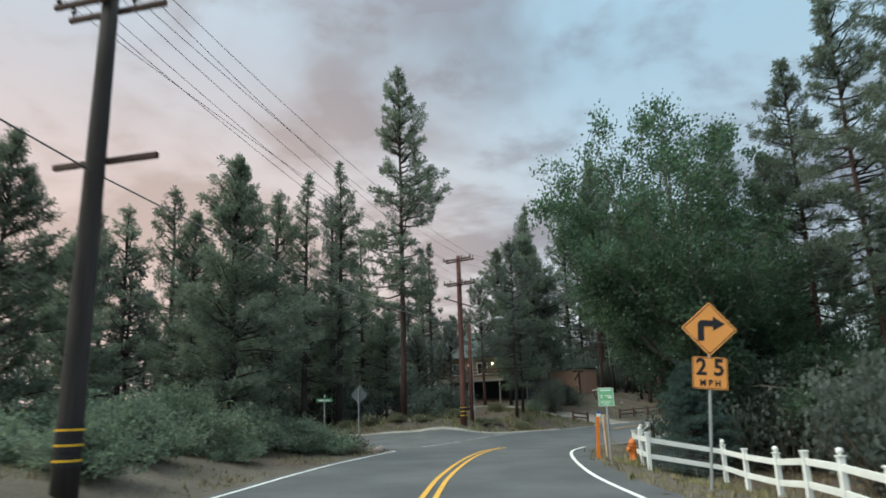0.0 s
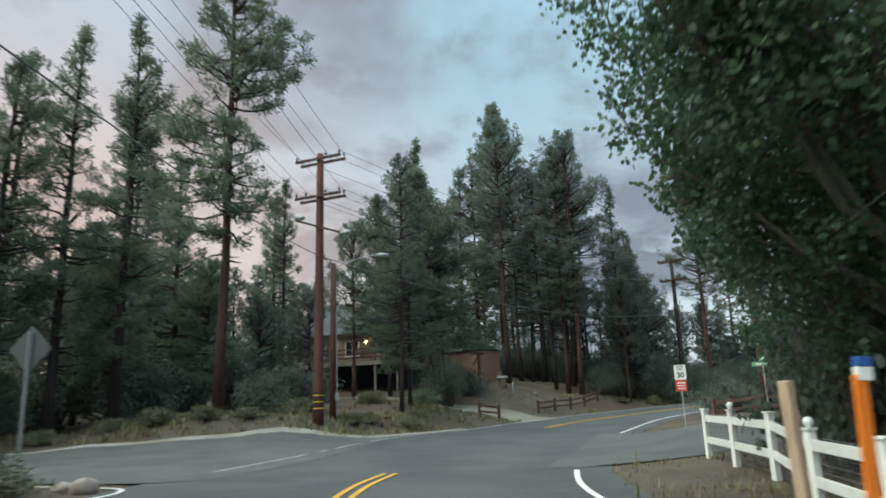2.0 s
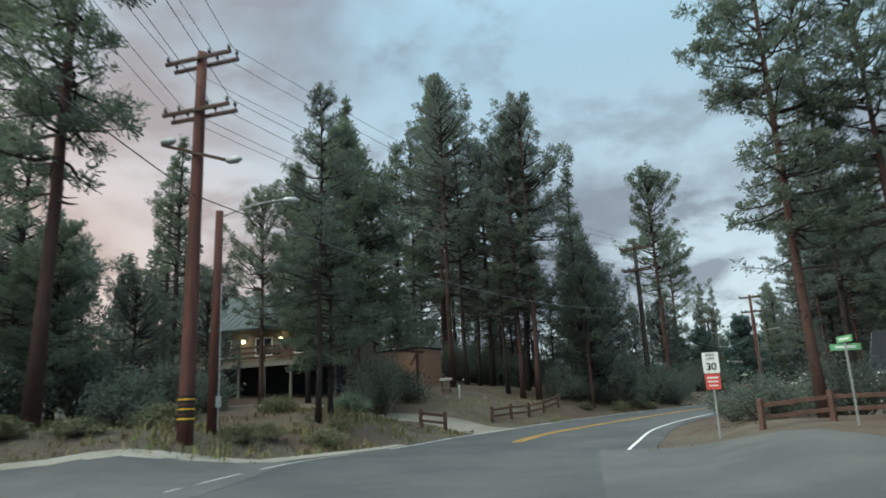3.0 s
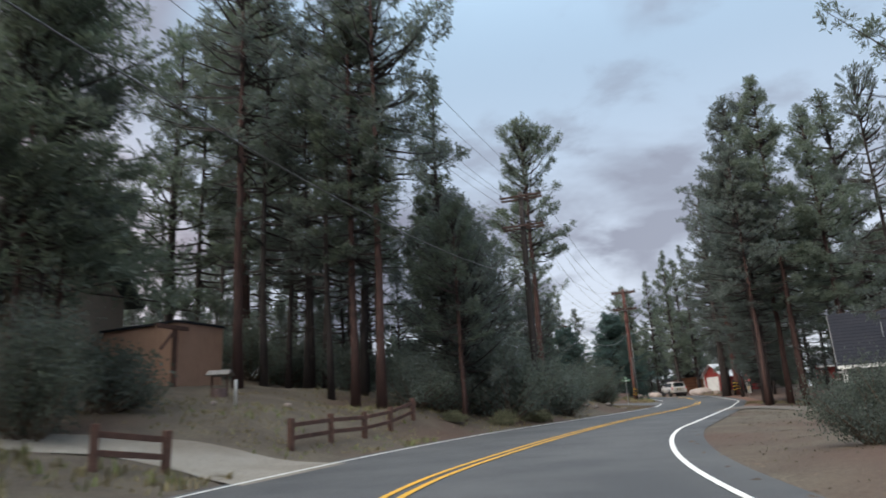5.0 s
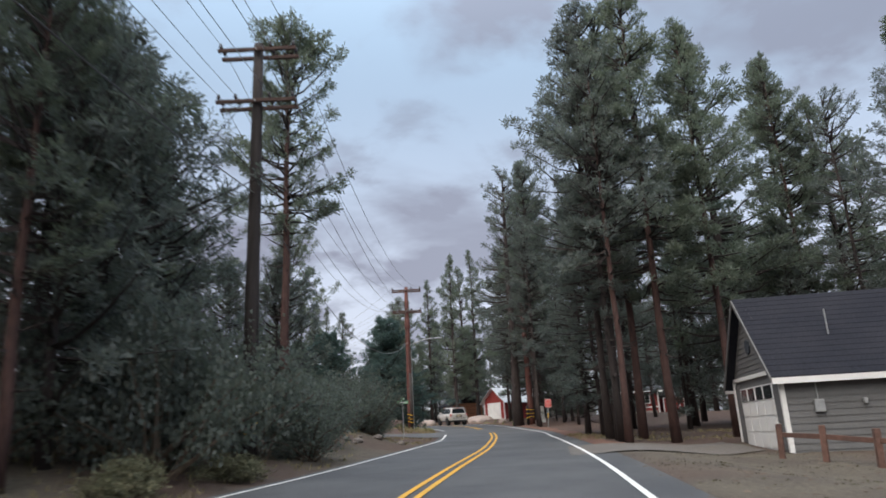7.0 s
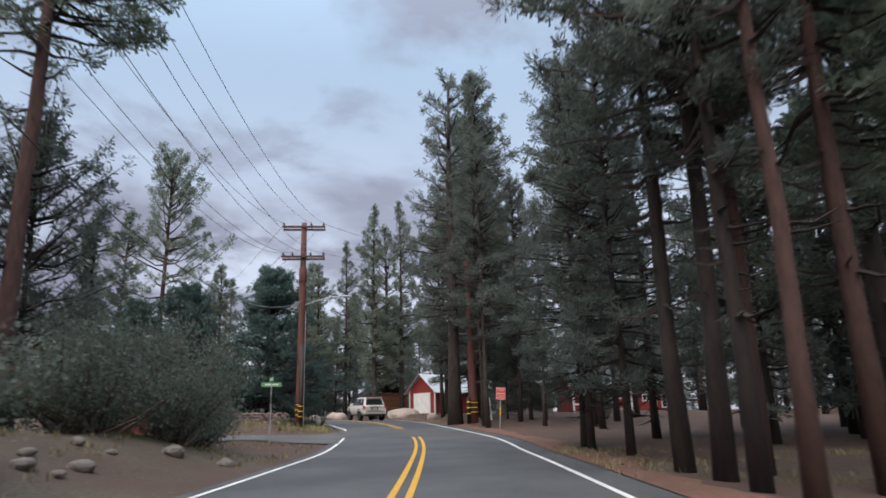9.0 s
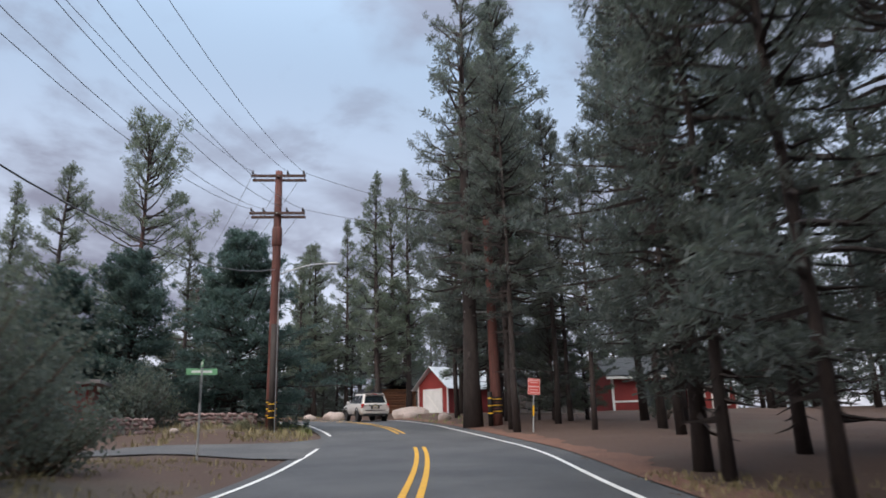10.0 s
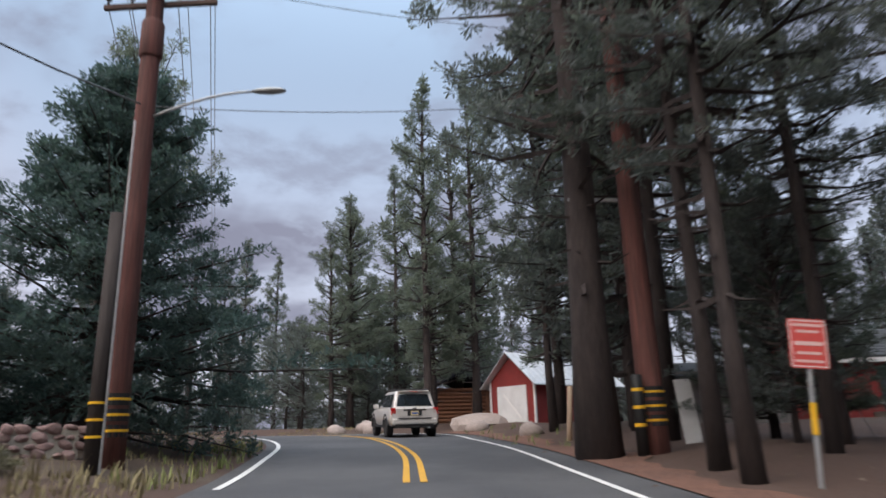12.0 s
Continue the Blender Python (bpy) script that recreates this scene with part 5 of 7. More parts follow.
def bars(parent, rows, mat, y=-0.014):
    """Plain bars where writing cannot be read: centre x, centre z, width, height."""
    for cx, cz, w, h in rows:
        part("text_bar", Geo().box((cx, y, cz), (w, 0.002, h)), mat, parent)


def sign_post(ob, top, mat=M_STEEL, r=0.03, y=0.03):
    part("post", Geo().tube([(0, y, -0.4), (0, y, top)], r, 8), mat, ob)


# turn-right warning with its advisory speed
x, y = 5.18, 13.35
ws = thing("warning_sign", at(x - 0.27, y, -6) @ Matrix.Rotation(radians(5.5), 4, "Y"), "amber diamond turn sign with 25 MPH plate on a steel post", "road sign")
g0 = ground(x, y)
sign_post(ws, 3.0 - g0)
dia = Matrix.Translation((0, 0, 2.60 - g0)) @ Matrix.Rotation(radians(45), 4, "Y")
panel = part("diamond_panel", Geo().prism(rounded_rect(0.76, 0.76, 0.045), -0.004, 0.004, dia), M_SIGN_Y, ws)
ring = Geo()
for a in range(4):
    ring.box((0, 0, 0), (0.70, 0.002, 0.014), dia @ Matrix.Rotation(radians(90 * a), 4, "Y") @ Matrix.Translation((0, -0.006, 0.345)))
part("border", ring, M_INK, panel)
arrow = [(-0.22, -0.26), (-0.10, -0.26), (-0.10, 0.03), (0.07, 0.03), (0.07, -0.05), (0.30, 0.09), (0.07, 0.23), (0.07, 0.15), (-0.16, 0.15), (-0.22, 0.09)]
part("arrow", Geo().prism(arrow, -0.009, -0.005, Matrix.Translation((0, 0, 2.62 - g0))), M_INK, panel, "black bent right-turn arrow")
plate = part("speed_plate", Geo().prism(rounded_rect(0.66, 0.62, 0.035), -0.004, 0.004, Matrix.Translation((0, -0.002, 1.74 - g0))), M_SIGN_Y, ws)
rim = Geo()
for cx, cz, w, h in ((0, 0.290, 0.62, 0.011), (0, -0.290, 0.62, 0.011), (0.311, 0, 0.011, 0.58), (-0.311, 0, 0.011, 0.58)):
    rim.box((cx, -0.008, 1.74 - g0 + cz), (w, 0.002, h))
part("border", rim, M_INK, plate)
part("lettering", letters("2 5", 0.44, M_INK, bold=0.010), M_INK, plate, "black numerals 25", m=Matrix.Translation((0, -0.010, 1.84 - g0)) @ Matrix.Diagonal((0.95, 1, 1, 1)))
part("lettering", letters("M P H", 0.17, M_INK, bold=0.004), M_INK, plate, "black letters MPH", m=Matrix.Translation((0, -0.010, 1.545 - g0)) @ Matrix.Diagonal((0.9, 1, 1, 1)))

# green notice sign
x, y = 4.75, 20.7
gs = thing("notice_sign", at(x, y, -12), "green and white notice sign on a steel post", "road sign")
g0 = ground(x, y)
sign_post(gs, 1.72 - g0)
panel = part("panel", Geo().prism(rounded_rect(0.46, 0.54, 0.03), -0.004, 0.004, Matrix.Translation((0, 0, 1.44 - g0))), M_SIGN_W, gs)
part("green_field", Geo().prism(rounded_rect(0.43, 0.51, 0.025), -0.008, -0.005, Matrix.Translation((0, 0, 1.44 - g0))), M_SIGN_G, panel, "green printed field")
bars(panel, [(cx * 0.79, 1.44 - g0 + (cz - 1.40) * 0.79, w * 0.79, h * 0.79) for cx, cz, w, h in ((0, 1.65, 0.40, 0.045), (-0.16, 1.43, 0.05, 0.14), (0.08, 1.45, 0.24, 0.03), (0.14, 1.38, 0.16, 0.06), (0, 1.25, 0.42, 0.02), (-0.03, 1.19, 0.36, 0.02), (0, 1.13, 0.2, 0.025))], M_SIGN_W, -0.010)

# speed limit with a red plate
x, y = 15.7, 44.6
sl = thing("speed_limit_sign", at(x, y, -24), "white speed limit 30 sign over a red plate", "road sign")
g0 = ground(x, y)
sign_post(sl, 2.0 - g0)
panel = part("panel", Geo().prism(rounded_rect(0.46, 0.60, 0.03), -0.004, 0.004, Matrix.Translation((0, 0, 1.70 - g0))), M_SIGN_W, sl)
part("lettering", letters("30", 0.29, M_INK, bold=0.006), M_INK, panel, "black numerals 30", m=Matrix.Translation((0, -0.008, 1.58 - g0)))
part("lettering", letters("SPEED", 0.10, M_INK), M_INK, panel, m=Matrix.Translation((0, -0.008, 1.92 - g0)))
part("lettering", letters("LIMIT", 0.10, M_INK), M_INK, panel, m=Matrix.Translation((0, -0.008, 1.81 - g0)))
plate = part("red_plate", Geo().prism(rounded_rect(0.42, 0.44, 0.03), -0.004, 0.004, Matrix.Translation((0, 0, 1.16 - g0))), M_SIGN_R, sl)
bars(plate, [(0, 1.27 - g0, 0.32, 0.05), (0, 1.16 - g0, 0.30, 0.04), (0, 1.05 - g0, 0.26, 0.035)], M_SIGN_W, -0.007)

# the red sign further on
x, y = 66.45, 85.75
rs = thing("red_sign", at(x, y, -42) @ Matrix.Rotation(radians(4), 4, "Y"), "red notice sign with white writing on a leaning post", "road sign")
g0 = ground(x, y)
sign_post(rs, 1.95)
panel = part("panel", Geo().prism(rounded_rect(0.50, 0.62, 0.04), -0.004, 0.004, Matrix.Translation((0, 0, 1.72))), M_SIGN_R, rs)
bars(panel, [(0, 1.95, 0.40, 0.035), (0, 1.87, 0.30, 0.03), (0, 1.72, 0.38, 0.05), (0, 1.60, 0.32, 0.035), (0, 1.50, 0.38, 0.03)], material("faded_white_print", (0.75, 0.5, 0.48), 0.5), -0.007)
edge = Geo()
for cx, cz, w, h in ((0, 0.285, 0.46, 0.012), (0, -0.285, 0.46, 0.012), (0.23, 0, 0.012, 0.57), (-0.23, 0, 0.012, 0.57)):
    edge.box((cx, -0.006, 1.72 + cz), (w, 0.002, h))
part("border", edge, M_SIGN_W, panel)
part("marker_band", Geo().tube([(0, 0.03, 0.62), (0, 0.03, 1.0)], 0.036, 8), M_STRIPE, rs, "yellow reflective band on the post")

# the back of a diamond sign and street names at the first side street
x, y = -4.15, 32.3
bs = thing("diamond_sign_back", at(x, y, -20), "grey bare back of a diamond road sign", "road sign")
g0 = ground(x, y)
sign_post(bs, 2.3 - g0, y=-0.03)
part("panel", Geo().prism(rounded_rect(0.62, 0.62, 0.04), -0.004, 0.004, Matrix.Translation((0, 0, 1.98 - g0)) @ Matrix.Rotation(radians(45), 4, "Y")), M_SIGN_BACK, bs)


def street_sign(x, y, top, turn, label):
    ob = thing("street_name_sign", at(x, y, turn), label, "street sign", "street name signs")
    h = top - ground(x, y)
    sign_post(ob, h, y=0.0, r=0.028)
    for k, (a, z) in enumerate(((0, h - 0.10), (90, h + 0.10))):
        blade = part("name_blade", Geo().box((0, 0, z), (0.75, 0.008, 0.16), Matrix.Rotation(radians(a), 4, "Z")), M_SIGN_G, ob, bevel=0.003)
        for s in (-1, 1):
            part("text_bar", Geo().box((0, 0, 0), (0.5, 0.002, 0.06), Matrix.Translation((0, 0, z)) @ Matrix.Rotation(radians(a), 4, "Z") @ Matrix.Translation((0, s * 0.0075, 0))), M_SIGN_W, blade)
    return ob


street_sign(-5.98, 33.5, 1.9, 5, "green street name blades on a steel post")
street_sign(17.1, 41.2, 1.9, -20, "green street name blade on a tall steel post")
st = street_sign(53.55, 88.3, 3.1, -30, "green street name blades over a stop sign's edge")
part("stop_panel", Geo().lathe([(0.36, -0.004), (0.36, 0.004)], 8, Matrix.Translation((0, 0.03, 1.75)) @ Matrix.Rotation(radians(80), 4, "Z") @ Matrix.Rotation(radians(90), 4, "X")), M_SIGN_BACK, st, "stop sign seen edge-on from behind")


# ---------------------------------------------------------------- fences and posts
def white_fence():
    line = [(6.2, 4.6), (6.45, 6.8), (6.7, 9.0), (6.95, 11.2), (7.2, 13.0), (7.4, 14.7), (7.6, 16.4), (7.8, 18.6), (8.14, 20.9), (5.92, 20.9), (6.25, 22.85), (6.57, 24.8), (7.4, 26.9), (8.3, 28.95), (8.95, 31.0), (9.6, 33.0)]
    ob = thing("white_fence", Matrix(), "white two-rail ranch fence with capped posts", "fence")
    for i, (x, y) in enumerate(line):
        z = ground(x, y)
        g = Geo().box((x, y, z + 0.45), (0.115, 0.115, 1.2))
        post = part("post", g, M_VINYL, ob, bevel=0.006)
        part("cap", Geo().box((x, y, z + 1.065), (0.15, 0.15, 0.03)), M_VINYL, post, bevel=0.005)
        if i % 2 == 0:
            part("finial", Geo().lathe([(0.02, 0), (0.055, 0.03), (0.07, 0.075), (0.05, 0.125), (0.01, 0.14)], 12, Matrix.Translation((x, y, z + 1.08))), M_VINYL, post, "white ball finial", smooth=True)
    for (x0, y0), (x1, y1) in zip(line, line[1:]):
        a, b = Vector((x0, y0, ground(x0, y0))), Vector((x1, y1, ground(x1, y1)))
        d = b - a
        rot = d.to_track_quat("X", "Z").to_matrix().to_4x4()
        for z in (0.40, 0.86):
            part("rail", Geo().box((0, 0, 0), (d.length - 0.10, 0.04, 0.14), Matrix.Translation((a + b) / 2 + Vector((0, 0, z))) @ rot), M_VINYL, ob, bevel=0.006)
    mesh_wire = Geo()
    for (x0, y0), (x1, y1) in zip(line[8:], line[9:]):
        a, b = Vector((x0 + 0.05, y0, ground(x0, y0))), Vector((x1 + 0.05, y1, ground(x1, y1)))
        for z in np.linspace(0.1, 0.95, 9):
            mesh_wire.tube([a + Vector((0, 0, z)), b + Vector((0, 0, z))], 0.003, 3, False)
        for u in np.linspace(0.02, 0.98, 24):
            p = a.lerp(b, u)
            mesh_wire.tube([p + Vector((0, 0, 0.08)), p + Vector((0, 0, 0.95))], 0.003, 3, False)
    tagged(part("wire_mesh", mesh_wire, M_STEEL, ob, "thin grey wire mesh behind the rails"), kind="stuff")


white_fence()


def rail_fence(line, label, h=0.82, rails=(0.32, 0.66)):
    ob = thing("rail_fence", Matrix(), label, "fence", "brown rail fences")
    for x, y in line:
        z = ground(x, y)
        part("post", Geo().box((x, y, z + h / 2 - 0.15), (0.14, 0.14, h + 0.35), Matrix.Rotation(radians((x * 37) % 5 - 2), 4, "X") @ Matrix.Rotation(radians((y * 29) % 30), 4, "Z")), M_RAIL, ob, bevel=0.012)
    for (x0, y0), (x1, y1) in zip(line, line[1:]):
        a, b = Vector((x0, y0, ground(x0, y0))), Vector((x1, y1, ground(x1, y1)))
        d = b - a
        rot = d.to_track_quat("X", "Z").to_matrix().to_4x4()
        for z in rails:
            part("rail", Geo().box((0, 0, 0), (d.length + 0.12, 0.06, 0.12), Matrix.Translation((a + b) / 2 + Vector((0, 0, z))) @ rot), M_RAIL, ob, bevel=0.01)


rail_fence([(10.65, 59.2), (12.0, 59.75)], "short brown wooden two-rail fence by the drive")
rail_fence([(15.57, 62.87), (17.2, 64.2), (18.88, 65.58), (20.5, 67.0), (22.2, 68.5)], "brown wooden two-rail fence along the verge")
rail_fence([(16.6, 43.9), (18.3, 43.1), (20.2, 42.4)], "dark brown low rail fence under the pines")
rail_fence([(41.6, 63.3), (41.2, 62.2), (40.8, 61.0), (40.4, 59.7), (40.0, 58.3)], "weathered dark posts with rails before the garage", 0.85, (0.6,))

# marker post, wooden post, hydrant
mp = thing("marker_post", at(4.95, 23.2), "orange plastic marker post with blue and white cap", "marker post")
part("post", Geo().box((0, 0, 0.62), (0.11, 0.035, 1.55), Matrix.Rotation(radians(3), 4, "Y")), M_ORANGE, mp, bevel=0.008)
part("white_band", Geo().box((0.075, 0, 1.40), (0.125, 0.05, 0.10), Matrix.Rotation(radians(3), 4, "Y")), M_SIGN_W, mp, bevel=0.004)
part("blue_band", Geo().box((0.082, 0, 1.49), (0.125, 0.05, 0.07), Matrix.Rotation(radians(3), 4, "Y")), M_BLUE, mp, "blue cap", bevel=0.004)
solid("wooden_post", Geo().box((0, 0, 0.6), (0.11, 0.11, 1.7)), M_PALEWOOD, "pale weathered square wooden post in dry grass", "post", m=at(5.6, 24.8, 20) @ Matrix.Rotation(radians(-2), 4, "Y"), bevel=0.012)
hy = thing("fire_hydrant", at(6.35, 24.3, 30), "orange painted fire hydrant in the grass", "fire hydrant")
part("barrel", Geo().lathe([(0.17, -0.1), (0.17, 0.04), (0.125, 0.06), (0.12, 0.5), (0.15, 0.52), (0.15, 0.57)], 18), M_HYDRANT, hy, smooth=True)
part("bonnet", Geo().lathe([(0.14, 0.57), (0.125, 0.66), (0.08, 0.73), (0.03, 0.75), (0.03, 0.80), (0.01, 0.80)], 18), M_HYDRANT, hy, smooth=True)
for a in (0, 90, 180):
    part("outlet", Geo().lathe([(0.06, 0.1), (0.06, 0.19), (0.075, 0.19), (0.075, 0.23), (0.03, 0.24)], 12, Matrix.Translation((0, 0, 0.42)) @ Matrix.Rotation(radians(a), 4, "Z") @ Matrix.Rotation(radians(90), 4, "Y")), M_HYDRANT, hy, smooth=True)


# ---------------------------------------------------------------- stones
def stone_mesh(seed, squash=0.7):
    rng = np.random.default_rng(seed)
    bm = bmesh.new()
    bmesh.ops.create_icosphere(bm, subdivisions=2, radius=1.0)
    o = rng.uniform(-9, 9, 3)
    for v in bm.verts:
        k = 1 + 0.30 * noise.noise(Vector(o) + v.co * 1.1) + 0.12 * noise.noise(Vector(o) + v.co * 2.7)
        v.co = Vector((v.co.x * k, v.co.y * k * 0.85, v.co.z * k * squash))
    me = bpy.data.meshes.new("stone")
    bm.to_mesh(me)
    bm.free()
    return me


M_STONE_PALE = material("pale_boulder", (0.33, 0.275, 0.25), 0.9, grain=0.2, grain_scale=12, blotch=0.6, blotch_scale=2, second=(0.26, 0.21, 0.19), bump=0.5, bump_scale=9)
M_STONE_RED = material("reddish_wall_stone", (0.26, 0.172, 0.162), 0.92, grain=0.3, grain_scale=10, blotch=0.6, blotch_scale=3, second=(0.20, 0.145, 0.14), bump=0.6, bump_scale=10, vary=0.4)
BOULDERS = [stone_mesh(60 + i) for i in range(4)]
for me in BOULDERS:
    me.shade_smooth()
    me.materials.append(M_STONE_PALE)
M_STONE_GREY = material("weathered_grey_rock", (0.19, 0.165, 0.15), 0.92, grain=0.25, grain_scale=12, blotch=0.6, blotch_scale=3, second=(0.12, 0.10, 0.09), bump=0.6, bump_scale=10)
ROCKS = [stone_mesh(90 + k, 0.6) for k in range(4)]
for me in ROCKS:
    me.materials.append(M_STONE_GREY)
for i, (x, y, r, label) in enumerate([(82.4, 111.5, 0.7, "large pale boulder at the edge of the bend"), (82.9, 112.9, 0.6, "large pale boulder at the edge of the bend"), (81.6, 113.8, 0.5, "pale boulder at the edge of the bend"), (76.4, 97.0, 0.5, "pale granite boulder beside the red shed"), (81.3, 103.4, 0.55, "pale granite boulder beside the red shed"),
                                        (-3.3, 33.1, 0.28, "pale rock on the street corner"), (-4.4, 32.4, 0.36, "pale rock under the brush"), (-3.75, 33.4, 0.2, "pale rock on the street corner"), (14.6, 68.0, 0.13, "pale rock on the slope"), (17.2, 68.4, 0.15, "pale rock on the slope"), (45.2, 82.0, 0.3, "grey weathered rock beside the road"), (46.3, 81.6, 0.22, "grey weathered rock beside the road"), (40.9, 79.5, 0.2, "grey weathered rock on the roadside slope"), (41.35, 79.35, 0.13, "grey weathered rock on the roadside slope"), (42.0, 79.9, 0.22, "grey weathered rock on the roadside slope"), (42.7, 81.4, 0.16, "grey weathered rock on the roadside slope"), (43.2, 81.1, 0.12, "grey weathered rock on the roadside slope"), (41.2, 80.1, 0.17, "grey weathered rock on the roadside slope"), (57.6, 95.6, 0.2, "pale rock at the street corner")]):
    solid("boulder", (ROCKS if label.startswith("grey") else BOULDERS)[i % 4], None, label, "rock", "boulders beside the road", m=at(x, y, i * 77, r, r * 0.25))
solid("gravel_mound", stone_mesh(70, 0.35), None, "smooth pale sand and gravel mound beside the road", "mound", m=at(83.6, 105.2, 20, 1.7, 0.0)).data.materials.append(M_STONE_PALE)


def row_gap(row):
    return row * 0.15


def stone_wall():
    ob = thing("stone_wall", Matrix(), "low dry wall of reddish rubble stones", "wall")
    meshes = [stone_mesh(80 + i, 0.75) for i in range(5)]
    for me in meshes:
        me.materials.append(M_STONE_RED)
    rng = np.random.default_rng(5)
    runs = ((np.array([59.0, 97.35]), np.array([62.2, 96.7])), (np.array([54.6, 97.0]), np.array([57.7, 97.1])))
    for a, b in runs:
        d = b - a
        length = np.linalg.norm(d)
        n = np.array([-d[1], d[0]]) / length
        top = max(ground(*a), ground(*b)) + 0.55
        core = Geo()
        core.box(((a + b)[0] / 2, (a + b)[1] / 2, top - 0.55), (length - 0.3, 0.30, 0.95), Matrix.Rotation(math.atan2(d[1], d[0]), 4, "Z"))
        part("core", core, M_GUTTER, ob, "pale mortar core")
        for row in range(6):
            u = rng.uniform(0, 0.05) + (0.10 * row / 5 if a[0] > 58 else 0.0)
            while u < 1:
                r = rng.uniform(0.075, 0.165)
                p = a + d * u
                z = top - 0.06 - row_gap(row) + rng.normal(0, 0.02)
                if z < ground(p[0], p[1]) - 0.1:
                    u += 0.1
                    continue
                for side in (-1, 1):
                    q = p + n * side * rng.uniform(0.12, 0.17)
                    m = Matrix.Translation((q[0], q[1], z)) @ Matrix.Rotation(math.atan2(d[1], d[0]), 4, "Z") @ Matrix.Rotation(rng.uniform(-0.5, 0.5), 4, "Y") @ Matrix.Diagonal((r * rng.uniform(0.8, 1.25), 0.09, r * rng.uniform(0.6, 1.0), 1))
                    s = new("stone", meshes[int(rng.integers(5))])
                    s.parent, s.matrix_basis = ob, m
                u += r * 2.0 / length



stone_wall()

# ---------------------------------------------------------------- buildings
M_SIDING = material("grey_lap_siding", (0.135, 0.133, 0.135), 0.75, grain=0.08, grain_scale=12, blotch=0.35, blotch_scale=1.2, second=(0.105, 0.104, 0.104))
M_TRIM = material("white_trim", (0.74, 0.73, 0.72), 0.55, grain=0.05, blotch=0.25, blotch_scale=2, second=(0.6, 0.59, 0.57))
M_ROOF = material("dark_shingles", (0.020, 0.021, 0.028), 0.95, spec=0.12, grain=0.3, grain_scale=14, blotch=0.5, blotch_scale=1.0, second=(0.030, 0.030, 0.037), bump=0.5, bump_scale=20)
M_ROOF_GREEN = material("dark_green_metal_roof", (0.022, 0.034, 0.034), 0.55, grain=0.15, grain_scale=8, blotch=0.4, blotch_scale=0.8, second=(0.04, 0.055, 0.053))
M_TIN = material("pale_tin_roof", (0.58, 0.60, 0.62), 0.45, 0.3, grain=0.12, grain_scale=6, blotch=0.5, blotch_scale=1.0, second=(0.42, 0.43, 0.45))
M_BEIGE = material("beige_wall", (0.223, 0.180, 0.143), 0.85, grain=0.1, grain_scale=8, blotch=0.4, blotch_scale=0.8, second=(0.28, 0.22, 0.17))
M_TAN = material("tan_board_wall", (0.40, 0.25, 0.185), 0.85, grain=0.12, grain_scale=6, blotch=0.5, blotch_scale=0.7, second=(0.31, 0.19, 0.14), stretch=(1, 1, 0.3))
M_RED = material("barn_red_paint", (0.24, 0.032, 0.03), 0.7, grain=0.12, grain_scale=8, blotch=0.45, blotch_scale=1.0, second=(0.15, 0.025, 0.025))
M_DECK = material("weathered_deck_wood", (0.30, 0.28, 0.25), 0.9, grain=0.25, grain_scale=7, blotch=0.5, blotch_scale=2, second=(0.19, 0.16, 0.14))
# near-black for the vent, and for shade painted under the deck and in a doorway
M_DARK_SHADE = material("dark_wall_and_shade", (0.05, 0.06, 0.075), 0.9, grain=0.2, grain_scale=5, blotch=0.5, blotch_scale=1)
M_GLASS = material("dark_window_glass", (0.02, 0.025, 0.03), 0.08, spec=0.6)
M_GREYWOOD = material("grey_weathered_wood", (0.24, 0.22, 0.21), 0.92, grain=0.3, grain_scale=6, blotch=0.5, blotch_scale=2, stretch=(1, 1, 0.3))
M_WHITEBOARD = material("white_panel", (0.70, 0.70, 0.70), 0.6, grain=0.06, blotch=0.3, blotch_scale=1.5)
M_BULB = material("porch_bulb", (1.0, 0.85, 0.6), 0.4, emit=((1.0, 0.80, 0.50), 9.0))


def frame_at(origin, u):
    """A building's own axes: x along u, y to its back, z up."""
    a = math.atan2(u[1], u[0])
    return Matrix.Translation(origin) @ Matrix.Rotation(a, 4, "Z")


def roof_pair(ob, x0, x1, y0, y1, eave, ridge, mat, over=0.35, thick=0.12, courses=0):
    """Two slopes whose ridge runs along x at the middle of y, with courses of shingles on them."""
    ym = (y0 + y1) / 2
    rise = (ridge - eave) / (ym - y0)
    for s in (-1, 1):
        ye = (y0 - over) if s < 0 else (y1 + over)
        ze = eave - over * rise
        g = Geo().add([(x0 - over, ye, ze), (x1 + over, ye, ze), (x1 + over, ym, ridge), (x0 - over, ym, ridge), (x0 - over, ye, ze + thick), (x1 + over, ye, ze + thick), (x1 + over, ym, ridge + thick), (x0 - over, ym, ridge + thick)],
                      [(0, 1, 2, 3), (7, 6, 5, 4), (0, 4, 5, 1), (1, 5, 6, 2), (2, 6, 7, 3), (3, 7, 4, 0)])
        slope = part("roof_slope", g, mat, ob)
        n = courses
        for k in range(n):
            v0, v1 = k / n, (k + 1) / n + 0.01
            pa, pb = Vector((0, ye + (ym - ye) * v0, ze + (ridge - ze) * v0 + thick + 0.022)), Vector((0, ye + (ym - ye) * min(v1, 1), ze + (ridge - ze) * min(v1, 1) + thick + 0.006))
            c = Geo().add([(x0 - over, pa.y, pa.z), (x1 + over, pa.y, pa.z), (x1 + over, pb.y, pb.z), (x0 - over, pb.y, pb.z), (x0 - over, pa.y, pa.z - 0.03), (x1 + over, pa.y, pa.z - 0.03)],
                          [(0, 1, 2, 3), (4, 5, 1, 0)])
            part("shingle_course", c, mat, slope)


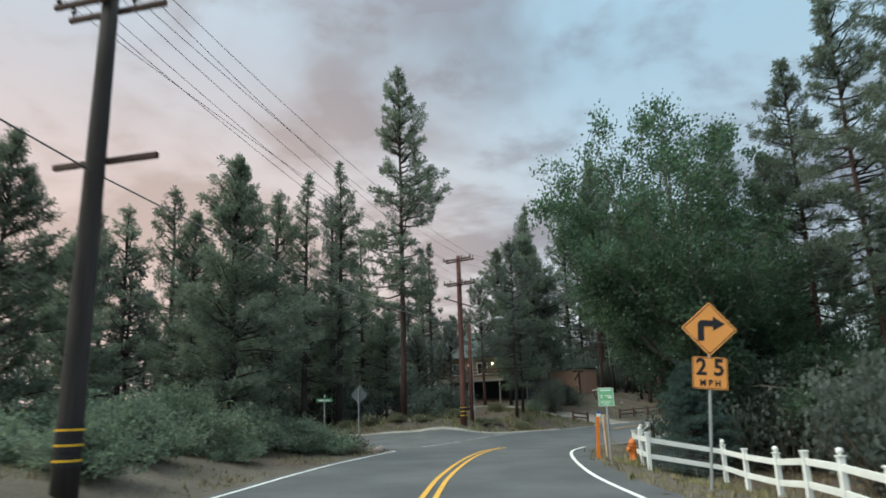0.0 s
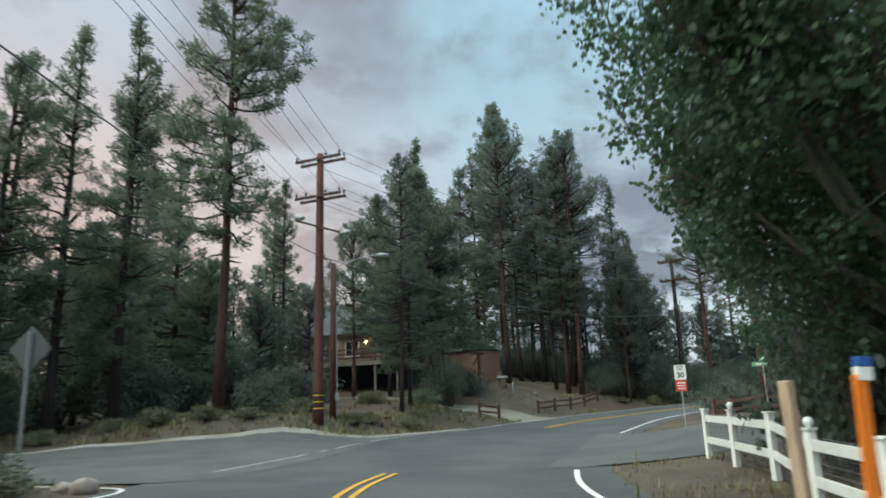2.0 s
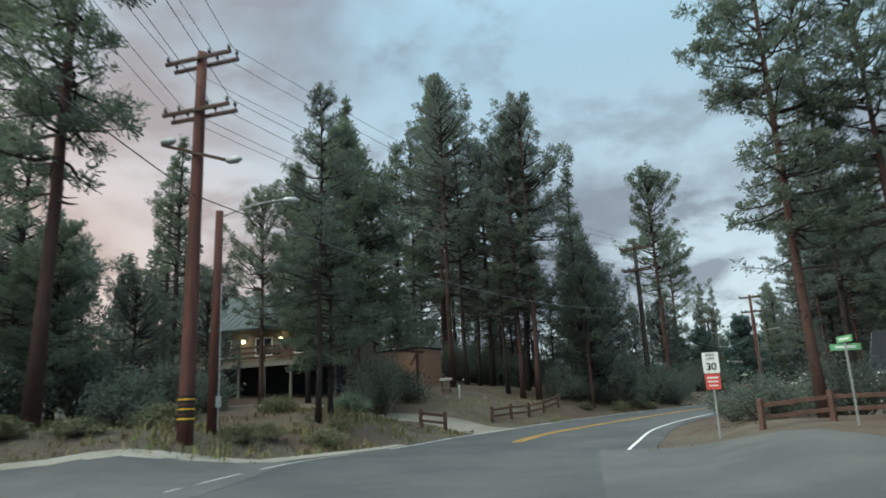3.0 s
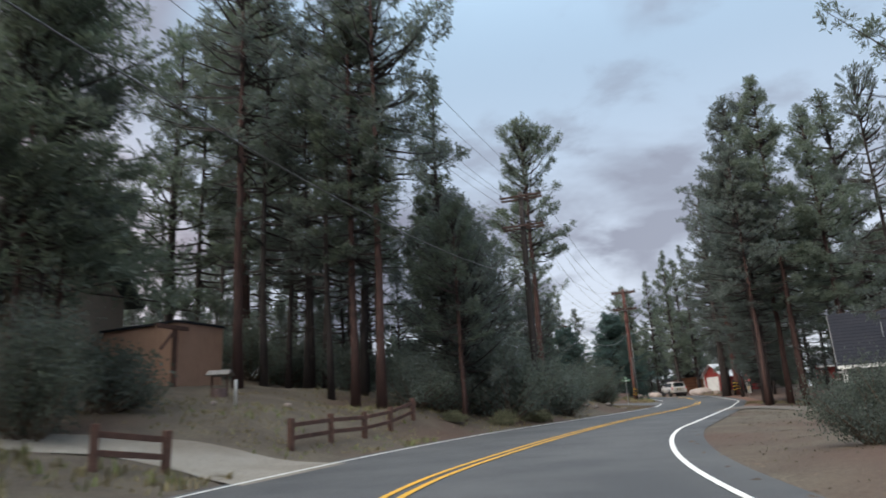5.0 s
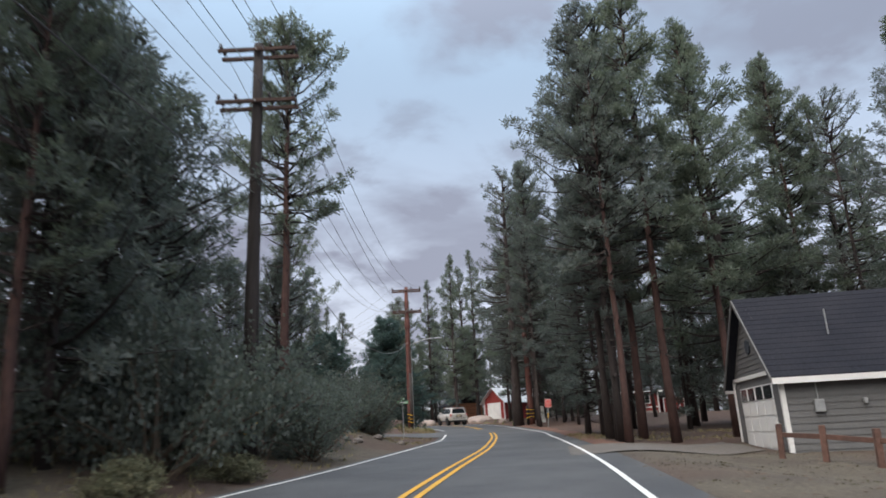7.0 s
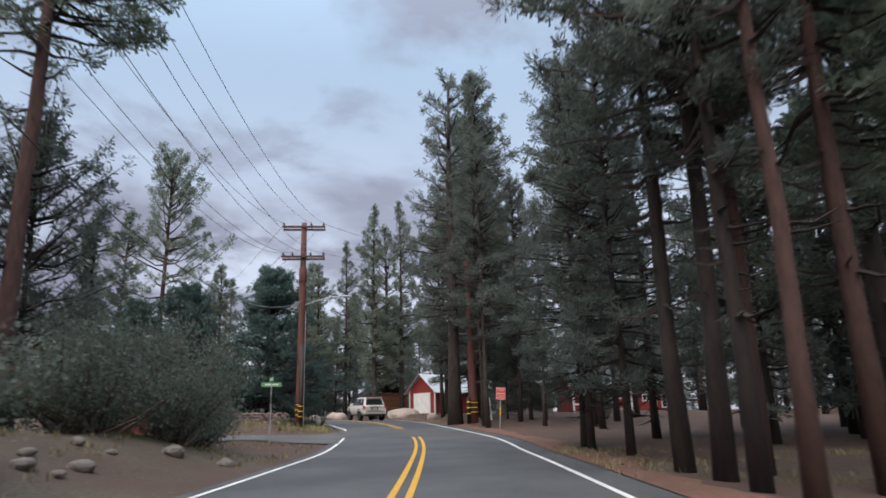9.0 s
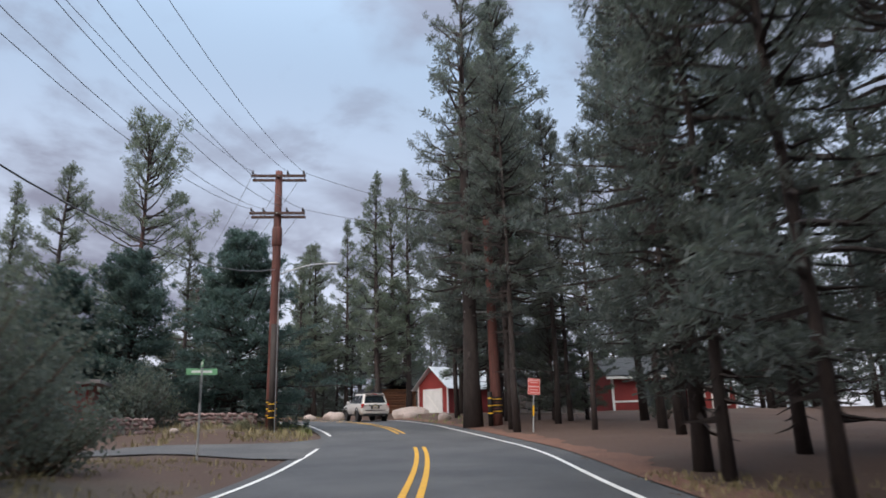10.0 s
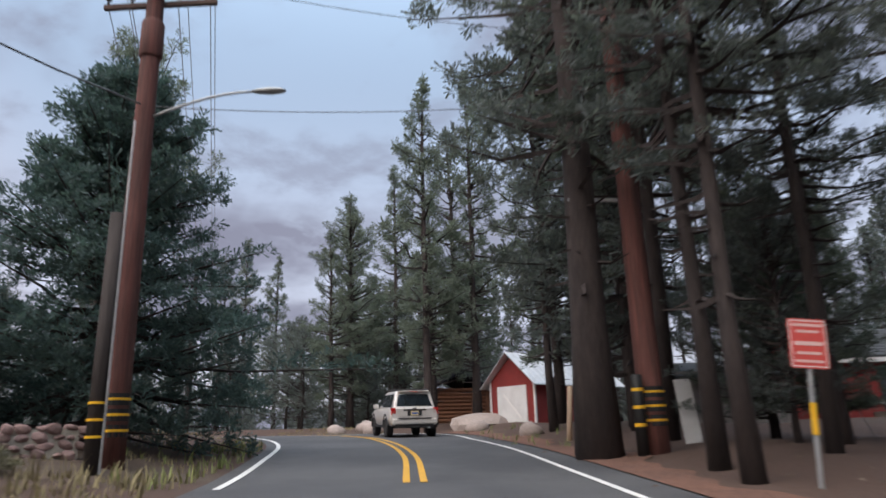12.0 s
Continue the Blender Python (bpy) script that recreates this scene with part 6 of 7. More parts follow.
def lap_wall(ob, x0, x1, z0, z1, y, mat, step=0.17, top=None, out=-1):
    """A wall in the x-z plane clad in overlapping boards; top(x) gives the wall's upper edge under a gable."""
    n = int((z1 - z0) / step)
    for k in range(n):
        a, b = z0 + k * step, min(z0 + (k + 1) * step + 0.01, z1)
        xa, xb = x0, x1
        if top:
            xs = [x for x in np.linspace(x0, x1, 60) if top(x) > a + 0.02]
            if len(xs) < 2:
                continue
            xa, xb = xs[0], xs[-1]
        g = Geo().add([(xa, y + out * 0.030, a), (xb, y + out * 0.030, a), (xb, y + out * 0.008, b), (xa, y + out * 0.008, b), (xa, y, a), (xb, y, a), (xb, y, b), (xa, y, b)],
                      [(0, 1, 2, 3), (0, 4, 5, 1), (4, 7, 6, 5), (0, 3, 7, 4), (1, 5, 6, 2), (3, 2, 6, 7)])
        part("board", g, mat, ob)


def window(ob, cx, cz, w, h, y, out=-1, turn=None, bars_x=1):
    """A framed window set proud of a wall in the x-z plane."""
    m = turn or Matrix()
    win = part("window", Geo().box((cx, y + out * 0.02, cz), (w, 0.03, h)), M_GLASS, ob, "dark window with white frame", m=m)
    fr = Geo()
    for dx, dz, a, b in ((0, h / 2, w + 0.14, 0.08), (0, -h / 2, w + 0.14, 0.08), (w / 2, 0, 0.08, h), (-w / 2, 0, 0.08, h)):
        fr.box((cx + dx, y + out * 0.045, cz + dz), (a, 0.05, b))
    for k in range(bars_x):
        fr.box((cx - w / 2 + w * (k + 1) / (bars_x + 1), y + out * 0.042, cz), (0.03, 0.03, h))
    part("window_frame", fr, M_TRIM, win)


# --- grey garage on the right
gz0 = -0.06
gar = thing("garage", frame_at((43.2, 63.45, gz0), (0.86, 0.51)), "grey lap-sided garage with white trim and dark shingle roof", "garage")
W, D, HE, HR = 5.2, 8.5, 2.28, 4.75
# its front lies along local x at y = 0; the body goes to -y, away from the road
body = Geo()
body.box((W / 2, -D / 2, HE / 2 - 0.4), (W - 0.06, D - 0.06, HE + 0.8))
body.prism([(0.03, HE), (W - 0.03, HE), (W / 2, HR - 0.05)], -D + 0.03, -0.03)
part("wall", body, M_SIDING, gar)
lap_wall(gar, 0.0, W, HE + 0.05, HR, 0.0, M_SIDING, 0.16, top=lambda x: HE + (HR - HE) * (1 - abs(x - W / 2) / (W / 2)), out=1)
for xa, xb in ((0.0, 0.75), (W - 0.75, W)):
    lap_wall(gar, xa, xb, -0.1, HE, 0.0, M_SIDING, 0.16, out=1)
side = part("side_wall", Geo().box((0.01, -D / 2, HE / 2), (0.02, D, HE)), M_SIDING, gar)
for k in range(14):
    a = -0.3 + k * 0.18
    part("board", Geo().add([(-0.032, -D, a), (-0.032, 0, a), (-0.008, 0, a + 0.19), (-0.008, -D, a + 0.19), (0, -D, a), (0, 0, a)], [(0, 1, 2, 3), (0, 4, 5, 1)]), M_SIDING, gar)
# roof: ridge runs away from the road, along local y
part("roof", Geo().box((W / 2, -D / 2, HR - 0.12), (0.12, D, 0.12)), M_ROOF, gar)
for s in (-1, 1):
    xe = -0.32 if s < 0 else W + 0.32
    ze = HE - 0.32 * (HR - HE) / (W / 2)
    g = Geo().add([(xe, 0.3, ze), (xe, -D - 0.3, ze), (W / 2, -D - 0.3, HR), (W / 2, 0.3, HR), (xe, 0.3, ze + 0.1), (xe, -D - 0.3, ze + 0.1), (W / 2, -D - 0.3, HR + 0.1), (W / 2, 0.3, HR + 0.1)],
                  [(0, 1, 2, 3), (7, 6, 5, 4), (0, 4, 5, 1), (1, 5, 6, 2), (2, 6, 7, 3), (3, 7, 4, 0)])
    sl = part("roof_slope", g, M_ROOF, gar)
    for k in range(16):
        v0, v1 = k / 16, (k + 1) / 16
        xa, za, xb, zb = xe + (W / 2 - xe) * v0, ze + (HR - ze) * v0 + 0.122, xe + (W / 2 - xe) * v1, ze + (HR - ze) * v1 + 0.106
        part("shingle_course", Geo().add([(xa, 0.3, za), (xa, -D - 0.3, za), (xb, -D - 0.3, zb), (xb, 0.3, zb), (xa, 0.3, za - 0.03), (xa, -D - 0.3, za - 0.03)], [(0, 1, 2, 3), (0, 4, 5, 1)]), M_ROOF, sl)
    part("bargeboard", Geo().add([(xe, 0.30, ze - 0.06), (xe, 0.34, ze - 0.06), (W / 2, 0.34, HR - 0.06), (W / 2, 0.30, HR - 0.06), (xe, 0.30, ze + 0.09), (xe, 0.34, ze + 0.09), (W / 2, 0.34, HR + 0.09), (W / 2, 0.30, HR + 0.09)],
                                   [(0, 1, 2, 3), (7, 6, 5, 4), (0, 4, 5, 1), (1, 5, 6, 2), (2, 6, 7, 3), (3, 7, 4, 0)]), M_SIDING, gar, "grey bargeboard")
    part("fascia", Geo().box((xe, -D / 2, ze + 0.0), (0.04, D + 0.6, 0.17)), M_TRIM, gar, "white eave board")
part("corner_trim", Geo().box((0.0, 0.0, HE / 2), (0.13, 0.13, HE)), M_TRIM, gar, bevel=0.006)
part("corner_trim", Geo().box((W, 0.0, HE / 2), (0.13, 0.13, HE)), M_TRIM, gar, bevel=0.006)
part("band_trim", Geo().box((W / 2, 0.02, HE + 0.02), (W, 0.07, 0.12)), M_TRIM, gar, "white trim board over the door", bevel=0.005)
door = part("garage_door", Geo().box((W / 2, 0.01, 0.98), (3.7, 0.05, 2.0)), M_TRIM, gar, "white sectional garage door")
for k in range(4):
    for j in range(4):
        part("door_panel", Geo().box((W / 2 - 1.35 + 0.9 * j, 0.045, 0.3 + 0.48 * k), (0.78, 0.018, 0.40)), M_GLASS if k == 3 else M_TRIM, door, bevel=0.006)
for k in range(3):
    part("door_mullion", Geo().box((W / 2 - 0.9 + 0.9 * k, 0.058, 1.74), (0.1, 0.012, 0.42)), M_TRIM, door)
part("gable_vent", Geo().lathe([(0.24, -0.03), (0.24, 0.05), (0.19, 0.06)], 8, Matrix.Translation((W / 2, 0.05, 3.25)) @ Matrix.Rotation(radians(90), 4, "X")), M_DARK_SHADE, gar, "dark octagonal gable vent")
part("meter_box", Geo().box((-0.09, -0.9, 1.25), (0.12, 0.26, 0.34)), M_STEEL, gar, "grey electric meter box", bevel=0.012)
part("wall_lamp", Geo().box((-0.10, -2.1, 1.32), (0.14, 0.1, 0.16)), M_STEEL, gar, "small grey wall lamp", bevel=0.02)
part("conduit", Geo().tube([(-0.05, -0.9, 1.4), (-0.05, -0.9, 2.1)], 0.02, 6), M_STEEL, gar)
part("roof_mast", Geo().tube([(1.0, -1.9, 2.9), (1.0, -1.9, 4.1)], 0.022, 6), M_STEEL, gar, "thin service mast on the roof")

# --- cabin with a raised deck, behind the pines on the left
cz0 = ground(5, 74) - 0.1
DZ = 4.25 - cz0
cab = thing("cabin", frame_at((6.6, 71.5, cz0), (0.6, 0.8)) @ Matrix.Rotation(radians(90), 4, "Z"), "beige mountain cabin with raised deck and dark green roof", "house")
# local x runs to the left along the front, local -y is the front, so y = 0 is the deck's edge and the house lies at y < 0 turned about
CW, CD = 11.5, 8.0


def cb(c, s):
    """A box in the cabin's frame, with depth counted away from the deck's edge."""
    return Geo().box((c[0], -c[1], c[2]), s)


part("wall", cb((CW / 2, 2.3 + CD / 2, DZ + 1.3), (CW, CD, 2.6)), M_BEIGE, cab)
# the shade beneath the deck is put into this wall's dark colour
part("basement_wall", cb((CW / 2, 2.9 + CD / 2, DZ / 2 - 0.3), (CW - 0.6, CD - 0.6, DZ + 0.5)), M_DARK_SHADE, cab, "recessed lower storey with the deck's shade in its colour")
gable = Geo().prism([(0, 0), (CD, 0), (CD / 2, 2.7)], 0, CW - 0.04)
gable_m = Matrix(((0, 1, 0, 0.02), (-1, 0, 0, -2.3), (0, 0, 1, DZ + 2.6), (0, 0, 0, 1)))
part("gable", gable, M_BEIGE, cab, m=gable_m)
EV, RG = DZ + 2.35, DZ + 5.6
for s in (0, 1):
    y0 = 1.5 if s == 0 else 2.3 + CD + 0.8
    ym = 2.3 + CD / 2
    g = Geo().add([(-0.6, -y0, EV), (CW + 0.6, -y0, EV), (CW + 0.6, -ym, RG), (-0.6, -ym, RG), (-0.6, -y0, EV + 0.16), (CW + 0.6, -y0, EV + 0.16), (CW + 0.6, -ym, RG + 0.16), (-0.6, -ym, RG + 0.16)],
                  [(0, 1, 2, 3), (7, 6, 5, 4), (0, 4, 5, 1), (1, 5, 6, 2), (2, 6, 7, 3), (3, 7, 4, 0)])
    sl = part("roof_slope", g, M_ROOF_GREEN, cab)
    for k in range(24):
        xx = -0.55 + k * (CW + 1.1) / 23
        a, b = Vector((xx, -y0, EV + 0.18)), Vector((xx, -ym, RG + 0.18))
        part("roof_seam", Geo().tube([a, b], 0.018, 4), M_ROOF_GREEN, sl)
deck = part("deck_floor", cb((CW / 2 - 0.4, 1.15, DZ - 0.06), (CW + 0.8, 2.5, 0.05)), M_DECK, cab)
for k in range(17):
    part("deck_board", cb((CW / 2 - 0.4, -0.03 + k * 0.145, DZ - 0.02), (CW + 0.8, 0.135, 0.03)), M_DECK, deck)
part("rim_beam", cb((CW / 2 - 0.4, -0.07, DZ - 0.17), (CW + 0.8, 0.06, 0.27)), M_DECK, cab, "pale deck rim beam")
part("rim_beam", cb((-0.78, 1.15, DZ - 0.17), (0.06, 2.4, 0.27)), M_DECK, cab, "pale deck rim beam")
for xx in np.arange(-0.65, CW, 2.0):
    part("deck_post", cb((xx, 0.06, DZ / 2 - 0.4), (0.14, 0.14, DZ + 0.5)), M_DECK, cab, bevel=0.008)
    part("rail_post", cb((xx, 0.02, DZ + 0.5), (0.10, 0.10, 1.0)), M_RAIL, cab, bevel=0.006)
part("deck_post", cb((-0.65, 2.2, DZ / 2 - 0.4), (0.14, 0.14, DZ + 0.5)), M_DECK, cab, bevel=0.008)
for zz in (0.3, 0.62, 0.97):
    part("deck_rail", cb((CW / 2 - 0.4, 0.0, DZ + zz), (CW + 0.8, 0.05, 0.13)), M_RAIL, cab, bevel=0.006)
    part("deck_rail", cb((-0.72, 1.1, DZ + zz), (0.05, 2.2, 0.13)), M_RAIL, cab, bevel=0.006)
for xx in (3.5, 6.6):
    lampb = part("porch_lamp", cb((xx, 2.24, DZ + 1.72), (0.16, 0.12, 0.24)), M_STEEL, cab, "lit porch lamp", bevel=0.02)
    part("bulb", Geo().lathe([(0.02, -0.14), (0.10, -0.08), (0.12, 0.02), (0.06, 0.10)], 10, Matrix.Translation((xx, -2.10, DZ + 1.70))), M_BULB, lampb)
for xx in (1.8, 5.0, 8.4):
    win = part("window", cb((xx, 2.29, DZ + 1.25), (1.3, 0.04, 1.2)), M_GLASS, cab, "dark window with white frame")
    fr = Geo()
    for dx, dz, a, b in ((0, 0.6, 1.45, 0.09), (0, -0.6, 1.45, 0.09), (0.66, 0, 0.09, 1.2), (-0.66, 0, 0.09, 1.2), (0, 0, 0.05, 1.2)):
        fr.box((xx + dx, -2.26, DZ + 1.25 + dz), (a, 0.05, b))
    part("window_frame", fr, M_TRIM, win)
stairs = part("stair_stringer", Geo().tube([(9.2, 0.1, DZ - 0.2), (9.2, 3.2, 0.1)], 0.08, 4), M_DECK, cab, "slanting deck stair")
for k in range(9):
    u = (k + 0.5) / 9
    part("tread", Geo().box((9.6, 0.1 + 3.1 * u, DZ - 0.2 - (DZ - 0.3) * u), (0.9, 0.26, 0.04)), M_DECK, stairs)
part("stair_rail", Geo().tube([(10.1, 0.1, DZ + 0.7), (10.1, 3.2, 1.0)], 0.05, 4), M_DECK, cab)
# cabin lamps light the deck
for xx in (3.5, 6.6):
    lt = bpy.data.lights.new("porch_light", "POINT")
    lt.energy, lt.color, lt.shadow_soft_size = 0.8, (1.0, 0.84, 0.62), 0.1
    lo = new("porch_light", lt)
    lo.matrix_basis = cab.matrix_basis @ Matrix.Translation((xx, -1.9, DZ + 1.7))

# --- tan outbuilding among the trunks
bz = ground(14.6, 74.6) - 0.1
barn = thing("tan_outbuilding", frame_at((14.3, 73.8, bz), (0.82, 0.57)), "tan board-walled outbuilding with a flat roof", "outbuilding")
BW, BD, BH = 2.6, 4.5, 2.6
part("wall", Geo().box((BW / 2, BD / 2, BH / 2 - 0.6), (BW, BD, BH + 1.2)), M_TAN, barn)
for k in range(18):
    part("batten", Geo().box((0.1 + k * (BW - 0.2) / 17, -0.012, BH / 2), (0.04, 0.024, BH)), M_TAN, barn)
part("porch_post", Geo().box((-0.35, -0.25, 1.1), (0.16, 0.16, 2.6)), M_RAIL, barn, "dark timber porch post", bevel=0.01)
part("brace", Geo().box((-0.75, -0.25, 1.75), (0.9, 0.09, 0.10), Matrix.Rotation(radians(-50), 4, "Y")), M_RAIL, barn)
part("lintel", Geo().box((-0.5, -0.25, 2.32), (1.6, 0.12, 0.16)), M_RAIL, barn)
part("roof_slab", Geo().box((BW / 2, BD / 2, BH + 0.05), (BW + 0.16, BD + 0.16, 0.10)), M_ROOF, barn, "thin dark flat roof edge", bevel=0.01)

# --- small roofed well and white pipe on the slope
ww = thing("wishing_well", at(15.3, 70.4, -30, 0.66), "small wooden well house with shingled roof", "well")
part("ring", Geo().lathe([(0.42, -0.2), (0.42, 0.45), (0.34, 0.45), (0.34, -0.1)], 14), M_STONE_RED, ww)
for s in (-1, 1):
    part("post", Geo().box((s * 0.42, 0, 0.62), (0.09, 0.09, 1.3)), M_RAIL, ww, bevel=0.006)
    part("roof_slope", Geo().box((0, s * 0.27, 1.30), (1.25, 0.66, 0.05), Matrix.Rotation(radians(-s * 26), 4, "X")), M_GREYWOOD, ww)
solid("white_pipe", Geo().tube([(0, 0, -0.2), (0, 0, 0.75), (0, 0, 0.8)], [0.045, 0.045, 0.03], 10), M_WHITEBOARD, "short white standpipe on the slope", "pipe", m=at(15.05, 66.9), smooth=True)

# --- red shed with pale tin roof at the end of the straight
sz0 = ground(84.5, 104.5) - 0.15
sh = thing("red_shed", frame_at((84.6, 102.5, sz0), (0.98, -0.15)), "small red shed with pale tin roof and white door", "shed")
# ridge along local x; the white-doored gable end faces -x
SL, SW, SE, SR = 6.2, 3.1, 2.2, 3.55
part("wall", Geo().box((SL / 2, SW / 2, SE / 2 - 0.2), (SL, SW, SE + 0.4)), M_RED, sh)
part("gable", Geo().prism([(0, SE), (SW, SE), (SW / 2, SR - 0.08)], 0, SL, Matrix(((0, 1, 0, 0), (1, 0, 0, 0), (0, 0, 1, 0), (0, 0, 0, 1)))), M_RED, sh)
roof_pair(sh, 0, SL, 0, SW, SE, SR, M_TIN, over=0.4, thick=0.05)
for k in range(18):
    xx = -0.35 + k * (SL + 0.7) / 17
    for s in (0, 1):
        part("roof_rib", Geo().tube([(xx, -0.4 if s == 0 else SW + 0.4, SE - 0.4 * (SR - SE) / (SW / 2) + 0.06), (xx, SW / 2, SR + 0.06)], 0.015, 4), M_TIN, sh)
part("door", Geo().box((-0.03, SW / 2, 0.95), (0.06, 2.05, 1.95)), M_WHITEBOARD, sh, "white shed door", bevel=0.008)
part("door_brace", Geo().box((-0.065, SW / 2, 0.95), (0.02, 1.7, 0.1), Matrix.Rotation(radians(45), 4, "X")), M_TRIM, sh)
for s, yy in ((-1, 0.0), (1, SW)):
    part("corner_trim", Geo().box((0, yy, SE / 2), (0.1, 0.1, SE)), M_TRIM, sh)
chim = thing("chimney_stack", at(88.4, 107.0), "red brick chimney stack behind the shed", "chimney")
part("stack", Geo().box((0, 0, 1.3), (0.6, 0.6, 3.0)), M_RED, chim, bevel=0.01)
part("cap", Geo().box((0, 0, 2.85), (0.72, 0.72, 0.12)), M_STONE_PALE, chim)
lc = thing("log_cabin", frame_at((89.6, 109.6, ground(90, 110) - 0.3), (0.5, 0.87)), "small orange-brown log cabin with dark roof", "cabin")
M_LOG = material("orange_log", (0.22, 0.095, 0.05), 0.8, grain=0.2, grain_scale=5, blotch=0.4, blotch_scale=2, stretch=(0.4, 3, 3), vary=0.2)
for k in range(11):
    part("log", Geo().tube([(-0.2, 0, 0.12 + 0.22 * k), (4.2, 0, 0.12 + 0.22 * k)], 0.125, 8), M_LOG, lc)
    part("log", Geo().tube([(0, -0.2, 0.12 + 0.22 * k), (0, 3.6, 0.12 + 0.22 * k)], 0.125, 8), M_LOG, lc)
part("inner_wall", Geo().box((2, 1.75, 1.2), (3.9, 3.4, 2.4)), M_LOG, lc)
roof_pair(lc, 0, 4.0, 0, 3.4, 2.4, 3.3, M_ROOF, over=0.5, courses=8)
window(lc, 2.0, 1.35, 0.8, 0.8, -0.12)

# --- red house with grey roof among the trunks on the right
hz0 = ground(88, 90) - 0.1
rh = thing("red_house", frame_at((86.4, 90.4, hz0), (0.59, -0.81)), "red house with white trim and grey roof", "house")
HW, HD, HH = 4.6, 7.0, 2.35
part("wall", Geo().box((HW / 2, HD / 2, HH / 2 - 0.3), (HW, HD, HH + 0.6)), M_RED, rh)
part("gable", Geo().prism([(0, HH), (HD, HH), (HD / 2, HH + 1.3)], 0, HW, Matrix(((0, 1, 0, 0), (1, 0, 0, 0), (0, 0, 1, 0), (0, 0, 0, 1)))), M_RED, rh)
M_ROOF_GREY = material("grey_roof", (0.055, 0.058, 0.062), 0.9, grain=0.15, grain_scale=8, blotch=0.4, blotch_scale=1, second=(0.04, 0.042, 0.045))
roof_pair(rh, 0, HW, 0, HD, HH, HH + 1.3, M_ROOF_GREY, over=0.45, courses=10)
for xx in (0.0, HW):
    part("corner_trim", Geo().box((xx, 0, HH / 2), (0.14, 0.14, HH)), M_TRIM, rh)
part("band_trim", Geo().box((HW / 2, -0.02, 0.62), (HW, 0.05, 0.12)), M_TRIM, rh, "white band along the wall")
part("fascia", Geo().box((HW / 2, -0.45, HH - 0.20), (HW + 0.9, 0.04, 0.16)), M_TRIM, rh)
window(rh, 3.3, 1.45, 0.9, 0.9, 0.0)
# no opening is cut: a dark slab stands for the unlit inside
part("door", Geo().box((2.45, -0.03, 0.95), (0.8, 0.05, 1.9)), M_DARK_SHADE, rh, "dark panel painted as the shade in an open doorway")
part("step", Geo().box((2.9, -0.55, 0.1), (2.6, 1.0, 0.3)), M_DECK, rh, "grey wooden porch step")
an = thing("red_outhouse", frame_at((90.4, 86.7, ground(91, 86) - 0.1), (0.59, -0.81)), "small red outhouse with white framing", "shed")
part("wall", Geo().box((1.6, 1.2, 0.75), (3.2, 2.4, 1.7)), M_RED, an)
part("roof_slab", Geo().box((1.6, 1.2, 1.68), (3.7, 2.9, 0.1), Matrix.Rotation(radians(5), 4, "Y")), M_ROOF_GREY, an)
for xx in (0, 1.6, 3.2):
    part("corner_trim", Geo().box((xx, -0.02, 0.8), (0.1, 0.08, 1.7)), M_TRIM, an)
part("band_trim", Geo().box((1.6, -0.03, 1.58), (3.3, 0.06, 0.09)), M_TRIM, an)
window(an, 0.8, 1.15, 0.6, 0.5, 0.0)
window(an, 2.4, 0.9, 0.7, 1.1, 0.0)
gs2 = thing("grey_lean_to", frame_at((80.6, 93.8, ground(81, 93) - 0.1), (0.59, -0.81)), "grey weathered lean-to beside the red house", "shed")
part("wall", Geo().box((2.0, 1.5, 0.9), (4.0, 3.0, 2.0)), M_GREYWOOD, gs2)
part("roof_slab", Geo().box((2.0, 1.4, 2.05), (4.5, 3.7, 0.1), Matrix.Rotation(radians(12), 4, "X")), M_ROOF_GREY, gs2)

# --- red shed and roofed post by the second side street
rk = thing("red_street_shed", frame_at((53.6, 98.6, ground(54.5, 99)), (0.80, -0.60)), "small dark red shed with flat brown roof", "shed")
part("wall", Geo().box((1.1, 1.0, 0.85), (2.2, 2.0, 2.0)), M_RED, rk)
part("roof_slab", Geo().box((1.1, 0.9, 1.92), (2.9, 2.7, 0.14)), M_GREYWOOD, rk, bevel=0.01)
part("corner_post", Geo().box((2.25, -0.1, 0.9), (0.14, 0.14, 1.9)), M_RAIL, rk)

# --- boards, posts and rails by the pines
solid("white_board", Geo().box((0, 0, 0.68), (0.36, 0.03, 1.36)), M_WHITEBOARD, "tall white board leaning against a pine", "board", m=at(71.8, 89.5, -50) @ Matrix.Rotation(radians(-4), 4, "X") @ Matrix.Rotation(radians(-4), 4, "Y"), bevel=0.004)
for x, y, a, h in ((73.3, 93.2, 3, 1.9), (72.9, 92.7, -4, 1.9), (73.7, 93.8, 8, 1.5)):
    solid("wooden_post", Geo().tube([(0, 0, -0.2), (0, 0, h)], [0.075, 0.065], 10), M_PALEWOOD, "round orange-brown wooden post by the shed", "post", "posts by the shed", m=at(x, y) @ Matrix.Rotation(radians(a), 4, "Y"), smooth=True)
bx = thing("marker_sleeve", at(69.55, 89.55), "black and yellow striped guard sleeve before the stub pole", "guard")
part("sleeve", Geo().lathe([(0.11, 0), (0.11, 1.5), (0.08, 1.53)], 12), M_BLACK, bx, smooth=True)
for k in range(3):
    part("reflector_stripe", Geo().lathe([(0.116, 0.55 + 0.33 * k), (0.116, 0.61 + 0.33 * k)], 12), M_STRIPE, bx)

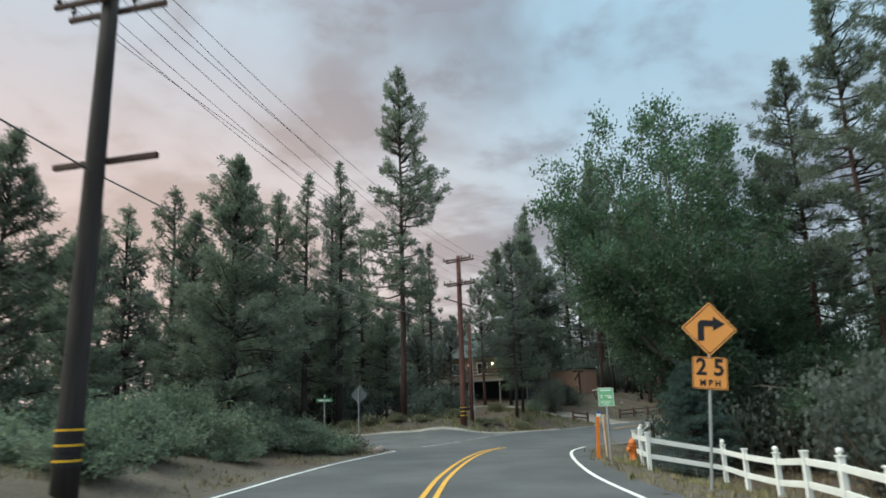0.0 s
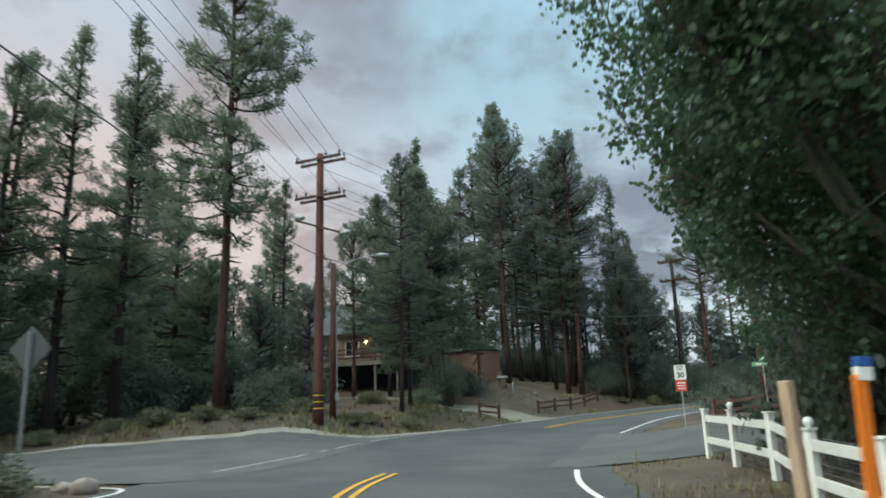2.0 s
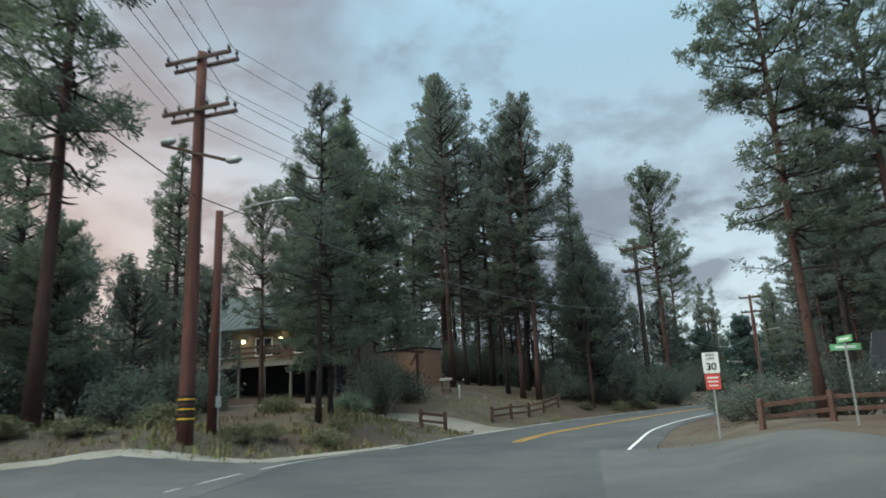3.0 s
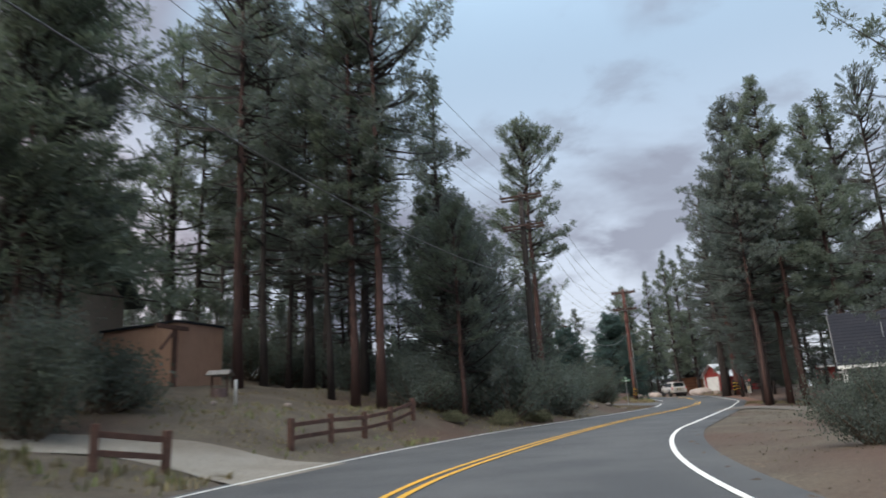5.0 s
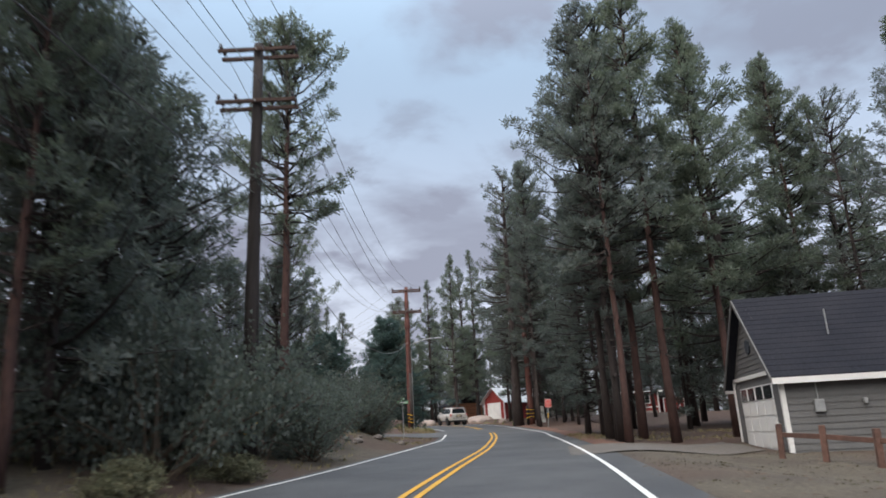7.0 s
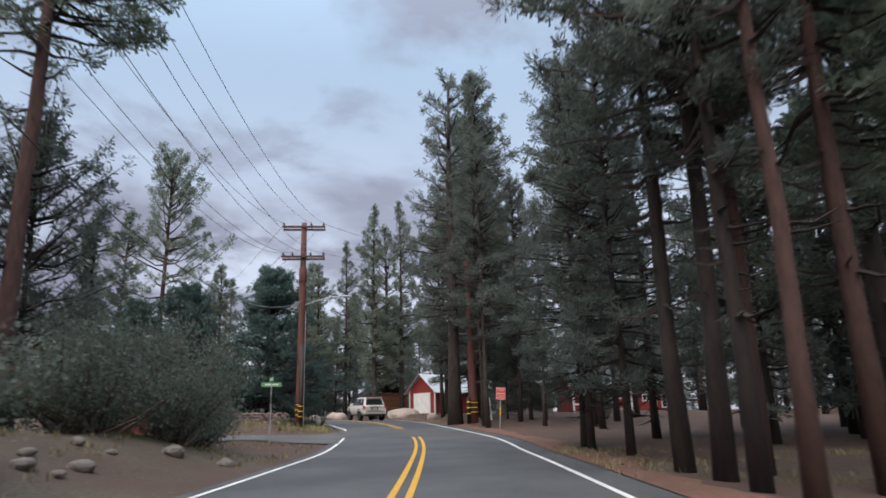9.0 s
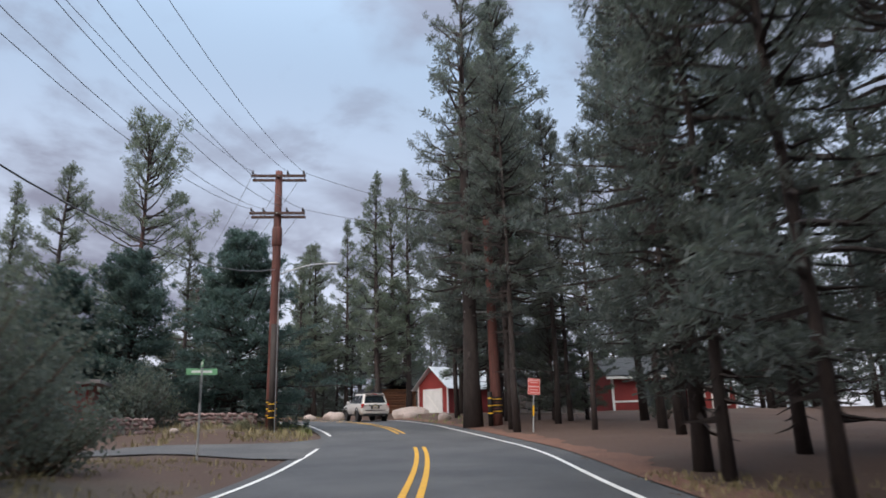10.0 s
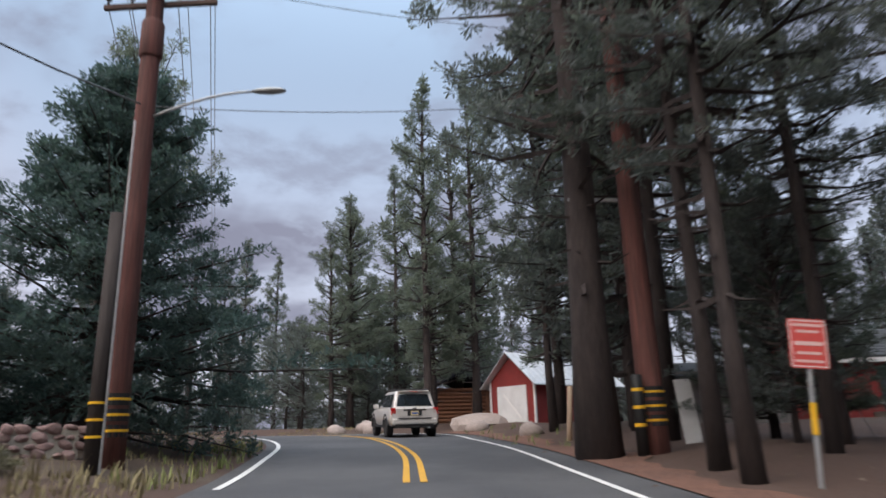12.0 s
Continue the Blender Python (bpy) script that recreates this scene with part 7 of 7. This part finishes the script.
# ---------------------------------------------------------------- the silver car
M_CAR = material("silver_car_paint", (0.66, 0.63, 0.61), 0.35, 0.35, grain=0.04, grain_scale=60, blotch=0.2, blotch_scale=2, second=(0.6, 0.57, 0.55), coat=0.5)
M_CARDARK = material("black_plastic_trim", (0.022, 0.022, 0.024), 0.6, grain=0.1)
M_TYRE = material("tyre_rubber", (0.018, 0.018, 0.019), 0.85, grain=0.2)
M_RIM = material("dark_alloy", (0.12, 0.12, 0.125), 0.35, 0.8)
M_CARGLASS = material("tinted_car_glass", (0.012, 0.017, 0.022), 0.06, spec=0.7)
M_TAIL = material("red_tail_lamp", (0.45, 0.02, 0.02), 0.2, coat=0.5)
M_CHROME = material("chrome_badge", (0.6, 0.6, 0.6), 0.15, 1.0)
M_PLATE = material("number_plate", (0.68, 0.55, 0.30), 0.5)


def loft(sections, mat_rings=None):
    """A skin through closed rings of points, capped at both ends."""
    g = Geo()
    n = len(sections[0])
    verts = [p for s in sections for p in s]
    faces = [(i * n + k, i * n + (k + 1) % n, (i + 1) * n + (k + 1) % n, (i + 1) * n + k) for i in range(len(sections) - 1) for k in range(n)]
    faces += [tuple(reversed(range(n))), tuple(range((len(sections) - 1) * n, len(sections) * n))]
    return g.add(verts, faces)


def ring(x, half, z0, z1, bulge=0.03, corner=0.10):
    """A body section at x: lower edge, bulging flank, shoulder."""
    pts = [(half - corner, z0), (half - 0.02, z0 + 0.08), (half + bulge, z0 + (z1 - z0) * 0.45), (half + bulge * 0.6, z0 + (z1 - z0) * 0.78), (half - 0.05, z1 - 0.03), (half - 0.16, z1)]
    return [Vector((x, y, z)) for y, z in pts] + [Vector((x, -y, z)) for y, z in reversed(pts)]


def build_suv():
    # local +x is forward, the rear bumper at x = -2.4
    x0, y0 = 77.1, 103.9
    car = thing("suv_car", Matrix.Translation((x0, y0, float(lay(x0, y0)[0][0]) + 0.004)) @ Matrix.Rotation(math.atan2(0.84, 0.54), 4, "Z") @ Matrix.Rotation(radians(-2.0), 4, "Y"), "silver four-door SUV with roof rack on the road", "car")
    lower = loft([ring(-2.36, 0.86, 0.56, 1.06, 0.0), ring(-2.28, 0.915, 0.46, 1.12), ring(-1.9, 0.94, 0.42, 1.15), ring(-0.6, 0.945, 0.40, 1.12), ring(0.9, 0.945, 0.40, 1.10), ring(1.5, 0.94, 0.42, 1.10), ring(2.1, 0.915, 0.44, 1.02), ring(2.36, 0.80, 0.50, 0.92, 0.0)])
    body = part("body", lower, M_CAR, car, smooth=True)
    body.data.set_sharp_from_angle(angle=radians(35))

    def gh(x, half, z):
        return [Vector((x, half, z)), Vector((x, -half, z))]
    # greenhouse: lower ring at the shoulder, upper ring at the roof
    low = [(-2.26, 0.80), (-1.9, 0.86), (0.1, 0.86), (0.95, 0.80)]
    roofp = [(-2.05, 0.66), (-1.8, 0.69), (-0.1, 0.69), (0.28, 0.64)]
    g = Geo()
    secs = []
    for (xa, ha), (xb, hb) in zip(low, roofp):
        secs.append([Vector((xa, ha, 1.09)), Vector((xb, hb + 0.02, 1.66)), Vector((xb, hb - 0.07, 1.735)), Vector((xb, -hb + 0.07, 1.735)), Vector((xb, -hb - 0.02, 1.66)), Vector((xa, -ha, 1.09))])
    part("cabin", loft(secs), M_CAR, car, smooth=False, bevel=0.03)
    # glass set just proud of the cabin
    def pane(name, pts, lift):
        n = (pts[1] - pts[0]).cross(pts[2] - pts[0]).normalized()
        if n.dot(Vector(lift)) < 0:
            n = -n
        outer = [p + n * 0.012 for p in pts]
        gg = Geo().add(outer + [p - n * 0.01 for p in pts], [(0, 1, 2, 3), (7, 6, 5, 4), (0, 4, 5, 1), (1, 5, 6, 2), (2, 6, 7, 3), (3, 7, 4, 0)])
        return part(name, gg, M_CARGLASS, car, "dark tinted glass", bevel=0.006)

    def lerp(a, b, u):
        return a.lerp(b, u)
    A, B = Vector((-2.26, 0.80, 1.09)), Vector((-2.05, 0.68, 1.66))
    A2, B2 = Vector((-2.26, -0.80, 1.09)), Vector((-2.05, -0.68, 1.66))
    pane("rear_window", [lerp(A, A2, 0.07) + (B - A) * 0.12, lerp(A, A2, 0.93) + (B - A) * 0.12, lerp(B, B2, 0.08) - (B - A) * 0.10, lerp(B, B2, 0.92) * 1.0 - (B - A) * 0.10][:2] + [lerp(B, B2, 0.92) - (B - A) * 0.10, lerp(B, B2, 0.08) - (B - A) * 0.10], (-1, 0, 0))
    F1, F2, G1, G2 = Vector((0.95, 0.80, 1.09)), Vector((0.95, -0.80, 1.09)), Vector((0.28, 0.66, 1.66)), Vector((0.28, -0.66, 1.66))
    pane("windscreen", [lerp(F1, F2, 0.05), lerp(F1, F2, 0.95), lerp(G1, G2, 0.95), lerp(G1, G2, 0.05)], (1, 0, 0.5))
    for s in (1, -1):
        for xa, xb, ta, tb in ((-2.10, -1.42, -1.93, -1.40), (-1.32, -0.42, -1.30, -0.40), (-0.32, 0.62, -0.30, 0.12)):
            pane("side_window", [Vector((xa, s * 0.862, 1.13)), Vector((xb, s * 0.862, 1.13)), Vector((tb, s * 0.715, 1.62)), Vector((ta, s * 0.715, 1.62))], (0, s, 0.2))
        part("mirror", Geo().box((0.62, s * 1.0, 1.18), (0.16, 0.22, 0.17)), M_CAR, car, bevel=0.03)
        part("roof_rail", Geo().tube([(-1.85, s * 0.60, 1.73), (-1.75, s * 0.60, 1.80), (0.0, s * 0.60, 1.80), (0.15, s * 0.60, 1.73)], 0.022, 8), M_CARDARK, car)
        part("tail_lamp", Geo().box((-2.29, s * 0.81, 0.98), (0.14, 0.20, 0.26)), M_TAIL, car, "red tail lamp", bevel=0.025)
        part("reflector", Geo().box((-2.405, s * 0.70, 0.60), (0.02, 0.18, 0.04)), M_TAIL, car)
        part("sill", Geo().box((0.0, s * 0.955, 0.42), (2.2, 0.06, 0.09)), M_CARDARK, car, bevel=0.02)
        part("headlamp", Geo().box((2.26, s * 0.70, 0.86), (0.16, 0.34, 0.16)), M_CARGLASS, car, bevel=0.03)
        part("door_handle", Geo().box((-0.55, s * 0.985, 1.0), (0.2, 0.03, 0.035)), M_CAR, car, bevel=0.008)
        part("door_handle", Geo().box((0.35, s * 0.985, 1.0), (0.2, 0.03, 0.035)), M_CAR, car, bevel=0.008)
        for wx in (-1.42, 1.42):
            arch = Geo().tube([(wx + 0.47 * math.cos(a), s * 0.955, 0.40 + 0.47 * math.sin(a)) for a in np.linspace(-0.1, math.pi + 0.1, 13)], 0.045, 6)
            part("wheel_arch", arch, M_CARDARK, car, "black wheel arch lip", smooth=True)
            part("wheel_well", Geo().lathe([(0.44, -0.15), (0.44, 0.06)], 20, Matrix.Translation((wx, s * 0.90, 0.41)) @ Matrix.Rotation(radians(-90 * s), 4, "X")), M_BLACK, car)
            wm = Matrix.Translation((wx, s * 0.84, 0.39)) @ Matrix.Rotation(radians(-90 * s), 4, "X")
            wheel = part("wheel", Geo().lathe([(0.24, -0.13), (0.36, -0.13), (0.388, -0.09), (0.388, 0.09), (0.36, 0.13), (0.25, 0.135), (0.24, 0.10)], 28, wm), M_TYRE, car, "black tyre", smooth=True)
            part("rim", Geo().lathe([(0.24, 0.02), (0.245, 0.12), (0.21, 0.12), (0.19, 0.07), (0.06, 0.075), (0.05, 0.11), (0.01, 0.11)], 20, wm), M_RIM, wheel, "dark alloy rim", smooth=True)
            for k in range(6):
                part("spoke", Geo().box((0, 0, 0), (0.055, 0.19, 0.03), wm @ Matrix.Rotation(radians(60 * k), 4, "Z") @ Matrix.Translation((0, 0.125, 0.095))), M_RIM, wheel)
    part("rear_bumper", Geo().box((-2.36, 0, 0.60), (0.20, 1.74, 0.20)), M_CAR, car, bevel=0.05)
    part("bumper_step", Geo().box((-2.40, 0, 0.71), (0.18, 1.30, 0.035)), M_CARDARK, car, bevel=0.01)
    part("lower_valance", Geo().box((-2.28, 0, 0.44), (0.22, 1.50, 0.16)), M_CARDARK, car, bevel=0.03)
    part("tailgate", Geo().box((-2.335, 0, 0.91), (0.06, 1.42, 0.34)), M_CAR, car, bevel=0.02)
    part("tailgate_garnish", Geo().box((-2.37, 0, 1.02), (0.03, 0.86, 0.06)), M_CHROME, car, "bright garnish over the plate", bevel=0.008)
    part("plate_recess", Geo().box((-2.369, 0, 0.90), (0.012, 0.56, 0.19)), M_CARDARK, car, bevel=0.004)
    plate = part("number_plate", Geo().box((-2.380, 0, 0.90), (0.01, 0.31, 0.155)), M_PLATE, car, "amber-tinted number plate")
    part("text_bar", Geo().box((-2.387, 0, 0.895), (0.002, 0.24, 0.06)), M_BLUE, plate)
    part("badge", Geo().box((-2.372, 0, 1.072), (0.012, 0.14, 0.05)), M_CHROME, car, bevel=0.01)
    part("rear_wiper", Geo().box((-2.22, 0.12, 1.22), (0.02, 0.5, 0.02), Matrix.Rotation(radians(18), 4, "X")), M_CARDARK, car)
    part("rear_spoiler", Geo().box((-2.06, 0, 1.715), (0.26, 1.22, 0.045)), M_CAR, car, bevel=0.015)
    part("brake_lamp", Geo().box((-2.19, 0, 1.70), (0.02, 0.28, 0.025)), M_TAIL, car)
    part("exhaust", Geo().tube([(-2.1, -0.55, 0.36), (-2.42, -0.55, 0.36)], 0.035, 10), M_STEEL, car)
    part("hitch", Geo().box((-2.38, 0, 0.40), (0.14, 0.07, 0.07)), M_CARDARK, car)
    for k in range(5):
        part("rack_bar", Geo().tube([(-1.6 + 0.36 * k, -0.62, 1.81), (-1.6 + 0.36 * k, 0.62, 1.81)], 0.016, 6), M_CARDARK, car)
    part("grille", Geo().box((2.36, 0, 0.78), (0.06, 1.0, 0.22)), M_CARDARK, car, bevel=0.02)
    part("axle", Geo().tube([(-1.42, -0.8, 0.38), (-1.42, 0.8, 0.38)], 0.05, 8), M_CARDARK, car)


build_suv()

# ---------------------------------------------------------------- grass, litter and twigs
def grass(name, n, seed, test, mat, hgt, label, width=0.010):
    """Blades scattered over stretches of the verge."""
    rng = np.random.default_rng(seed)
    x, y = rng.uniform(-30, 95, n * 14), rng.uniform(-8, 118, n * 14)
    z, d, gz = lay(x, y)
    patch = np.sin(x * 0.9 + 1.3 * np.sin(y * 0.7)) * np.sin(y * 0.8 + 0.9 * np.sin(x * 0.6)) + rng.normal(0, 0.4, len(x))
    keep = test(x, y, d) & (patch > 0.0)
    x, y, gz = x[keep][:n], y[keep][:n], gz[keep][:n]
    k = len(x)
    # each spot bears a tuft of several blades
    b = 4
    x, y, gz = (np.repeat(a, b) for a in (x, y, gz))
    x, y = x + rng.normal(0, 0.05, k * b), y + rng.normal(0, 0.05, k * b)
    th, h = rng.uniform(0, 6.283, k * b), hgt * rng.uniform(0.5, 1.4, k * b)
    lean = rng.uniform(0.1, 0.7, k * b) * h
    w = width * rng.uniform(0.7, 1.5, k * b)
    c, s = np.cos(th), np.sin(th)
    base = np.stack([x, y, gz - 0.02], 1)
    side = np.stack([-s * w, c * w, 0 * w], 1)
    mid = base + np.stack([c * lean * 0.3, s * lean * 0.3, h * 0.6], 1)
    tip = base + np.stack([c * lean, s * lean, h], 1)
    v = np.stack([base - side, base + side, mid + side * 0.7, tip, mid - side * 0.7], 1).reshape(-1, 3)
    i = np.arange(k * b)[:, None] * 5
    f = np.vstack([i + [0, 1, 2], i + [0, 2, 4], i + [4, 2, 3]])
    ob = new(name, raw_mesh(name, v, f, [mat]))
    tagged(ob, label, "grass", kind="stuff")


def off_paving(x, y):
    """True where no side street or drive lies."""
    side1 = (x < 4) & (y > 33.6) & (y < np.where(x > -9, 47.3, 47.0 + 0.36 * (x + 9)))
    drive = (x > 6) & (x < 16.4) & (y > 33) & (y < 44.5) & (y < 46.5 - 0.2 * (x - 13))
    cabin = (x > 1) & (x < 16) & (y > 57.5) & ((y - 57.5) > 0.9 * (x - 13.5)) & (y < 68.3 - 0.42 * x) & (y > 64.8 - 0.42 * x)
    apron = (x > 38) & (x < 48.5) & (y > 67.6 - 0.56 * (x - 38.4)) & (y < 72)
    street2 = (x < 61.2) & (y > 87) & (y > 87.2 + 0.85 * (55 - x)) & (y < np.where(x > 58, 91.5, 91.3 + 0.62 * (57.5 - x)))
    return ~(side1 | drive | cabin | apron | street2)


grass("dry_grass", 19000, 1, lambda x, y, d: (d > 0.7) & (d < 9) & off_paving(x, y) & ((x < 55) | (y > x + 28)) & ~((x > 15) & (x < 46) & (y < x + 38)), M_DRYGRASS, 0.12, "dry straw-coloured grass along the verges")
grass("tall_dry_grass", 2600, 2, lambda x, y, d: (d > 1.0) & (d < 6) & off_paving(x, y) & (((x > 55) & (x < 63) & (y > 92)) | ((x > 4) & (x < 15) & (y > 20) & (y < 34)) | ((x > -6) & (x < 9) & (y > 47) & (y < 60))), M_DRYGRASS, 0.34, "tall dry bleached grass clumps", 0.009)
grass("green_grass", 3200, 3, lambda x, y, d: (d > 0.5) & (d < 4) & off_paving(x, y) & (((x > 61.5) & (y > 92) & (y < 103) & (d < 3)) | ((x > 10) & (x < 22) & (y > 60) & (y < 68)) | ((x > -6) & (x < 10) & (y > 47) & (y < 62)) | ((x > 3) & (x < 8) & (y > 14) & (y < 30))), M_GREENGRASS, 0.2, "green grass beside the road")


grass("verge_grass", 10000, 4, lambda x, y, d: (d > 0.45) & (d < 3.2) & (x > 61.8) & (x < 70) & (y > 93.5) & (y < 104) & (x * 0.8 - y < -42), M_GREENGRASS, 0.25, "tall green and yellow grass on the verge", 0.013)


grass("bank_grass", 9000, 7, lambda x, y, d: (d > 0.8) & (d < 17) & (((x > -20) & (x < 6) & (y > 46.6) & (y < 58)) | ((x > 2) & (x < 12) & (y > 52) & (y < 62))) & off_paving(x, y), M_DRYGRASS, 0.24, "knee-high dry and green grass on the bank", 0.024)
grass("bank_green", 2600, 8, lambda x, y, d: (d > 0.8) & (d < 12) & (((x > -14) & (x < 6) & (y > 46.6) & (y < 55)) | ((x > 3) & (x < 12) & (y > 53) & (y < 60))) & off_paving(x, y), M_GREENGRASS, 0.28, "green weeds among the dry grass on the bank", 0.024)
grass("wall_grass", 5200, 11, lambda x, y, d: (d > 0.5) & (d < 9) & (x > 50) & (x < 62.5) & (y > 90.5) & (y < 97.1) & off_paving(x, y), M_DRYGRASS, 0.26, "tall golden dry grass before the stone wall", 0.02)
grass("cabin_grass", 2600, 12, lambda x, y, d: (d > 0.5) & (d < 6) & (x > 4) & (x < 14.5) & (y > 50.5) & (y < 60) & off_paving(x, y), M_DRYGRASS, 0.17, "golden dry grass beside the road before the cabin", 0.018)
grass("fence_grass", 3200, 5, lambda x, y, d: (d > 0.5) & (d < 6) & (x > 6) & (x < 26) & (y > 57) & (y < 71) & off_paving(x, y), M_GREENGRASS, 0.13, "patchy green and yellow grass round the rail fences")
grass("short_grass", 9000, 6, lambda x, y, d: (d > 0.9) & (d < 10) & (x > 17) & (x < 45) & (y > 45) & (y < 67) & (y < x + 32) & off_paving(x, y), M_TRODDEN, 0.04, "short trodden brown grass before the garage", 0.014)


def litter():
    """Small stones, cones and sticks on the ground."""
    rng = np.random.default_rng(9)
    x, y = rng.uniform(-20, 90, 42000), rng.uniform(0, 112, 42000)
    z, d, gz = lay(x, y)
    k = (d > 0.45) & (d < 12) & off_paving(x, y)
    x, y, gz = x[k][:9500], y[k][:9500], gz[k][:9500]
    n = len(x)
    s = rng.uniform(0.010, 0.030, n) * rng.choice([1, 1, 1, 1.5], n)
    a = rng.uniform(0, 6.283, n)
    long = rng.uniform(0.8, 3.5, n)
    u = np.stack([np.cos(a), np.sin(a), 0 * a], 1) * (s * long)[:, None]
    w = np.stack([-np.sin(a), np.cos(a), 0 * a], 1) * (s * 0.7)[:, None]
    c = np.stack([x, y, gz], 1)
    up = np.array([0, 0, 1.0]) * (s * 0.8)[:, None]
    v = np.stack([c - u, c + w, c + u, c - w, c + up + u * 0.2], 1).reshape(-1, 3)
    i = np.arange(n)[:, None] * 5
    f = np.vstack([i + [0, 1, 4], i + [1, 2, 4], i + [2, 3, 4], i + [3, 0, 4]])
    m = material("forest_litter", (0.10, 0.075, 0.058), 0.95, island=0.45)
    tagged(new("ground_litter", raw_mesh("ground_litter", v, f, [m])), "small stones, cones and sticks on the ground", "litter", kind="stuff")


litter()
